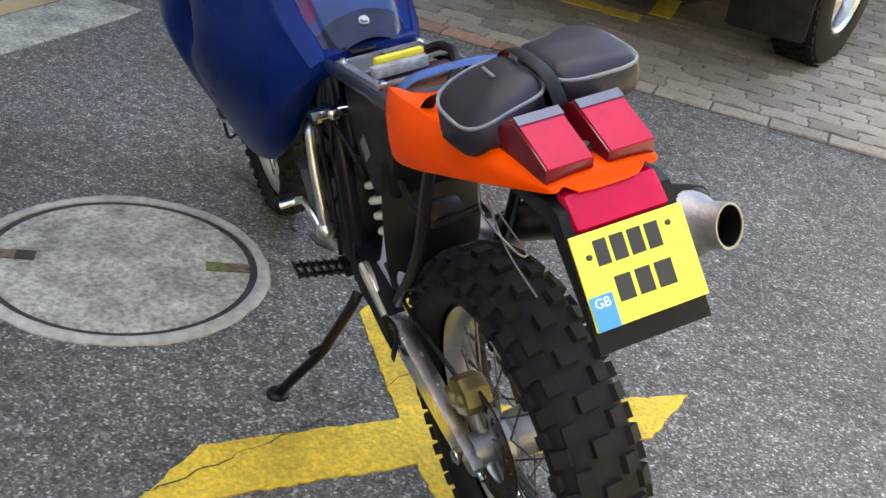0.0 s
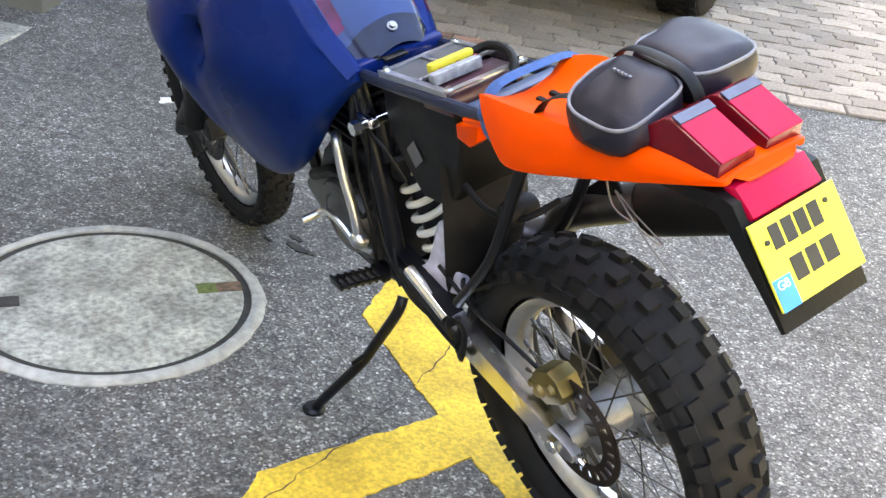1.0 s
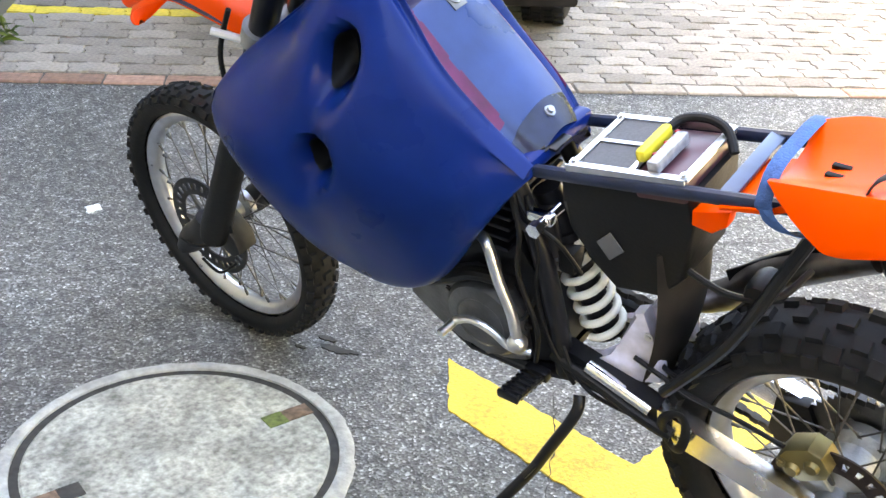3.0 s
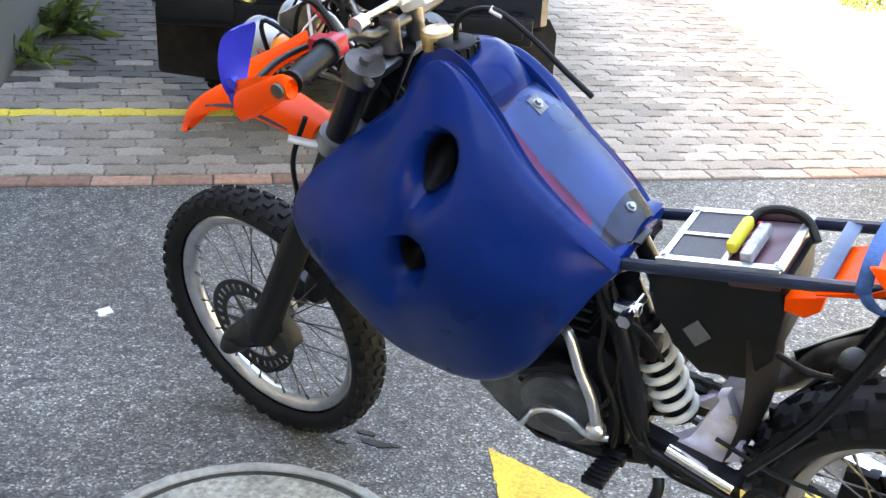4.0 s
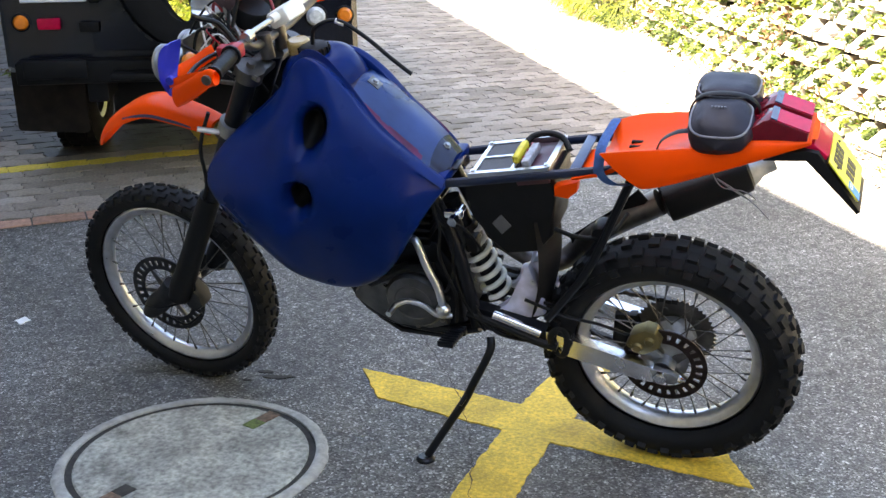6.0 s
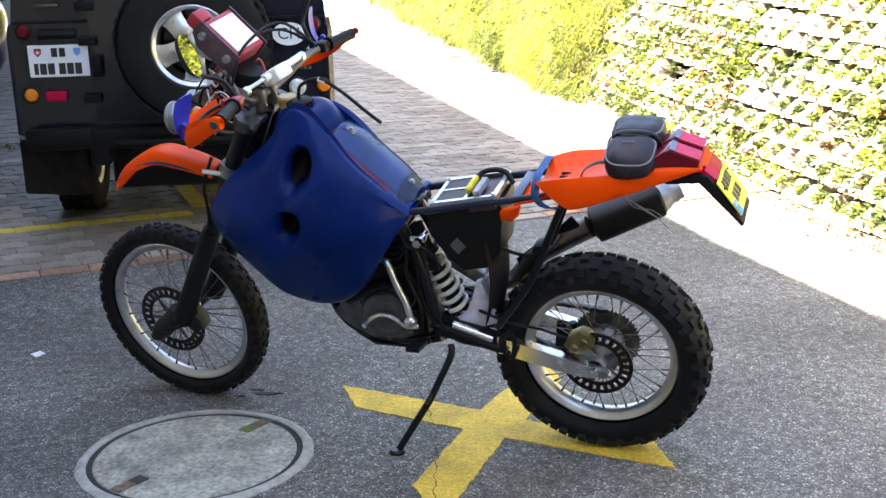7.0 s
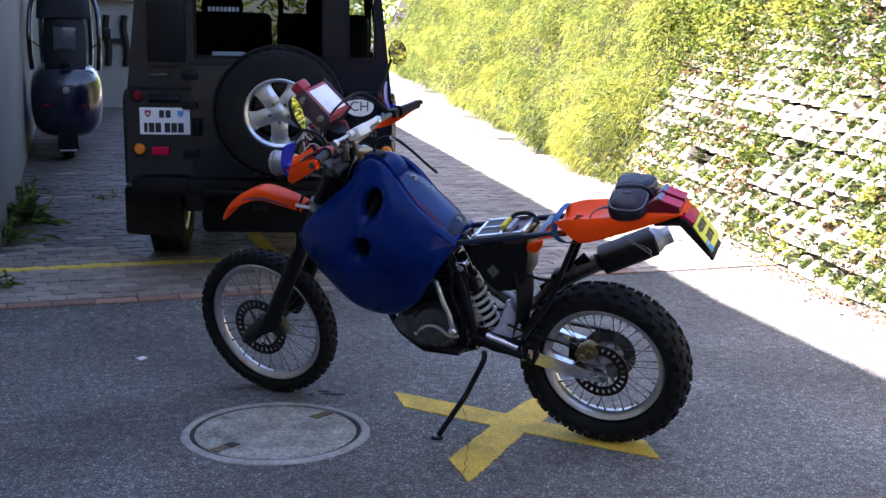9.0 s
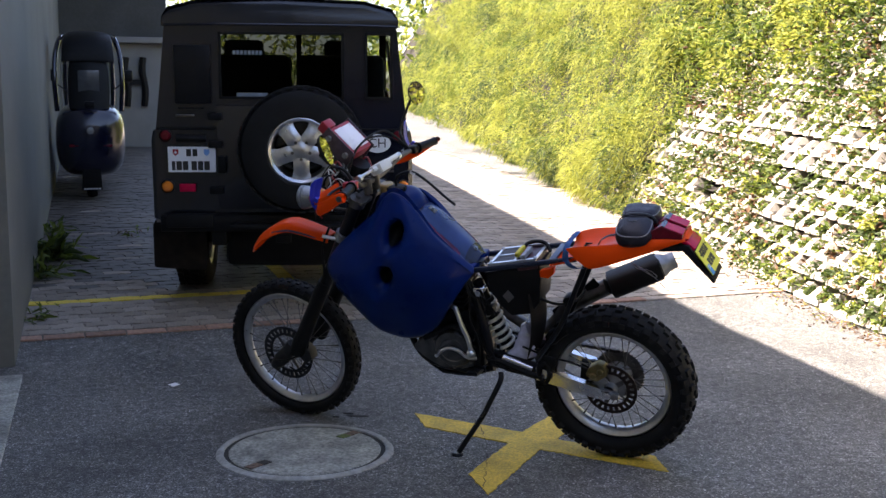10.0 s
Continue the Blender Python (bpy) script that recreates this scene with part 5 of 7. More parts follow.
def swingarm():
    for s in (1, -1):
        b = B()
        rings = []
        for x, z, h, w in ((0.50, .450, .034, .018), (0.42, .440, .031, .017), (0.30, .415, .030, .017), (0.15, .378, .028, .016), (0.055, .355, .026, .015), (0.020, .348, .022, .013)):
            y = s * np.interp(x, [0.03, 0.3, 0.5], [.098, .095, .080])
            rings.append([(x, y - w, z - h), (x, y, z - h - .001), (x, y + w, z - h), (x, y + w + .001, z), (x, y + w, z + h), (x, y, z + h + .001), (x, y - w, z + h), (x, y - w - .001, z)])
        loft(b, rings, 3, 1, pick=lambda c: 1 if c.x > 0.285 else 0)
        arm = part("swingarm", b, [ARM_ALU, BLACK_PAINT], bike, "polished box-section aluminium swingarm")
        b = B()
        slab(b, [(0.045, .372), (-0.030, .360), (-0.045, .350), (-0.042, .332), (-0.025, .326), (0.045, .345)], s * .090, s * .112, bev=0.003)
        ad = part("chain_adjuster", b, ALU_CAST, arm)
        b = B()
        rod(b, (-0.038, s * .101, .343), (-0.062, s * .101, .337), 0.005, seg=8)
        rod(b, (-0.042, s * .101, .342), (-0.050, s * .101, .340), 0.009, seg=6)
        part("adjuster_bolt", b, CHROME, ad)
    # cast yoke in front, with the opening for the shock
    b = B()
    for s in (1, -1):
        slab(b, [(0.475, .455), (0.44, .470), (0.405, .490), (0.385, .530), (0.366, .612), (0.346, .622), (0.318, .540), (0.312, .470), (0.36, .45)], s * .045, s * .078, bev=0.008)
    slab(b, [(0.345, .615), (0.33, .50), (0.318, .50), (0.325, .622)], -.05, .05, bev=0.003)
    part("swingarm_yoke", b, ALU_PALE, bike, "pale cast aluminium swingarm yoke")
    b = B()
    bolt(b, (0.335, .079, .575), (0, 1, 0), 0.006, 0.006)
    bolt(b, (0.345, .079, .505), (0, 1, 0), 0.006, 0.006)
    pieces("yoke_bolt", b, ALU, bike)
    b = B()
    rod(b, (0.445, .102, .470), (0.315, .108, .432), 0.013, seg=14)
    part("brake_cylinder", b, CHROME, bike, "polished tube along the swingarm")
    b = B()
    tube(b, [(0.52, .100, .462), (0.44, .108, .446), (0.33, .114, .412), (0.27, .116, .400)], 0.012, 10)
    part("chain_guide", b, BLACK_PLASTIC, bike)
    # shock: damper, white coil
    top, bot = Vector((0.560, .030, .780)), Vector((0.455, .008, .470))
    b = B()
    rod(b, top, top.lerp(bot, 0.36), 0.026, seg=20)
    rod(b, top.lerp(bot, 0.36), bot, 0.0255, seg=20)
    rod(b, bot.lerp(top, 0.02), bot.lerp(top, 0.06), 0.034, seg=20)
    rod(b, top.lerp(bot, 0.26), top.lerp(bot, 0.31), 0.036, seg=20)
    sh = part("shock_absorber", b, BLACK_PAINT, bike)
    b = B()
    m, ln = frame_on(top.lerp(bot, 0.30), bot.lerp(top, 0.05))
    turns = 6.6
    pts = [m @ Vector((0.036 * math.cos(t), 0.036 * math.sin(t), ln * t / (turns * math.tau))) for t in np.linspace(0, turns * math.tau, 110)]
    tube(b, pts, 0.0078, 10, smooth=False)
    part("spring", b, WHITE_SPRING, sh, "white coil spring")
    b = B()
    rod(b, top + Vector((-.01, .03, -.02)), top + Vector((-.03, .035, -.11)), 0.020, seg=18)
    part("damper_reservoir", b, BLACK_PAINT, sh)
    # caliper and torque arm
    b = B()
    cm = Matrix.Translation((0.050, .066, .432)) @ pose(0, 0, 0, 0, 35, 0)
    slab(b, [(-.045, -.020), (-.030, -.034), (.020, -.034), (.040, -.014), (.040, .018), (.012, .034), (-.030, .030), (-.046, .010)], -.024, .026, cm, bev=0.006)
    ca = part("brake_caliper", b, GOLD, bike, "dull gold brake caliper")
    b = B()
    for x in (-.020, .018):
        lathe(b, [(0.001, .034), (0.010, .034), (0.014, .028), (0.015, .020)], 16, cm @ Matrix.Translation((x, 0, -.004)))
    bolt(b, cm @ Vector((.030, .026, .012)), (0, 1, 0), 0.006, 0.008)
    pieces("piston_cap", b, GOLD, ca)
    b = B()
    slab(b, [(.070, .385), (.02, .335), (-.02, .335), (-.005, .375), (.045, .432)], .060, .074, bev=0.003)
    part("caliper_bracket", b, ALU_CAST, ca)
    b = B()
    tube(b, [(0.085, .07, .435), (0.16, .085, .470), (0.25, .09, .487), (0.36, .085, .52)], 0.0045, 8)
    part("brake_line", b, BLACK_PLASTIC, bike)
    # strap loop hanging on the arm
    b = B()
    pts = [(0.262 + 0.022 * math.cos(a), 0.125 + 0.006 * math.sin(2 * a), 0.425 + 0.042 * math.sin(a)) for a in np.linspace(0, math.tau, 17)]
    tube(b, pts, 0.004, 8, flat=(0.003, 0.009, (0, 1, 0)), caps=False)
    part("strap_loop", b, BLACK_PLASTIC, bike, "black webbing loop round the swingarm")
    # chain: two runs with link plates
    for z0, z1, x1 in ((.452, .500, .52), (.248, .400, .52)):
        b = B()
        p, q = Vector((0.0, -.079, z0)), Vector((x1, -.079, z1))
        k = int((q - p).length / 0.0159)
        for i in range(k):
            a = p.lerp(q, i / k)
            box(b, 0, 0, 0, 0.0165, 0.016 if i % 2 else 0.010, 0.013, m=Matrix.Translation(a) @ Matrix.Rotation(-math.atan2(z1 - z0, x1), 4, 'Y'))
        part("chain_run", b, CHAIN_MAT, bike)
    b = B()
    slab(b, [(0.16, .395), (0.10, .40), (0.07, .33), (0.075, .27), (0.13, .25), (0.17, .31)], -.094, -.064, bev=0.006)
    part("chain_block", b, BLACK_PLASTIC, bike)


swingarm()


def engine():
    b = B()
    slab(b, [(.545, .40), (.60, .362), (.74, .352), (.80, .385), (.855, .45), (.85, .50), (.78, .57), (.72, .66), (.60, .66), (.55, .58)], -.095, .070, bev=0.014)
    e = part("engine", b, BLACK_PAINT, bike, "dirty grey single-cylinder engine")
    b = B()
    # left case with a domed round cover
    slab(b, [(.585, .405), (.64, .385), (.74, .385), (.80, .415), (.862, .462), (.858, .482), (.79, .545), (.70, .590), (.63, .585), (.595, .53)], .066, .096, bev=0.010)
    part("side_case", b, ENGINE_GREY, e)
    b = B()
    cm = Matrix.Translation((.668, .094, .488))
    lathe(b, [(0.088, 0.0), (0.086, 0.012), (0.078, 0.022), (0.055, 0.028), (0.052, 0.026), (0.030, 0.030), (0.001, 0.031)], 48, cm)
    part("generator_cover", b, ENGINE_GREY, e)
    b = B()
    for k in range(7):
        a = math.tau * k / 7 + 0.3
        bolt(b, (.668 + .094 * math.cos(a), .096, .488 + .094 * math.sin(a)), (0, 1, 0), 0.0055, 0.007)
    pieces("cover_bolt", b, STEEL_DARK, e)
    b = B()
    tube(b, [(.80, .098, .525), (.74, .104, .560), (.68, .104, .592), (.60, .100, .600)], 0.014, 10)
    part("wiring_cover", b, BLACK_PLASTIC, e)
    for k in range(7):
        b = B()
        z = .655 + k * .024
        box(b, .70 - k * .004, 0, z, .17, .17, .009, 0.003)
        part("cooling_fin", b, BLACK_PAINT, e)
    b = B()
    box(b, .69, 0, .73, .13, .13, .17, 0.01)
    part("cylinder", b, BLACK_PAINT, e)
    # sump guard
    b = B()
    slab(b, [(.55, .375), (.62, .350), (.74, .350), (.80, .390), (.85, .450), (.860, .445), (.808, .380), (.745, .340), (.615, .340), (.545, .365)], -.07, .07, bev=0.002)
    part("sump_guard", b, BLACK_PLASTIC, bike)
    # kick lever and gear lever
    b = B()
    tube(b, [(.655, .105, .690), (.632, .118, .685), (.610, .126, .620), (.586, .130, .560), (.577, .132, .510), (.576, .130, .485)], 0.0105, 12)
    bmesh.ops.create_uvsphere(b, u_segments=16, v_segments=10, radius=0.020, matrix=Matrix.Translation((.576, .132, .488)))
    part("kick_lever", b, ALU, bike, "bare metal kick starter lever")
    b = B()
    tube(b, [(.560, .115, .458), (.595, .130, .466), (.630, .138, .498), (.670, .142, .510), (.698, .145, .500), (.708, .150, .494)], 0.0075, 10)
    rod(b, (.708, .142, .494), (.714, .186, .490), 0.0085, seg=12)
    part("gear_lever", b, ALU, bike, "bare metal gear lever")
    for s in (1, -1):
        b = B()
        box(b, .553, s * .108, .405, .05, .02, .024, 0.004)
        peg = part("foot_peg", b, BLACK_PAINT, bike, "toothed steel foot peg")
        for dx in (-.018, .018):
            b = B()
            tube(b, [(.555 + dx, s * .115, .405), (.550 + dx, s * .165, .422), (.545 + dx, s * .215, .438)], 0.0055, 6)
            part("peg_bar", b, BLACK_PAINT, peg)
        for t in np.linspace(0.12, 0.98, 6):
            b = B()
            box(b, .555 - .010 * t, s * (.118 + .098 * t), .406 + .033 * t, .044, .006, .017, 0.001)
            part("peg_tooth", b, BLACK_PAINT, peg)
    # side stand
    b = B()
    tube(b, [(.455, .118, .405), (.452, .140, .375), (.495, .178, .285), (.520, .200, .235), (.575, .250, .150), (.612, .284, .092)], 0.0115, 12)
    part("side_stand", b, BLACK_PAINT, bike, "black tubular side stand")
    b = B()
    fm = BIKE.inverted() @ Matrix.Translation((.620, .250, .006))
    lathe(b, [(0.001, .006), (0.020, .006), (0.026, .0), (0.026, -.006), (0.001, -.006)], 20, fm @ pose(0, 0, 0, 90, 0, 0))
    part("stand_foot", b, BLACK_PAINT, bike)
    b = B()
    rod(b, (.507, .19, .262), (.523, .222, .240), 0.006, seg=8)
    part("stand_tang", b, BLACK_PAINT, bike)
    # hoses and carburettor behind the frame tube
    b = B()
    box(b, .535, .0, .66, .07, .09, .09, 0.02)
    part("carburettor", b, ALU_CAST, bike)
    for pts, r in (([(.56, .09, .80), (.535, .105, .70), (.545, .102, .60), (.52, .108, .50), (.47, .112, .42)], .0042),
                   ([(.50, .10, .50), (.47, .112, .455), (.43, .116, .42), (.36, .112, .405)], .0042),
                   ([(.585, .09, .81), (.55, .10, .76), (.50, .09, .72), (.47, .07, .65)], .004),
                   ([(.60, .09, .82), (.565, .112, .74), (.575, .112, .64), (.54, .118, .53), (.55, .115, .44)], .005),
                   ([(.545, .09, .60), (.57, .12, .54), (.60, .122, .60), (.62, .11, .66)], .0045),
                   ([(.32, .06, .50), (.27, .09, .52), (.21, .08, .56), (.16, .05, .60)], .005)):
        b = B()
        tube(b, pts, r, 8)
        part("hose", b, BLACK_PLASTIC, bike)
    b = B()
    box(b, .50, .055, .665, .035, .04, .05, 0.008)
    part("fuel_filter", b, BLACK_PLASTIC, bike)
    b = B()
    tube(b, [(.585, .095, .80), (.57, .105, .755), (.545, .10, .73)], 0.007, 8)
    part("fuel_tap", b, BLACK_PLASTIC, bike)


engine()
# ---- front end of the motorcycle ----
def fork_point(s, t):
    """A point on a fork leg, t metres below the top clamp."""
    return TURN_FRONT @ (Vector((1.035, s * 0.098, 1.135)) - AX * t)


def front_end():
    P = fork_point
    for s in (1, -1):
        b = B()
        rod(b, P(s, -0.015), P(s, 0.46), 0.027, seg=20)
        leg = part("fork_leg", b, BLACK_PAINT, bike, "black upside-down fork leg")
        b = B()
        rod(b, P(s, 0.44), P(s, 0.80), 0.0235, seg=20)
        part("stanchion", b, STEEL_DARK, leg)
        b = B()
        rod(b, P(s, -0.016), P(s, -0.006), 0.024, seg=20)
        rod(b, P(s, -0.030), P(s, -0.018), 0.012, seg=6)
        part("fork_cap", b, STEEL_DARK, leg)
        # long guard down to the axle
        f = (TURN_FRONT @ Vector((FC.x, s * 0.098, 0.345)))
        rings = []
        for t, w, fo in ((0.44, .030, .006), (0.52, .032, .010), (0.64, .033, .012), (0.76, .035, .014), (0.83, .038, .016), (0.868, .034, .014)):
            c = P(s, t)
            fw = Vector((math.cos(RAKE), 0, math.sin(RAKE)))
            rings.append([c + fw * (w * math.cos(a) + fo * 0.6) + Vector((0, s * 0.034 * math.sin(a), 0)) for a in np.linspace(0, math.tau, 12, endpoint=False)])
        b = B()
        loft(b, rings, 3, 2)
        part("fork_guard", b, BLACK_PLASTIC, leg, "black plastic fork guard")
        b = B()
        rings = []
        for x, z, w, h in ((-.070, .085, .030, .020), (-.035, .035, .040, .026), (0.0, 0.0, .046, .032), (.030, -.030, .042, .030), (.055, -.055, .030, .018)):
            rings.append([f + Vector((x * 0.9 + w * math.cos(a) * .7, s * .026 * math.sin(a), z * .9 + w * math.cos(a) * .4)) for a in np.linspace(0, math.tau, 10, endpoint=False)])
        loft(b, rings, 3, 2)
        part("axle_lug", b, CAST_BLACK, leg)
    b = B()
    f = TURN_FRONT @ FC
    rod(b, f + Vector((0, -.125, 0)), f + Vector((0, .128, 0)), 0.010, seg=14)
    part("front_axle", b, STEEL_DARK, bike)
    b = B()
    cm = Matrix.Translation(f + Vector((-.105, .072, .035))) @ pose(0, 0, 0, 0, -55, 0)
    slab(b, [(-.052, -.020), (-.03, -.034), (.04, -.034), (.055, -.010), (.050, .024), (-.02, .032), (-.052, .014)], -.026, .034, cm, bev=0.007)
    part("front_caliper", b, CAST_BLACK, bike, "grey front brake caliper")
    b = B()
    tube(b, [f + Vector(v) for v in ((-.13, .10, .06), (-.165, .12, .16), (-.24, .13, .33), (-.30, .135, .46), (-.315, .14, .58), (-.36, .13, .68))], 0.0055, 8)
    part("front_brake_hose", b, BLACK_PLASTIC, bike)
    b = B()
    tube(b, [f + Vector(v) for v in ((-.04, .135, -.03), (-.10, .14, -.045), (-.15, .12, -.01))], 0.004, 6)
    tube(b, [f + Vector(v) for v in ((.05, .12, -.01), (-.02, .14, .005), (-.10, .13, .03))], 0.004, 6)
    pieces("cable_tie", b, BLACK_PLASTIC, bike)
    # clamps
    for nm, t, mt in (("top_clamp", 0.0, STEEL_DARK), ("lower_clamp", 0.185, ALU_CAST)):
        b = B()
        c0 = TURN_FRONT @ (Vector((1.035, 0, 1.135)) - AX * t)
        box(b, 0, 0, 0, 0.055, 0.15, 0.030, 0.008, m=Matrix.Translation(c0) @ Matrix.Rotation(-RAKE, 4, 'Y'))
        for s in (1, -1):
            p = P(s, t)
            rod(b, p + AX * 0.018, p - AX * 0.018, 0.038, seg=24)
            rod(b, p + Vector((-.03, s * .03, .0)), p + Vector((-.05, s * .042, 0)), 0.007, seg=8)
        part(nm, b, mt, bike, "cast aluminium fork clamp")
    # handlebar with grips, pad, levers
    H = TURN_FRONT
    bar = [(0.905, .405, 1.262), (0.930, .30, 1.262), (0.965, .20, 1.252), (1.005, .10, 1.205), (1.015, .05, 1.195), (1.015, -.05, 1.195), (1.005, -.10, 1.205), (0.965, -.20, 1.252), (0.930, -.30, 1.262), (0.905, -.405, 1.262)]
    b = B()
    tube(b, [H @ Vector(v) for v in bar], 0.0112, 12)
    hb = part("handlebar", b, STEEL_DARK, bike, "dark metal handlebar")
    b = B()
    tube(b, [H @ Vector(v) for v in ((0.968, .06, 1.262), (0.966, 0, 1.262), (0.968, -.165, 1.262))], 0.0115, 10)
    part("cross_brace", b, WHITE_PAD, hb, "white foam round the cross brace")
    b = B()
    rod(b, H @ Vector((0.968, .058, 1.262)), H @ Vector((0.968, .168, 1.262)), 0.0065, seg=12)
    part("bare_brace", b, ALU, hb)
    for s in (1, -1):
        b = B()
        q = H @ Vector((0.968, s * .165, 1.258))
        rod(b, q + Vector((0, -.012, 0)), q + Vector((0, .012, 0)), 0.0145, seg=14)
        part("brace_clamp", b, ALU, hb)
    b = B()
    box(b, 0, 0, 0, 0.064, 0.085, 0.042, 0.008, m=H @ Matrix.Translation((0.966, -0.010, 1.255)) @ pose(0, 0, 0, 0, 25, 0))
    part("bar_pad", b, WHITE_PAD, hb, "white foam handlebar pad")
    for s in (1, -1):
        b = B()
        g0, g1 = H @ Vector((0.906, s * .400, 1.262)), H @ Vector((0.932, s * .292, 1.262))
        rings = []
        gm, gl = frame_on(g0, g1)
        for k in range(19):
            rr = 0.0172 + 0.0007 * (k % 2) + (0.002 if k == 0 else 0)
            rings.append([gm @ Vector((rr * math.cos(a), rr * math.sin(a), gl * k / 18)) for a in np.linspace(0, math.tau, 18, endpoint=False)])
        loft(b, rings, 1, 1)
        rod(b, g1, g1 + (g1 - g0).normalized() * .006, 0.024, seg=16)
        part("grip", b, BLACK_PLASTIC, hb, "black rubber grip")
        b = B()
        p = H @ Vector((0.940, s * .262, 1.262))
        box(b, 0, 0, 0, 0.036, 0.040, 0.034, 0.008, m=Matrix.Translation(p))
        box(b, 0.028, 0, 0.0, 0.03, 0.03, 0.025, 0.006, m=Matrix.Translation(p))
        part("switch_block", b, RED_PLASTIC if s > 0 else BLACK_PLASTIC, hb, "red switch block" if s > 0 else "black throttle housing")
        b = B()
        tube(b, [H @ Vector(v) for v in ((0.965, s * .235, 1.255), (1.000, s * .265, 1.250), (1.005, s * .33, 1.248), (0.985, s * .405, 1.245))], 0.0055, 8)
        part("lever", b, BLACK_PAINT, hb)
        # hand guard: hoop from the bar's end forward round the hand
        b = B()
        prof = [(0.912, .415, 1.258), (0.955, .418, 1.238), (1.020, .405, 1.208), (1.066, .360, 1.200), (1.072, .290, 1.212), (1.040, .215, 1.236)]
        fo, dn = (0.0, 0.0) if s > 0 else (0.035, -0.030)
        C = [H @ Vector((x + fo * (x > .93), s * y, z + dn * (x > .93))) for x, y, z in prof]
        C = smooth_path(C, 5)
        rings = []
        for i, c in enumerate(C):
            u = i / (len(C) - 1)
            hgt = (0.016 + 0.018 * math.sin(math.pi * min(1, u * 1.15)) ** 0.8 if u < 0.87 else 0.018) * (1.0 if s > 0 else 0.6)
            d = (C[min(i + 1, len(C) - 1)] - C[max(i - 1, 0)]).normalized()
            side = d.cross(Vector((0, 0, 1))).normalized()
            up = Vector((0.12, 0, 1)).normalized()
            off = up * (0.004 * math.sin(math.pi * u))
            rings.append([c + off + up * hgt, c + off + side * .005 + up * hgt * .6, c + off + side * .008, c + off + side * .005 - up * hgt * .6, c + off - up * hgt, c + off - side * .002 - up * hgt * .6, c + off - side * .001, c + off - side * .002 + up * hgt * .6])
        loft(b, rings, 1, 2)
        hg = part("hand_guard", b, ORANGE, hb, "orange plastic hand guard")
        b = B()
        q = H @ Vector((0.905, s * .418, 1.262))
        rod(b, q + Vector((0, s * .010, 0)), q + Vector((0, s * .016, 0)), 0.0115, seg=18)
        part("guard_bolt", b, STEEL_DARK, hg)
        b = B()
        rings = []
        for x, z, r2 in ((0.898, 1.264, .006), (0.888, 1.262, .016), (0.905, 1.262, .021), (0.935, 1.248, .023), (0.975, 1.226, .025), (1.015, 1.204, .026)) if s > 0 else ((0.900, 1.256, .004), (0.912, 1.252, .012), (0.95, 1.235, .014), (1.015, 1.205, .016)):
            rings.append([H @ Vector((x + .2 * r2 * math.cos(a), s * (.418 + .010 * math.cos(a) - .12 * max(0, x - .95)), z + r2 * math.sin(a))) for a in np.linspace(0, math.tau, 12, endpoint=False)])
        loft(b, rings, 3, 2)
        part("guard_arm", b, ORANGE, hg)
        b = B()
        rings = []
        for x, y, z, w in ((1.062, .420, 1.195, .012), (1.070, .415, 1.225, .022), (1.068, .408, 1.262, .029), (1.060, .400, 1.298, .030), (1.054, .396, 1.310, .022)):
            ax2 = Vector((-0.30, s * -0.95, 0)).normalized()
            nn = Vector((0.95, s * -0.30, 0.1)).normalized()
            c = H @ Vector((x - .022, s * (y - .030), z + .006)) if s > 0 else H @ Vector((x - .015, s * (y - .005), z + .040))
            w *= 1.0 if s > 0 else 1.35
            rings.append([c + ax2 * w * 1.15, c + ax2 * w * .5 + nn * .004, c + nn * .005, c - ax2 * w * .5 + nn * .003, c - ax2 * w, c - ax2 * w * .5 - nn * .002, c + nn * .001, c + ax2 * w * .5 - nn * .001])
        loft(b, rings, 4, 2)
        df = part("deflector", b, BLUE_BRIGHT, hg, "bright blue plastic hand deflector")
        b = B()
        for z in (1.212, 1.240):
            q = H @ Vector((1.022, s * .404, z + .004))
            rod(b, q, q + Vector((.0, s * .012, 0)), 0.010, seg=12)
        pieces("deflector_knob", b, BLUE_BRIGHT, df)
        # mirror on a bent stem
        b = B()
        c = Vector((0.945, .445, 1.475)) if s > 0 else Vector((0.925, -.350, 1.482))
        tube(b, [H @ Vector((0.955, s * .235, 1.270)), H @ Vector((0.985, s * .245, 1.320)), H @ Vector((1.01, s * .29, 1.350)), c + Vector((0.028, 0, -.02))], 0.0065, 8)
        ms = part("mirror_stem", b, BLACK_PLASTIC, hb)
        nm2 = Vector((-0.90, -0.30, 0.28)).normalized() if s > 0 else Vector((-0.93, 0.30, 0.20)).normalized()
        rot = nm2.to_track_quat('Y', 'Z').to_matrix().to_4x4()
        rx, rz = (0.058, 0.062) if s > 0 else (0.050, 0.052)
        b = B()
        mm = Matrix.Translation(c) @ rot @ Matrix.Diagonal((rx, 1, rz, 1))
        lathe(b, [(0.001, -.022), (0.5, -.020), (0.85, -.012), (1.0, 0.0), (0.97, 0.003)], 32, mm)
        part("mirror_shell", b, BLACK_PLASTIC, ms)
        b = B()
        lathe(b, [(0.001, .002), (0.97, .002)], 32, mm)
        part("mirror_glass", b, MIRROR, ms, "round mirror showing the sunlit bank")
    # master cylinder, clocks, cables, map holder, lamp
    b = B()
    lathe(b, [(0.001, .016), (0.026, .016), (0.030, .010), (0.028, -.02), (0.001, -.022)], 24, H @ Matrix.Translation((0.950, -.018, 1.168)) @ pose(0, 0, 0, 90, 0, 0))
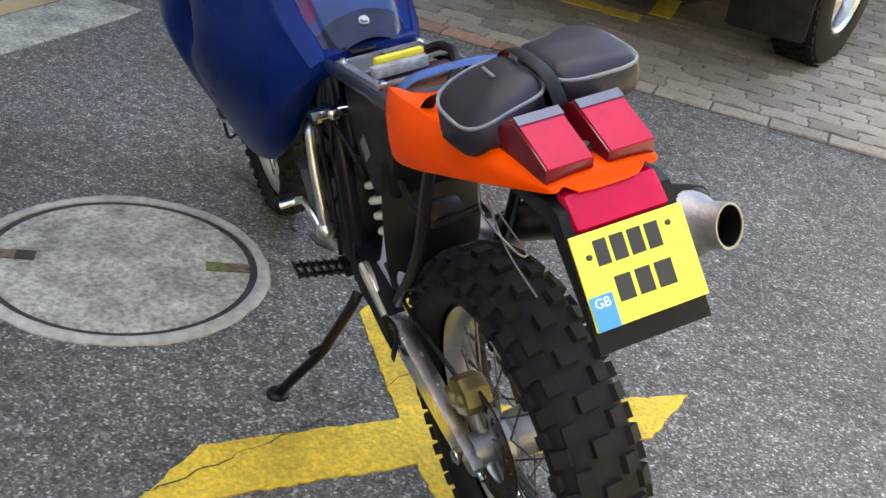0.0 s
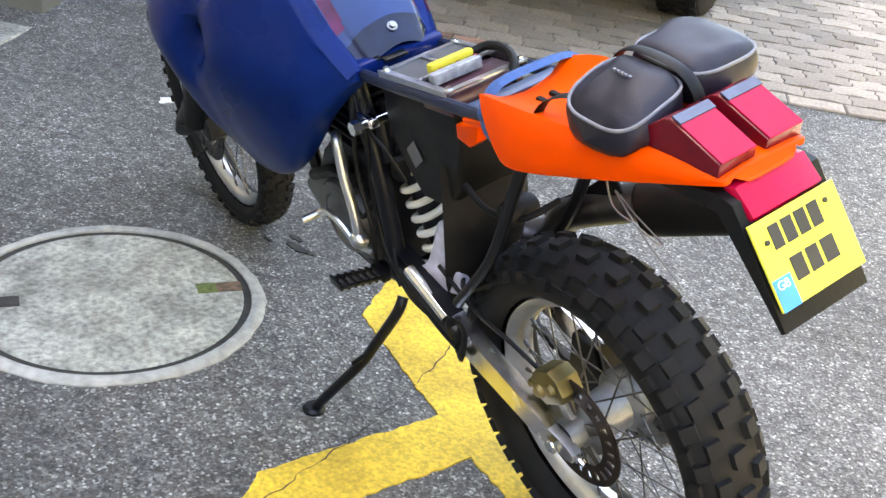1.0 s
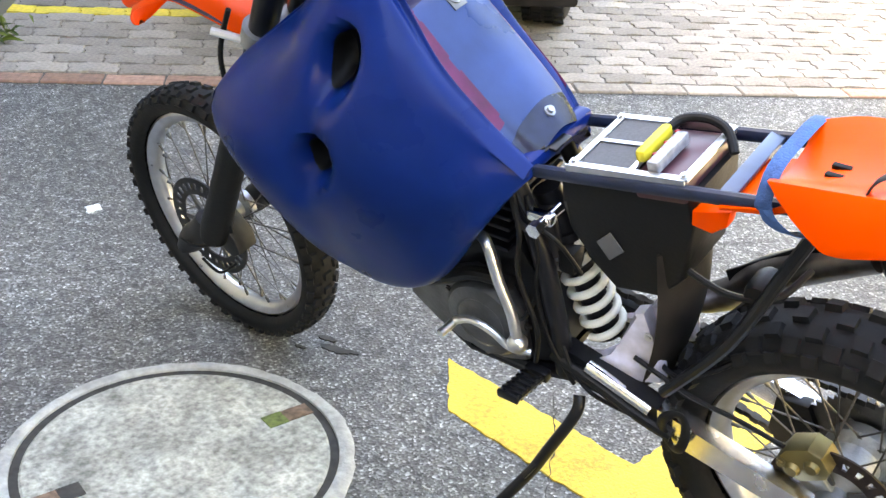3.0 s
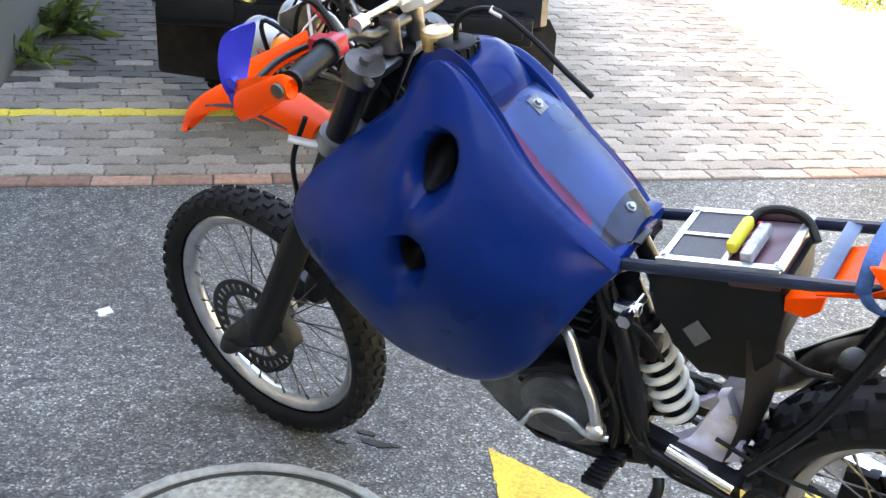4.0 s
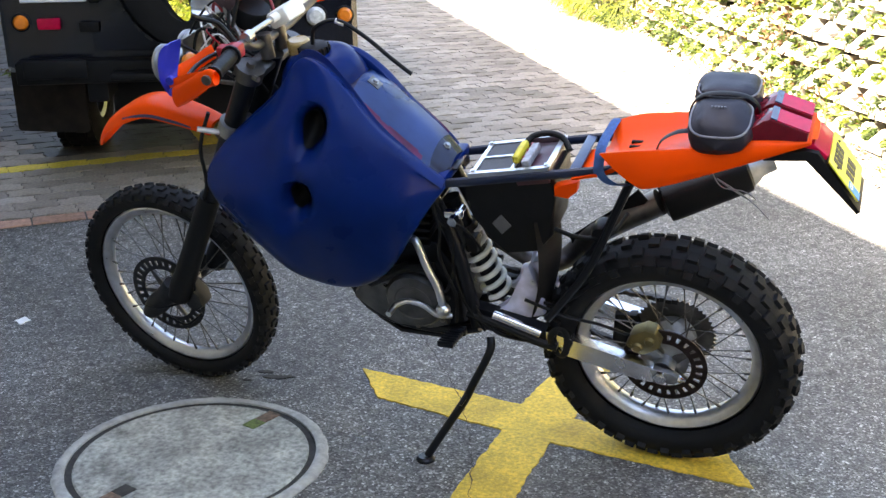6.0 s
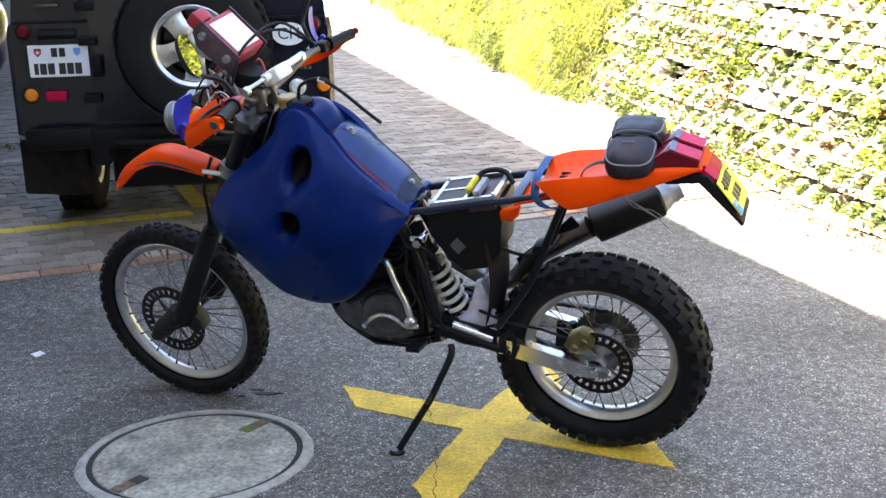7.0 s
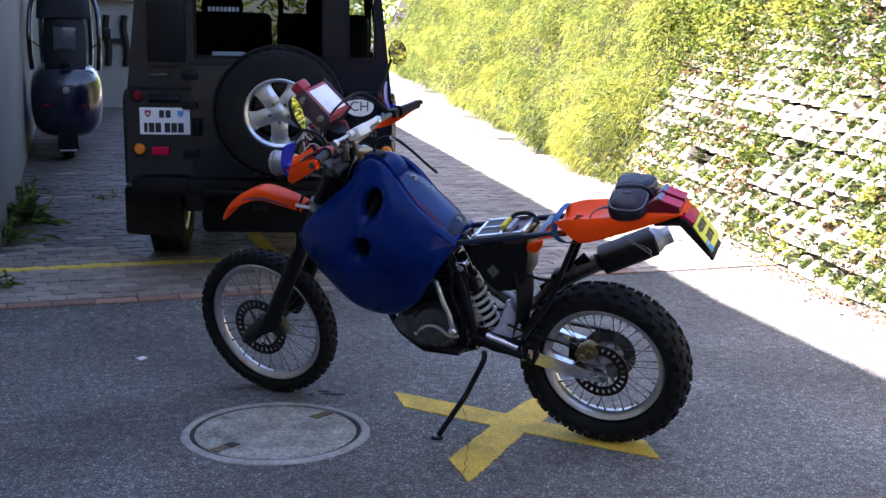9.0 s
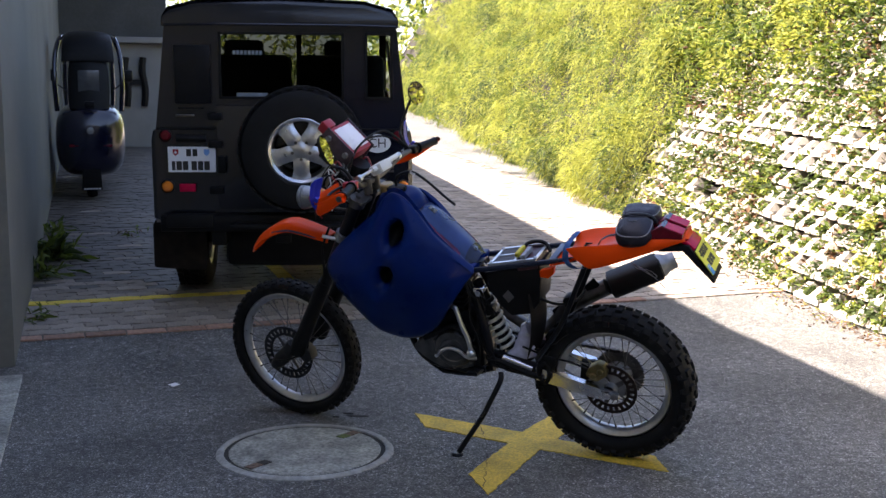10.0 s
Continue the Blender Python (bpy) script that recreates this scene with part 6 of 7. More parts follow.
    part("fluid_reservoir", b, mat("amber_reservoir", (0.50, 0.33, 0.11), 0.3, vary=0.2, scale=30, coat=0.3), bike, "amber plastic fluid reservoir")
    b = B()
    for y in (-.035, .035):
        rod(b, H @ Vector((1.012, y, 1.150)), H @ Vector((1.014, y, 1.215)), 0.018, seg=14)
    pieces("bar_riser", b, STEEL_DARK, bike)
    b = B()
    lathe(b, [(0.001, .03), (0.046, .03), (0.050, .022), (0.046, -.02), (0.030, -.03), (0.001, -.03)], 28, H @ Matrix.Translation((1.09, -.030, 1.235)) @ pose(0, 0, 0, 65, 0, 90))
    part("clock", b, BLACK_PLASTIC, bike)
    for s, z in ((1, 1.175), (-1, 1.175)):
        b = B()
        c = H @ Vector((1.165, s * .155, z))
        lathe(b, [(0.001, .024), (0.018, .020), (0.026, .006), (0.027, 0), (0.020, -.014), (0.001, -.016)], 20, Matrix.Translation(c) @ pose(0, 0, 0, 0, 0, 90))
        rod(b, c, c + Vector((-.03, -s * .06, -.03)), 0.007, seg=8)
        part("indicator", b, AMBER, bike, "amber indicator lamp")
    rm = H @ Matrix.Translation((1.115, -.045, 1.372)) @ Matrix.Rotation(radians(45), 4, 'Y')
    b = B()
    box(b, 0.030, 0, 0, 0.060, 0.150, 0.150, 0.006, m=rm)
    rb = part("map_holder", b, RED_PLASTIC, bike, "red roll-chart holder with a white paper")
    b = B()
    box(b, -0.0015, 0, 0, 0.003, 0.126, 0.118, 0.001, m=rm)
    part("paper", b, PAPER, rb, "blank white paper")
    b = B()
    for s in (1, -1):
        slab(b, [(-.004, -.082), (.075, -.082), (.080, .05), (.05, .085), (-.004, .082)], s * .076, s * .082, rm, bev=0.002)
    pieces("side_plate", b, mat("scratched_grey_plate", (0.10, 0.07, 0.085), 0.4, metal=0.5, vary=0.3, scale=30), rb)
    b = B()
    for z in (-.05, .05):
        rod(b, rm @ Vector((.03, .082, z)), rm @ Vector((.03, .096, z)), 0.012, seg=12)
        rod(b, rm @ Vector((.03, -.082, z)), rm @ Vector((.03, -.100, z)), 0.014, seg=12)
    pieces("chart_knob", b, ALU_CAST, rb)
    b = B()
    box(b, 0.020, 0.050, 0.098, 0.05, 0.065, 0.045, 0.010, m=rm)
    part("chart_motor", b, RED_PLASTIC, rb)
    b = B()
    for y in (-.03, .03):
        tube(b, [H @ Vector((1.07, y, 1.16)), H @ Vector((1.10, y, 1.22)), H @ Vector((1.12, y, 1.28)), rm @ Vector((.055, y, -.05))], 0.007, 8)
    pieces("holder_arm", b, ALU_CAST, rb)
    b = B()
    lm = H @ Matrix.Translation((1.295, 0.02, 1.130)) @ pose(0, 0, 0, 0, 0, -90) @ pose(0, 0, 0, -6, 0, 0)
    for dy in (-.054, .054):
        lathe(b, [(0.001, -.050), (0.026, -.046), (0.040, -.025), (0.048, 0.0), (0.050, .001), (0.050, .005), (0.047, .007), (0.047, .011), (0.052, .014), (0.053, .022), (0.049, .026), (0.045, .010)], 32, lm @ Matrix.Translation((dy, 0, 0)))
    hl = pieces("headlight", b, ALU_CAST, bike, "pair of bare chrome headlamp bowls")
    b = B()
    for dy in (-.054, .054):
        lathe(b, [(0.001, .020), (0.026, .018), (0.045, .008)], 32, lm @ Matrix.Translation((dy, 0, 0)))
    pieces("lamp_lens", b, CLEAR, hl)
    b = B()
    slab(b, [(-.10, -.03), (.10, -.03), (.07, .07), (-.07, .07)], -.075, -.069, lm, bev=0.002)
    tube(b, [H @ Vector((1.10, .06, 1.08)), H @ Vector((1.20, .06, 1.09)), lm @ Vector((-.05, -.05, 0))], 0.006, 8)
    tube(b, [H @ Vector((1.10, -.06, 1.08)), H @ Vector((1.20, -.06, 1.09)), lm @ Vector((.05, -.05, 0))], 0.006, 8)
    part("lamp_bracket", b, STEEL_DARK, hl)
    rnd = random.Random(17)
    cols = [BLACK_PLASTIC, BLACK_PLASTIC, RED_PLASTIC, WHITE_MARK, BLACK_PLASTIC, ALU_CAST]
    for k in range(34):
        b = B()
        y = rnd.uniform(-.13, .18)
        p = [(1.06 + rnd.uniform(-.03, .05), y, 1.16 + rnd.uniform(-.03, .05)), (1.14 + rnd.uniform(-.03, .05), y + rnd.uniform(-.05, .05), 1.20 + rnd.uniform(-.06, .08)),
             (1.20 + rnd.uniform(-.04, .05), y + rnd.uniform(-.06, .06), 1.14 + rnd.uniform(-.05, .06)), (1.24 + rnd.uniform(-.03, .04), y * .6, 1.08 + rnd.uniform(-.05, .03))]
        tube(b, [H @ Vector(v) for v in p], rnd.choice((.0022, .003, .0045)), 6)
        part("cable", b, cols[k % 6], bike)
    for s, pts in ((1, [(0.96, .23, 1.262), (1.06, .17, 1.30), (1.13, .05, 1.25), (1.10, .0, 1.12), (1.0, -.02, 1.0)]), (-1, [(0.95, -.25, 1.262), (1.05, -.20, 1.335), (1.10, -.04, 1.33), (1.10, .06, 1.22), (1.04, .03, 1.05)]),
                   (1, [(0.95, -.24, 1.27), (1.02, -.16, 1.37), (1.06, .0, 1.34), (1.08, .07, 1.24)])):
        b = B()
        tube(b, [H @ Vector(v) for v in pts], 0.0048, 8)
        part("control_cable", b, BLACK_PLASTIC, bike)
    # high front mudguard
    b = B()
    rings = []
    for x, z, w, dr in ((1.245, .930, .050, .016), (1.30, .950, .056, .020), (1.38, .972, .062, .024), (1.45, .982, .066, .026), (1.52, .965, .076, .030), (1.59, .925, .066, .024), (1.64, .880, .050, .016), (1.675, .838, .026, .008), (1.685, .824, .012, .004)):
        rings.append([(x, 0, z + .010), (x, w * .45, z + .009), (x, w * .78, z), (x, w, z - dr), (x, w - .005, z - dr - .001), (x, w * .72, z - .005), (x, 0, z + .004), (x, -w * .72, z - .005), (x, -w + .005, z - dr - .001), (x, -w, z - dr), (x, -w * .78, z), (x, -w * .45, z + .009)])
    rings = [[TURN_FRONT @ Vector(v) for v in r] for r in rings]
    loft(b, rings, 4, 3)
    mg = part("front_mudguard", b, ORANGE, bike, "orange plastic front mudguard")
    b = B()
    for s in (1, -1):
        rings = []
        for x, z, h in ((1.30, .934, .002), (1.36, .950, .0045), (1.44, .962, .0045), (1.52, .948, .002)):
            w = np.interp(x, [1.245, 1.38, 1.52, 1.59], [.050, .062, .072, .066]) * .93 + .003
            rings.append([TURN_FRONT @ Vector((x, s * w, z + h)), TURN_FRONT @ Vector((x, s * (w + .002), z)), TURN_FRONT @ Vector((x, s * w * 1.03, z - h)), TURN_FRONT @ Vector((x, s * (w - .004), z))])
        loft(b, rings, 4, 1)
    pieces("stripe", b, PURPLE, mg, "dark purple stripe")
    b = B()
    box(b, 0, 0, 0, .035, .07, .022, .006, m=TURN_FRONT @ Matrix.Translation((1.150, 0.075, .965)) @ pose(0, 0, 0, 0, 20, 20))
    rod(b, TURN_FRONT @ Vector((1.14, .12, .965)), TURN_FRONT @ Vector((1.19, .16, .99)), 0.008, seg=8)
    part("tank_stay", b, ALU, bike, "silver bracket under the lower clamp")


front_end()


# ---- luggage on the motorcycle ----
def tail_bag():
    r = root("tail_bag", BIKE @ Matrix.Translation((-0.004, 0.020, 0.004)), "black and grey nylon tool bag strapped on the orange tail", "bag")

    def lobe(y0, y1, bend, name, sc, zoff):
        rings = []
        n = 9
        for i in range(n):
            u = i / (n - 1)
            y = y0 + (y1 - y0) * u
            e = (1 - abs(2 * u - 1) ** 3.2) ** 0.45
            zc = 1.070 + zoff - bend * max(0, y) ** 2 * 2.0
            hx, hz = 0.070 * sc * e, 0.036 * sc * e
            ring = []
            for a in np.linspace(0, math.tau, 20, endpoint=False):
                c, s = math.cos(a), math.sin(a)
                ring.append((-0.128 + hx * math.copysign(abs(c) ** .6, c), y, zc + hz * math.copysign(abs(s) ** .7, s)))
            rings.append(ring)
        b = B()
        loft(b, rings, 3, 2)
        rnd = random.Random(7)
        for v in b.verts:
            q = noise.noise(v.co * 22) * 0.0045 + noise.noise(v.co * 9 + Vector((3, 1, 2))) * 0.006 + noise.noise(Vector((v.co.x * 60, v.co.y * 14, v.co.z * 60))) * 0.0022
            v.co += Vector((q, q * .4, q))
        o = part(name, b, BAG_CLOTH, r, "soft nylon bag compartment")
        b = B()
        # piping round the upper edge
        pts = []
        for a in np.linspace(0, math.tau, 40, endpoint=False):
            c, s = math.cos(a), math.sin(a)
            y = (y0 + y1) / 2 + (y1 - y0) / 2 * 0.86 * math.copysign(abs(s) ** .6, s)
            zc = 1.070 + zoff - bend * max(0, y) ** 2 * 2.0
            pts.append((-0.128 + 0.070 * sc * 0.93 * math.copysign(abs(c) ** .6, c), y, zc + 0.020 * sc))
        pts.append(pts[0])
        tube(b, pts, 0.0026, 8, n=2, caps=False)
        part("piping", b, PIPING, o, "grey piping")
        return o
    lobe(-0.140, 0.012, 0, "rear_compartment", 1.03, 0.006)
    lobe(-0.005, 0.130, 1.1, "front_compartment", 1.0, 0.0)
    b = B()
    tube(b, [(-0.055, .012, 1.015), (-0.053, .010, 1.070), (-0.085, .008, 1.106), (-0.165, .006, 1.108), (-0.202, .004, 1.080), (-0.205, .004, 1.03)], 0.01, 8, flat=(0.010, 0.0025, (0, 1, 0)))
    part("strap", b, BLACK_PLASTIC, r, "black webbing strap")
    b = B()
    tube(b, [(-0.06, .06, 1.04), (-0.03, .075, 1.040), (0.0, .088, 1.022), (0.012, .104, 0.985)], 0.01, 8, flat=(0.011, 0.002, (0, 1, 0)))
    part("loose_strap", b, BLACK_PLASTIC, r, "loose black strap end")
    b = B()
    for k in range(5):
        box(b, -0.108 - 0.007 * k, .060, 1.1022, 0.004, 0.004, 0.003)
    pieces("print", b, PIPING, r, "small grey print")


tail_bag()


def blue_strap():
    b = B()
    loop = [(0.112, .095, .925), (0.110, .102, .945), (0.108, .075, .984), (0.106, 0, .991), (0.104, -.075, .984), (0.104, -.102, .945), (0.105, -.095, .925), (0.095, -.03, .915), (0.10, .05, .915), (0.112, .095, .925)]
    tube(b, loop, 0.01, 8, flat=(0.012, 0.0025, (1, 0, 0)), caps=False)
    r = solo("tension_strap", b, STRAP_BLUE, "blue webbing strap round the seat rails and tail", "strap", BIKE @ Matrix.Translation((0.030, 0.012, 0.004)))
    b = B()
    tube(b, [(0.112, .098, .945), (0.098, .104, .920), (0.072, .098, .902), (0.045, .080, .896)], 0.01, 8, flat=(0.010, 0.0025, (1, 0, 0)))
    part("strap_end", b, STRAP_BLUE, r)


blue_strap()
# ---- parked off-road vehicle ----
D2 = Vector((-0.8877, -0.4604, 0))
N2 = Vector((0.4604, -0.8877, 0))
LRM = Matrix(((D2.x, N2.x, 0, 0), (D2.y, N2.y, 0, 0), (0, 0, 1, 0), (0, 0, 0, 1)))
LRM = Matrix.Translation((2.728, -1.858, 0.05)) @ LRM @ Matrix.Rotation(math.atan(RAMP), 4, 'X')
jeep = root("off_road_vehicle", LRM, "black boxy off-road vehicle with a spare wheel on its back door", "car")


def text_mesh(word, size):
    c = bpy.data.curves.new("letters", 'FONT')
    c.body, c.size, c.align_x, c.align_y, c.extrude = word, size, 'CENTER', 'CENTER', 0.0006
    o = new("letters", c)
    me = bpy.data.meshes.new_from_object(o.evaluated_get(bpy.context.evaluated_depsgraph_get()))
    bpy.data.objects.remove(o)
    me.materials.clear()
    return me


def alloy_wheel(name, parent, m, R, w, rimr, label):
    """A wheel lying along its y axis, outer face at -y."""
    b = B()
    lathe(b, [(0.04, -.04), (0.07, -.03), (0.07, .06), (0.04, .06)], 20)
    wh = part(name, b, STEEL_DARK, parent, label, m)
    b = B()
    prof = [(rimr, -w * .42), (rimr + .02, -w * .50), (R - .07, -w * .52), (R - .025, -w * .44), (R - .006, -w * .30), (R, 0), (R - .006, w * .30), (R - .025, w * .44), (R - .07, w * .52), (rimr + .02, w * .5), (rimr, w * .42)]
    lathe(b, prof, 64)
    for k in range(36):
        for y, dl in ((-w * .34, 0), (-w * .12, .5), (w * .12, 0), (w * .34, .5)):
            a = math.tau * (k + dl) / 36
            box(b, R - .001, y, 0, 0.012, w * .17, 0.042, m=Matrix.Rotation(a, 4, 'Y'))
    tagged(part("tyre", b, RUBBER, wh), kind="stuff")
    b = B()
    lathe(b, [(rimr + .012, -w * .46), (rimr + .004, -w * .47), (rimr - .012, -w * .40), (rimr - .020, -w * .1), (rimr - .020, w * .4), (rimr + .008, w * .45)], 64)
    part("rim", b, ALU, wh, "silver alloy rim")
    b = B()
    for k in range(5):
        sm = Matrix.Rotation(math.tau * k / 5 + math.pi / 2, 4, 'Y')
        rings = []
        for r, hw, y in ((0.05, .050, -.062), (0.09, .050, -.066), (0.13, .050, -.060), (0.165, .058, -.052), (0.19, .080, -.048), (rimr - .005, .118, -.046)):
            rings.append([sm @ Vector((r, y, -hw)), sm @ Vector((r, y - .010, -hw * .5)), sm @ Vector((r, y - .012, 0)), sm @ Vector((r, y - .010, hw * .5)), sm @ Vector((r, y, hw)), sm @ Vector((r, y + .022, hw)), sm @ Vector((r, y + .022, -hw))])
        loft(b, rings, 2, 1)
    lathe(b, [(0.001, -.078), (0.03, -.078), (0.036, -.074), (0.075, -.070), (0.085, -.06), (0.085, -.03)], 40)
    part("spokes", b, ALU, wh, "five-spoke silver alloy centre")
    b = B()
    for k in range(5):
        a = math.tau * (k + .5) / 5 + math.pi / 2
        p = Vector((.058 * math.cos(a), -.060, .058 * math.sin(a)))
        rod(b, p, p + Vector((0, -.018, 0)), 0.011, seg=6)
    pieces("wheel_nut", b, STEEL_DARK, wh)
    return wh


def jeep_build():
    W = 0.845
    # lower body
    b = B()
    rings = []
    for y in (0.0, 0.03, 1.2, 2.35, 2.45):
        k = 0.97 if y in (0.0, 2.45) else 1.0
        rings.append([(-W * k, y, .66), (-W * k, y, .95), (-W * k, y, 1.17), (-W * k * .985, y, 1.235), (-W * .93, y, 1.245), (W * .93, y, 1.245), (W * k * .985, y, 1.235), (W * k, y, 1.17), (W * k, y, .95), (W * k, y, .66), (W * .9, y, .64), (-W * .9, y, .64)])
    loft(b, rings, 1, 1)
    body = part("lower_body", b, CAR_BLACK, jeep)
    b = B()
    box(b, 0, 3.0, .98, 1.45, 1.25, .55, .06)
    for s in (1, -1):
        box(b, s * .74, 3.1, .90, .24, 1.0, .42, .06)
    part("bonnet", b, CAR_BLACK, jeep)
    # hard top: rear wall with three openings, sides with windows, roof
    def zx(z):
        return np.interp(z, [1.24, 1.90], [.812, .735])
    b = B()
    xs = [-.80, -.70, -.52, -.40, .40, .535, .715, .80]
    zs = [1.24, 1.44, 1.865, 1.94]
    holes = {(3, 1), (5, 1)}
    for i in range(7):
        for j in range(3):
            if (i, j) in holes:
                continue
            x0, x1 = xs[i], xs[i + 1]
            y = 0.02 + (zs[j] + zs[j + 1]) * .5 * .02 - .03
            q = [(x0, zs[j]), (x1, zs[j]), (x1, zs[j + 1]), (x0, zs[j + 1])]
            q = [(x * zx(z) / .80 if abs(x) == .80 else x, z) for x, z in q]
            slab(b, q, y, y + .035)
    bmesh.ops.remove_doubles(b, verts=b.verts[:], dist=0.0005)
    part("rear_wall", b, CAR_BLACK, jeep, smooth=False)
    for x0, x1, nm in ((-.40, .40, "door_window"), (.535, .715, "quarter_window")):
        b = B()
        fr = .016
        for q in (((x0, 1.44), (x1, 1.44), (x1, 1.44 + fr), (x0, 1.44 + fr)), ((x0, 1.865 - fr), (x1, 1.865 - fr), (x1, 1.865), (x0, 1.865)), ((x0, 1.44), (x0 + fr, 1.44), (x0 + fr, 1.865), (x0, 1.865)), ((x1 - fr, 1.44), (x1, 1.44), (x1, 1.865), (x1 - fr, 1.865))):
            slab(b, q, .008, .03)
        wf = part(nm, b, BLACK_PLASTIC, jeep)
        b = B()
        slab(b, [(x0, 1.44), (x1, 1.44), (x1, 1.865), (x0, 1.865)], .022, .026)
        g = part("pane", b, GLASS if x0 > 0.5 else GLASS_BACK, wf)
        g.visible_shadow = False
    for s in (1, -1):
        b = B()
        for y0, y1, z0, z1 in ((0.03, .35, 1.24, 1.94), (1.05, 1.25, 1.24, 1.94), (2.05, 2.2, 1.24, 1.94), (.35, 1.05, 1.24, 1.42), (.35, 1.05, 1.76, 1.94), (1.25, 2.05, 1.24, 1.34), (1.25, 2.05, 1.80, 1.94)):
            v = [b.verts.new((s * (zx(z) - o), y, z)) for o in (0, .03) for y, z in ((y0, z0), (y1, z0), (y1, z1), (y0, z1))]
            for f in ((0, 1, 2, 3), (7, 6, 5, 4), (0, 4, 5, 1), (1, 5, 6, 2), (2, 6, 7, 3), (3, 7, 4, 0)):
                b.faces.new([v[k] for k in f])
        part("side_wall", b, CAR_BLACK, jeep, smooth=False)
        b = B()
        for y0, y1, z0, z1 in ((.35, 1.05, 1.42, 1.76), (1.25, 2.05, 1.34, 1.80)):
            v = [b.verts.new((s * (zx(z) - .014), y, z)) for y, z in ((y0, z0), (y1, z0), (y1, z1), (y0, z1))]
            b.faces.new(v)
        g = part("side_window", b, GLASS, jeep)
        g.visible_shadow = False
    b = B()
    rings = []
    for y, dz in ((0.0, -.05), (.02, -.01), (.10, .0), (1.2, .015), (2.2, .0), (2.28, -.04)):
        rings.append([(-.750, y, 1.895), (-.748, y, 1.955), (-.71, y, 2.020 + dz), (-.53, y, 2.068 + dz), (0, y, 2.085 + dz), (.53, y, 2.068 + dz), (.71, y, 2.020 + dz), (.748, y, 1.955), (.750, y, 1.895), (.67, y, 1.905), (-.67, y, 1.905)])
    loft(b, rings, 2, 1)
    part("roof", b, CAR_BLACK, jeep)
    b = B()
    tube(b, [(-.735, -.004, 1.905), (-.40, -.008, 1.912), (.40, -.008, 1.912), (.735, -.004, 1.905)], 0.008, 8)
    part("gutter", b, CAR_BLACK, jeep)
    # back door skin, hinges, handle
    b = B()
    slab(b, [(-.42, .73), (.42, .73), (.42, 1.40), (-.42, 1.40)], -.018, .004, bev=0.006)
    door = part("back_door", b, CAR_BLACK, jeep)
    b = B()
    for z in (.85, 1.15, 1.33):
        box(b, -.43, -.026, z, .09, .022, .045, .004)
    pieces("hinge", b, CAR_MATT, door)
    b = B()
    box(b, -.39, -.035, 1.02, .05, .03, .11, .006)
    part("door_handle", b, CAR_MATT, door)
    b = B()
    box(b, -.62, -.006, 1.335, .12, .012, .014, .003)
    part("vent_bar", b, STEEL_DARK, jeep)
    b = B()
    slab(b, [(-.66, 1.375), (-.50, 1.375), (-.50, 1.385), (-.66, 1.385)], -.006, .004)
    slab(b, [(-.80, 1.243), (-.43, 1.243), (-.43, 1.252), (-.80, 1.252)], -.012, .004)
    slab(b, [(.43, 1.243), (.80, 1.243), (.80, 1.252), (.43, 1.252)], -.012, .004)
    pieces("trim_strip", b, CAR_MATT, jeep)
    # closed panel where the other quarter window would be
    b = B()
    slab(b, [(-.68, 1.41), (-.45, 1.41), (-.45, 1.78), (-.68, 1.78)], -.010, .012, bev=0.008)
    part("blind_panel", b, BLACK_PAINT, jeep)
    alloy_wheel("spare_wheel", jeep, pose(0.13, -.16, 1.135), .395, .225, .198, "spare wheel with black tyre and silver alloy rim")
    # lamps
    def lamp(x, z, r, mt, nm, lb):
        b = B()
        lathe(b, [(0.001, -.030), (r * .7, -.027), (r, -.012), (r * 1.02, 0)], 24, Matrix.Translation((x, -.006, z)))
        l = part(nm, b, mt, jeep, lb)
        b = B()
        lathe(b, [(r * 1.22, .004), (r * 1.22, -.008), (r * 1.0, -.012)], 24, Matrix.Translation((x, -.004, z)))
        part("lamp_base", b, BLACK_PLASTIC, l)
    lamp(-.745, .875, .036, AMBER, "indicator", "round amber indicator lens")
    lamp(.785, .875, .036, AMBER, "indicator", "round amber indicator lens")
    lamp(-.748, 1.205, .034, RED_DARK, "tail_lamp", "round red tail lamp")
    lamp(.748, 1.205, .034, RED_DARK, "tail_lamp", "round red tail lamp")
    lamp(.645, .872, .046, mat("white_lens", (0.62, 0.63, 0.62), 0.25, vary=0.2, scale=60, coat=0.4), "reversing_lamp", "round clear reversing lamp")
    b = B()
    box(b, -.615, -.018, .868, .105, .034, .052, .006)
    part("fog_lamp", b, RED_LENS, jeep, "rectangular red fog lamp")
    # number plate: bars and two small shields
    b = B()
    box(b, -.583, -.020, 1.052, .305, .006, .166, .004)
    np_ = part("number_plate", b, WHITE_PLATE, jeep, "white number plate with black bars and two shields", smooth=False)
    b = B()
    x = -.583 - .128
    for w in (.022, .034, .034, -.020, .034, .034, .034):
        if w < 0:
            x += .014
            continue
        box(b, x + w / 2, -.0238, 1.012, w, .002, .058)
        x += w + .007
    for k in range(2):
        box(b, -.602 + k * .040, -.0238, 1.096, .030, .002, .046)
    pieces("plate_bar", b, PLATE_BLACK, np_, smooth=False)
    for x, mt in ((-.685, RED_PLASTIC), (-.487, mat("light_blue_shield", (0.15, 0.35, 0.7), 0.4))):
        b = B()
        slab(b, [(x - .018, 1.118), (x - .018, 1.092), (x, 1.074), (x + .018, 1.092), (x + .018, 1.118)], -.0250, -.0228)
        part("shield", b, mt, np_, smooth=False)
    b = B()
    box(b, -.685, -.0256, 1.098, .020, .001, .006)
    box(b, -.685, -.0256, 1.098, .006, .001, .020)
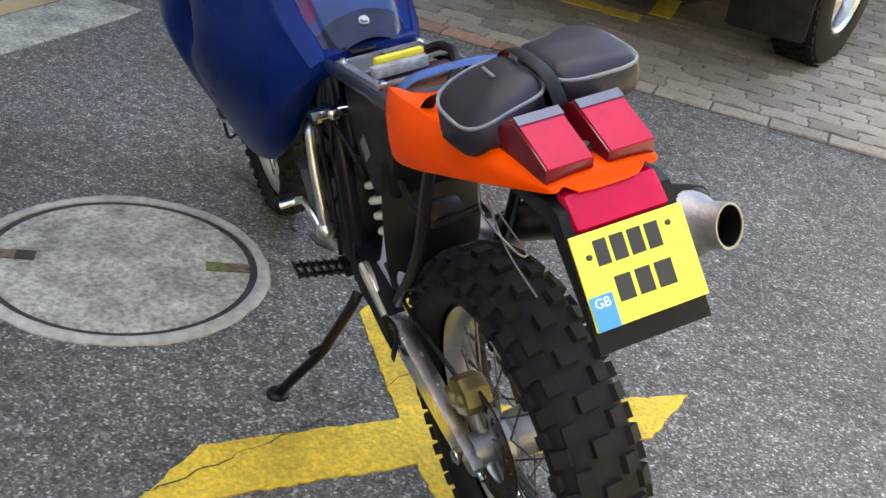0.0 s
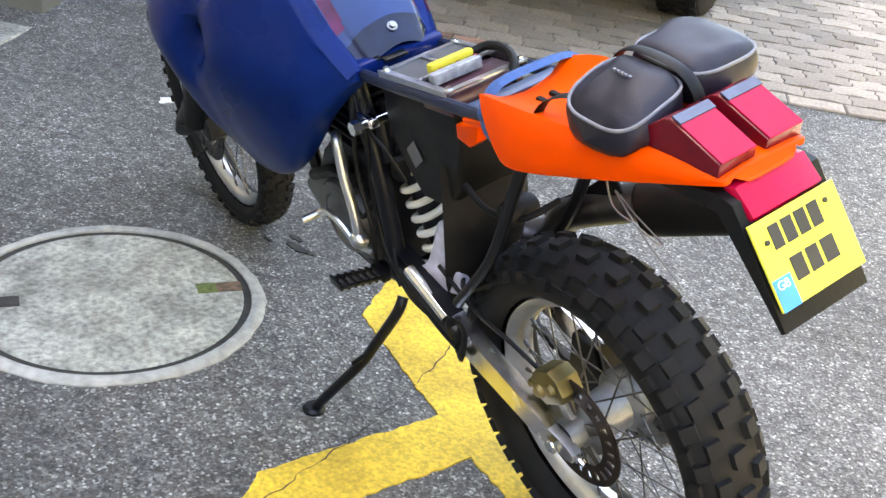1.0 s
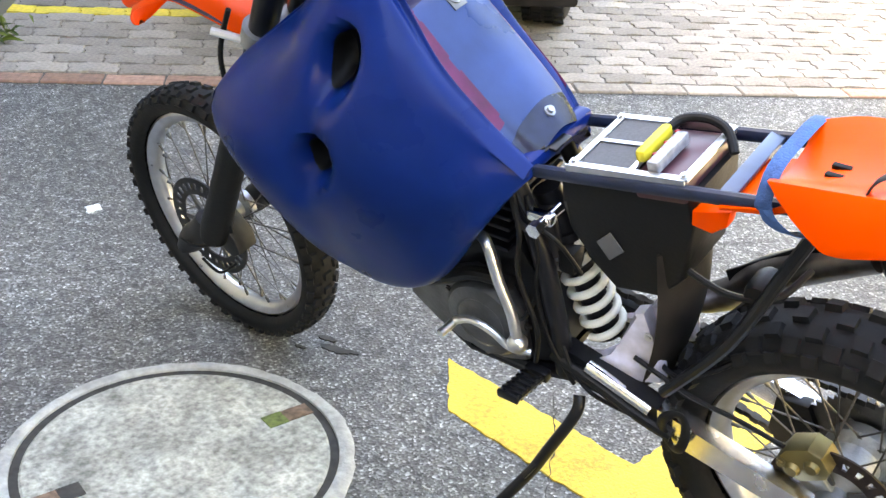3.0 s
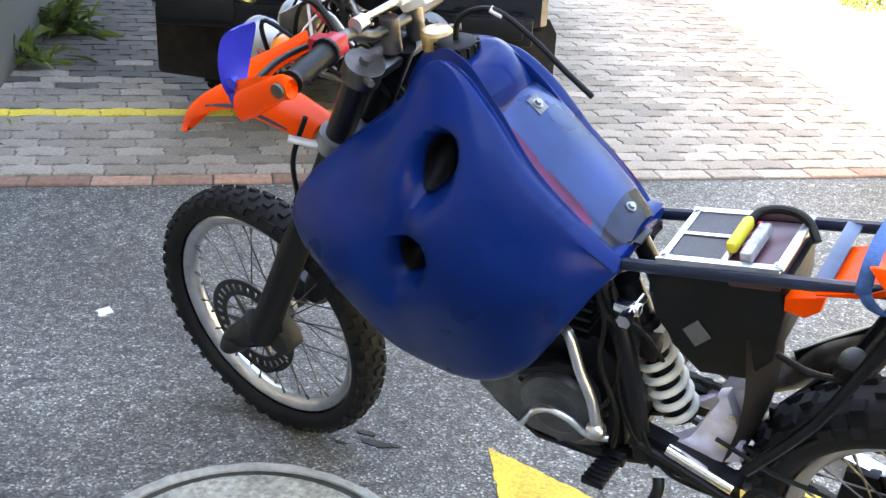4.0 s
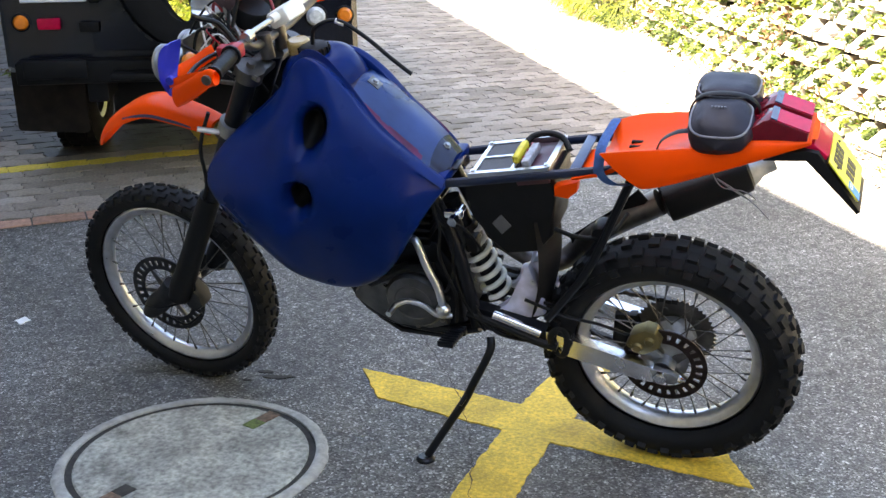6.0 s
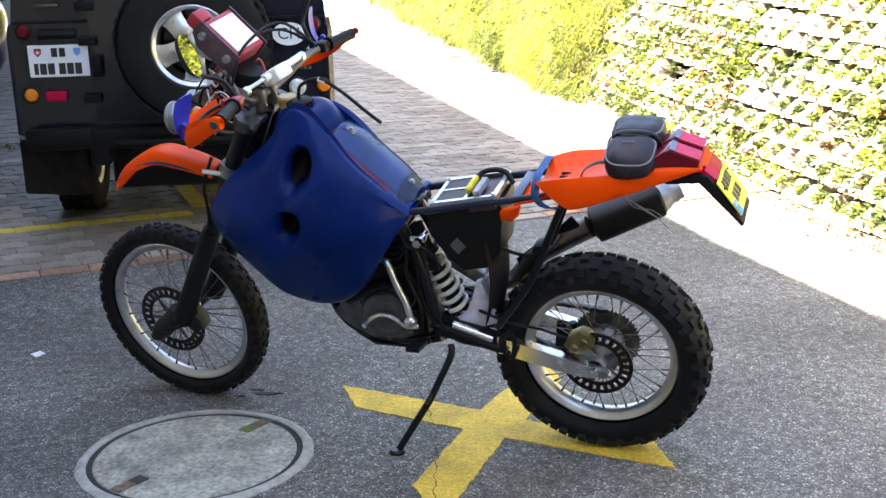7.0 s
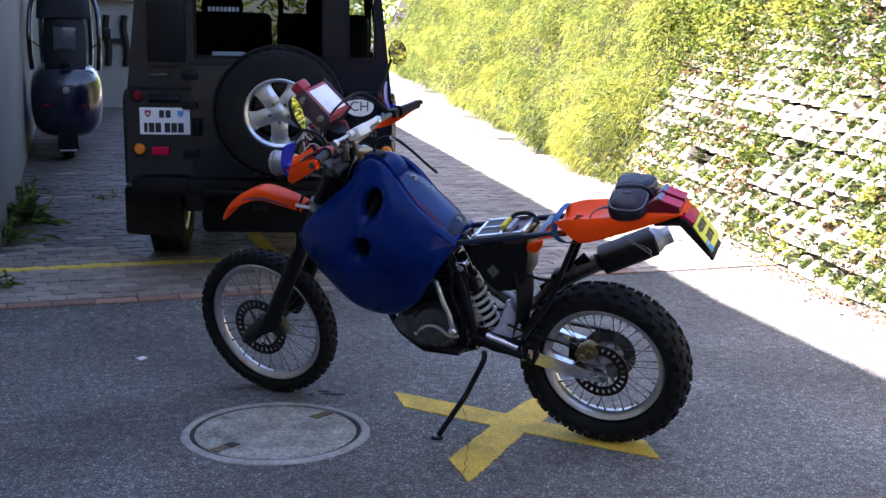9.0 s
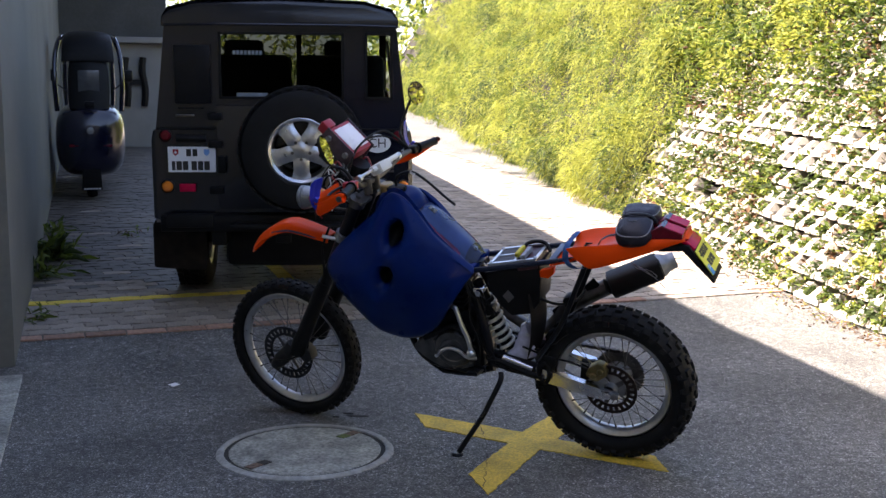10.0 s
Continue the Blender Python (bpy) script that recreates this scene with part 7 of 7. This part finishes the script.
    part("shield_mark", b, WHITE_PLATE, np_, smooth=False)
    b = B()
    rings = []
    for xx in (-.68, -.65, -.583, -.52, -.49):
        k = 1 - (abs(xx + .583) / .11) ** 2 * .5
        rings.append([(xx, -.005, 1.165), (xx, -.040 * k, 1.172), (xx, -.048 * k, 1.190), (xx, -.030 * k, 1.205 * 1), (xx, -.005, 1.21)])
    loft(b, rings, 2, 2)
    part("plate_lamp", b, CAR_MATT, jeep)
    # country oval
    b = B()
    out = [(.614 + .088 * math.cos(a), 1.157 + .060 * math.sin(a)) for a in np.linspace(0, math.tau, 40, endpoint=False)]
    slab(b, out, -.022, -.006)
    ov = part("country_oval", b, WHITE_PLATE, jeep, "white oval country sticker", smooth=False)
    me = text_mesh("CH", .085)
    me.materials.append(PLATE_BLACK)
    o = new("letters", me)
    o.parent = ov
    o.matrix_basis = Matrix.Translation((.614, -.0228, 1.157)) @ pose(0, 0, 0, 90, 0, 0)
    b = B()
    for z, w in ((1.000, .13), (.975, .13)):
        for k in range(6):
            box(b, .60 + k * .023, -.007, z, .016, .002, .016)
    pieces("badge_bar", b, STEEL_DARK, jeep)
    b = B()
    for k in range(8):
        box(b, -.30 + k * .024, .018, 1.735, .017, .002, .026)
    box(b, -.19, .018, 1.455, .20, .002, .05)
    pieces("window_sticker", b, mat("grey_sticker", (0.20, 0.24, 0.28), 0.4, vary=0.2), jeep)
    # rear crossmember, step, chassis, flaps, wheels
    b = B()
    box(b, 0, -.02, .640, 1.58, .10, .11, .012)
    box(b, .02, -.12, .635, .70, .12, .03, .008)
    for s in (1, -1):
        box(b, s * .60, -.075, .66, .30, .03, .09, .01)
    part("rear_bumper", b, CAR_MATT, jeep)
    b = B()
    rod(b, (-.06, -.10, .60), (.06, -.10, .60), .03, seg=14)
    box(b, 0, -.06, .56, .10, .06, .10, .01)
    part("tow_hitch", b, CAR_MATT, jeep)
    b = B()
    for s in (1, -1):
        box(b, s * .42, 1.6, .57, .10, 3.3, .16, .01)
    box(b, 0, .80, .42, 1.3, .12, .12, .03)
    box(b, 0, 1.4, .72, 1.5, 2.6, .05)
    part("chassis", b, CAR_MATT, jeep)
    # unseen tank boxes and axle, added to keep light off the ground below
    b = B()
    box(b, 0, .52, .46, .82, .62, .34, .05)
    box(b, 0, 1.75, .50, 1.12, 1.5, .32, .05)
    part("fuel_tank", b, CAR_MATT, jeep)
    b = B()
    rod(b, (-.62, .98, .385), (.62, .98, .385), .055, seg=16)
    lathe(b, [(0.001, -.16), (.09, -.12), (.14, 0), (.09, .12), (0.001, .16)], 20, pose(.15, .98, .385, 90, 0, 0))
    part("rear_axle", b, CAR_MATT, jeep)
    b = B()
    box(b, 0, 3.55, .58, 1.5, .14, .20, .03)
    part("front_bumper", b, CAR_MATT, jeep)
    for s in (1, -1):
        b = B()
        slab(b, [(s * .54, .64), (s * .86, .64), (s * .895, .58), (s * .895, .300), (s * .885, .285), (s * .56, .262), (s * .54, .275)], .235, .247, bev=0.002)
        part("mud_flap", b, DUSTY_RUBBER, jeep, "large black rubber mud flap")
        b = B()
        box(b, s * .80, .03, .655, .06, .04, .04, .004)
        part("body_corner", b, ALU_CAST if s < 0 else CAR_MATT, jeep)
        for y in (.98, 3.3):
            alloy_wheel("road_wheel", jeep, Matrix.Translation((s * .715, y, .385)) @ Matrix.Rotation(radians(90 * s), 4, 'Z'), .39, .235, .215, "road wheel with black tyre")
    # inside: seats, wheel; outside mirrors
    b = B()
    for s in (1, -1):
        box(b, s * .36, 1.45, 1.36, .68, .16, .66, .05, m=Matrix())
        box(b, s * .38, 1.47, 1.73, .30, .10, .14, .04)
    pieces("seat", b, BLACK_PLASTIC, jeep)
    b = B()
    box(b, 0, 2.25, 1.30, 1.5, .25, .20, .05)
    part("dashboard", b, BLACK_PLASTIC, jeep)
    b = B()
    for s in (1, -1):
        box(b, s * .70, 2.24, 1.60, .06, .06, .66, .01)
    box(b, 0, 2.24, 1.60, .04, .04, .60)
    pieces("windscreen_pillar", b, CAR_BLACK, jeep)
    for s in (-1,):
        b = B()
        tube(b, [(s * .78, 2.2, 1.40), (s * .92, 2.2, 1.45), (s * .99, 2.18, 1.52)], 0.012, 8)
        box(b, s * .985, 2.17, 1.62, .13, .05, .20, .02)
        part("door_mirror", b, BLACK_PLASTIC, jeep)


jeep_build()


# ---- roofed scooter further up the drive ----
def scooter():
    p = at(8.35, -2.10)
    m = Matrix.Translation(p) @ Matrix(((DP.x, NP.x, 0, 0), (DP.y, NP.y, 0, 0), (0, 0, 1, 0), (0, 0, 0, 1))) @ Matrix.Rotation(math.atan(RAMP), 4, 'X')
    r = root("roofed_scooter", m, "dark blue roofed motor scooter parked by the house wall", "scooter")
    b = B()
    rings = []
    for y, w, z0, z1 in ((-.02, .16, .42, .80), (.02, .25, .34, .92), (.10, .32, .28, .99), (.30, .36, .24, 1.02), (.60, .36, .22, 1.00), (.90, .30, .22, .70), (1.3, .28, .22, .55), (1.7, .26, .25, .60)):
        zm = (z0 + z1) / 2
        h = (z1 - z0) / 2
        rings.append([(w * math.copysign(abs(math.cos(a)) ** .6, math.cos(a)), y, zm + h * math.copysign(abs(math.sin(a)) ** .7, math.sin(a))) for a in np.linspace(0, math.tau, 16, endpoint=False)])
    loft(b, rings, 3, 2)
    part("body", b, NAVY_PAINT, r)
    b = B()
    lathe(b, [(0.001, -.012), (.032, -.010), (.036, 0)], 24, Matrix.Translation((0, -.03, .76)))
    part("badge", b, ALU, r, "round silver badge")
    b = B()
    for s in (1, -1):
        box(b, s * .17, -.005, .60, .10, .03, .03, .008)
    pieces("tail_lamp", b, RED_DARK, r)
    b = B()
    box(b, 0, .0, 1.035, .10, .05, .07, .01)
    part("latch", b, BLACK_PLASTIC, r)
    # seat back, roof frame
    b = B()
    rings = []
    for z, w, y, t in ((.98, .20, .16, .06), (1.15, .21, .20, .06), (1.40, .20, .26, .06), (1.55, .16, .30, .05)):
        rings.append([(-w, y, z), (-w * .8, y - t, z), (w * .8, y - t, z), (w, y, z), (w * .8, y + t, z), (-w * .8, y + t, z)])
    loft(b, rings, 3, 2)
    part("backrest", b, BLACK_PLASTIC, r)
    b = B()
    box(b, 0, .145, 1.22, .22, .01, .34, .004)
    part("rear_pane", b, mat("grey_screen", (0.05, 0.055, 0.06), 0.2, vary=0.2, scale=12, coat=0.4), r)
    for s in (1, -1):
        b = B()
        tube(b, [(s * .33, .25, .95), (s * .345, .22, 1.25), (s * .33, .32, 1.55), (s * .28, .60, 1.72), (s * .25, 1.10, 1.66), (s * .27, 1.55, 1.15), (s * .25, 1.72, .75)], 0.026, 10)
        part("roof_rail", b, NAVY_PAINT, r)
    b = B()
    rings = []
    for y, z, w in ((.20, 1.50, .27), (.28, 1.66, .26), (.45, 1.75, .25), (.75, 1.77, .24), (1.10, 1.70, .24)):
        rings.append([(-w, y, z - .03), (-w * .7, y, z + .01), (0, y, z + .02), (w * .7, y, z + .01), (w, y, z - .03), (0, y, z - .015)])
    loft(b, rings, 3, 2)
    part("roof", b, BLACK_PLASTIC, r)
    b = B()
    v = [b.verts.new(q) for q in ((-.24, 1.15, 1.66), (.24, 1.15, 1.66), (.26, 1.58, 1.05), (-.26, 1.58, 1.05))]
    b.faces.new(v)
    g = part("windscreen", b, GLASS, r)
    g.visible_shadow = False
    b = B()
    slab(b, [(-.09, .42), (.09, .42), (.105, .12), (-.105, .12)], .02, .035, bev=.003)
    part("rear_mudguard", b, BLACK_PLASTIC, r)
    b = B()
    for k in range(6):
        box(b, -.075 + k * .03, .012, .135, .022, .004, .014)
    pieces("plate_bar", b, WHITE_MARK, r)
    for y in (.32, 1.78):
        b = B()
        lathe(b, [(.16, -.05), (.20, -.062), (.245, -.05), (.262, 0), (.245, .05), (.20, .062), (.16, .05)], 40, Matrix.Translation((0, y, .262)) @ pose(0, 0, 0, 0, 0, 90))
        lathe(b, [(.001, -.03), (.16, -.04), (.16, .04), (.001, .03)], 30, Matrix.Translation((0, y, .262)) @ pose(0, 0, 0, 0, 0, 90))
        part("wheel", b, RUBBER, r)
    for s in (1, -1):
        b = B()
        tube(b, [(s * .26, 1.45, 1.10), (s * .36, 1.40, 1.18), (s * .44, 1.36, 1.24)], .009, 6)
        box(b, s * .44, 1.36, 1.28, .11, .04, .14, .02)
        part("mirror", b, BLACK_PLASTIC, r)


scooter()


# trees beyond the drive
def far_trees():
    rnd = random.Random(77)
    C = [at(rnd.uniform(26, 40), rnd.uniform(0.2, 14), rnd.uniform(0.3, 6), False) for _ in range(130)]
    def place(r):
        c = r.choice(C)
        return c + Vector((r.gauss(0, .6), r.gauss(0, .6), r.gauss(0, .6))), Vector((0, 0, .3)), 1.0
    leaves("far_hedge", "sunlit hedge far up the drive", "hedge", 9000, place, 0.35, [(LEAF, 4), (LEAF_YELLOW, 4), (LEAF_DARK, 2)], 61)


far_trees()
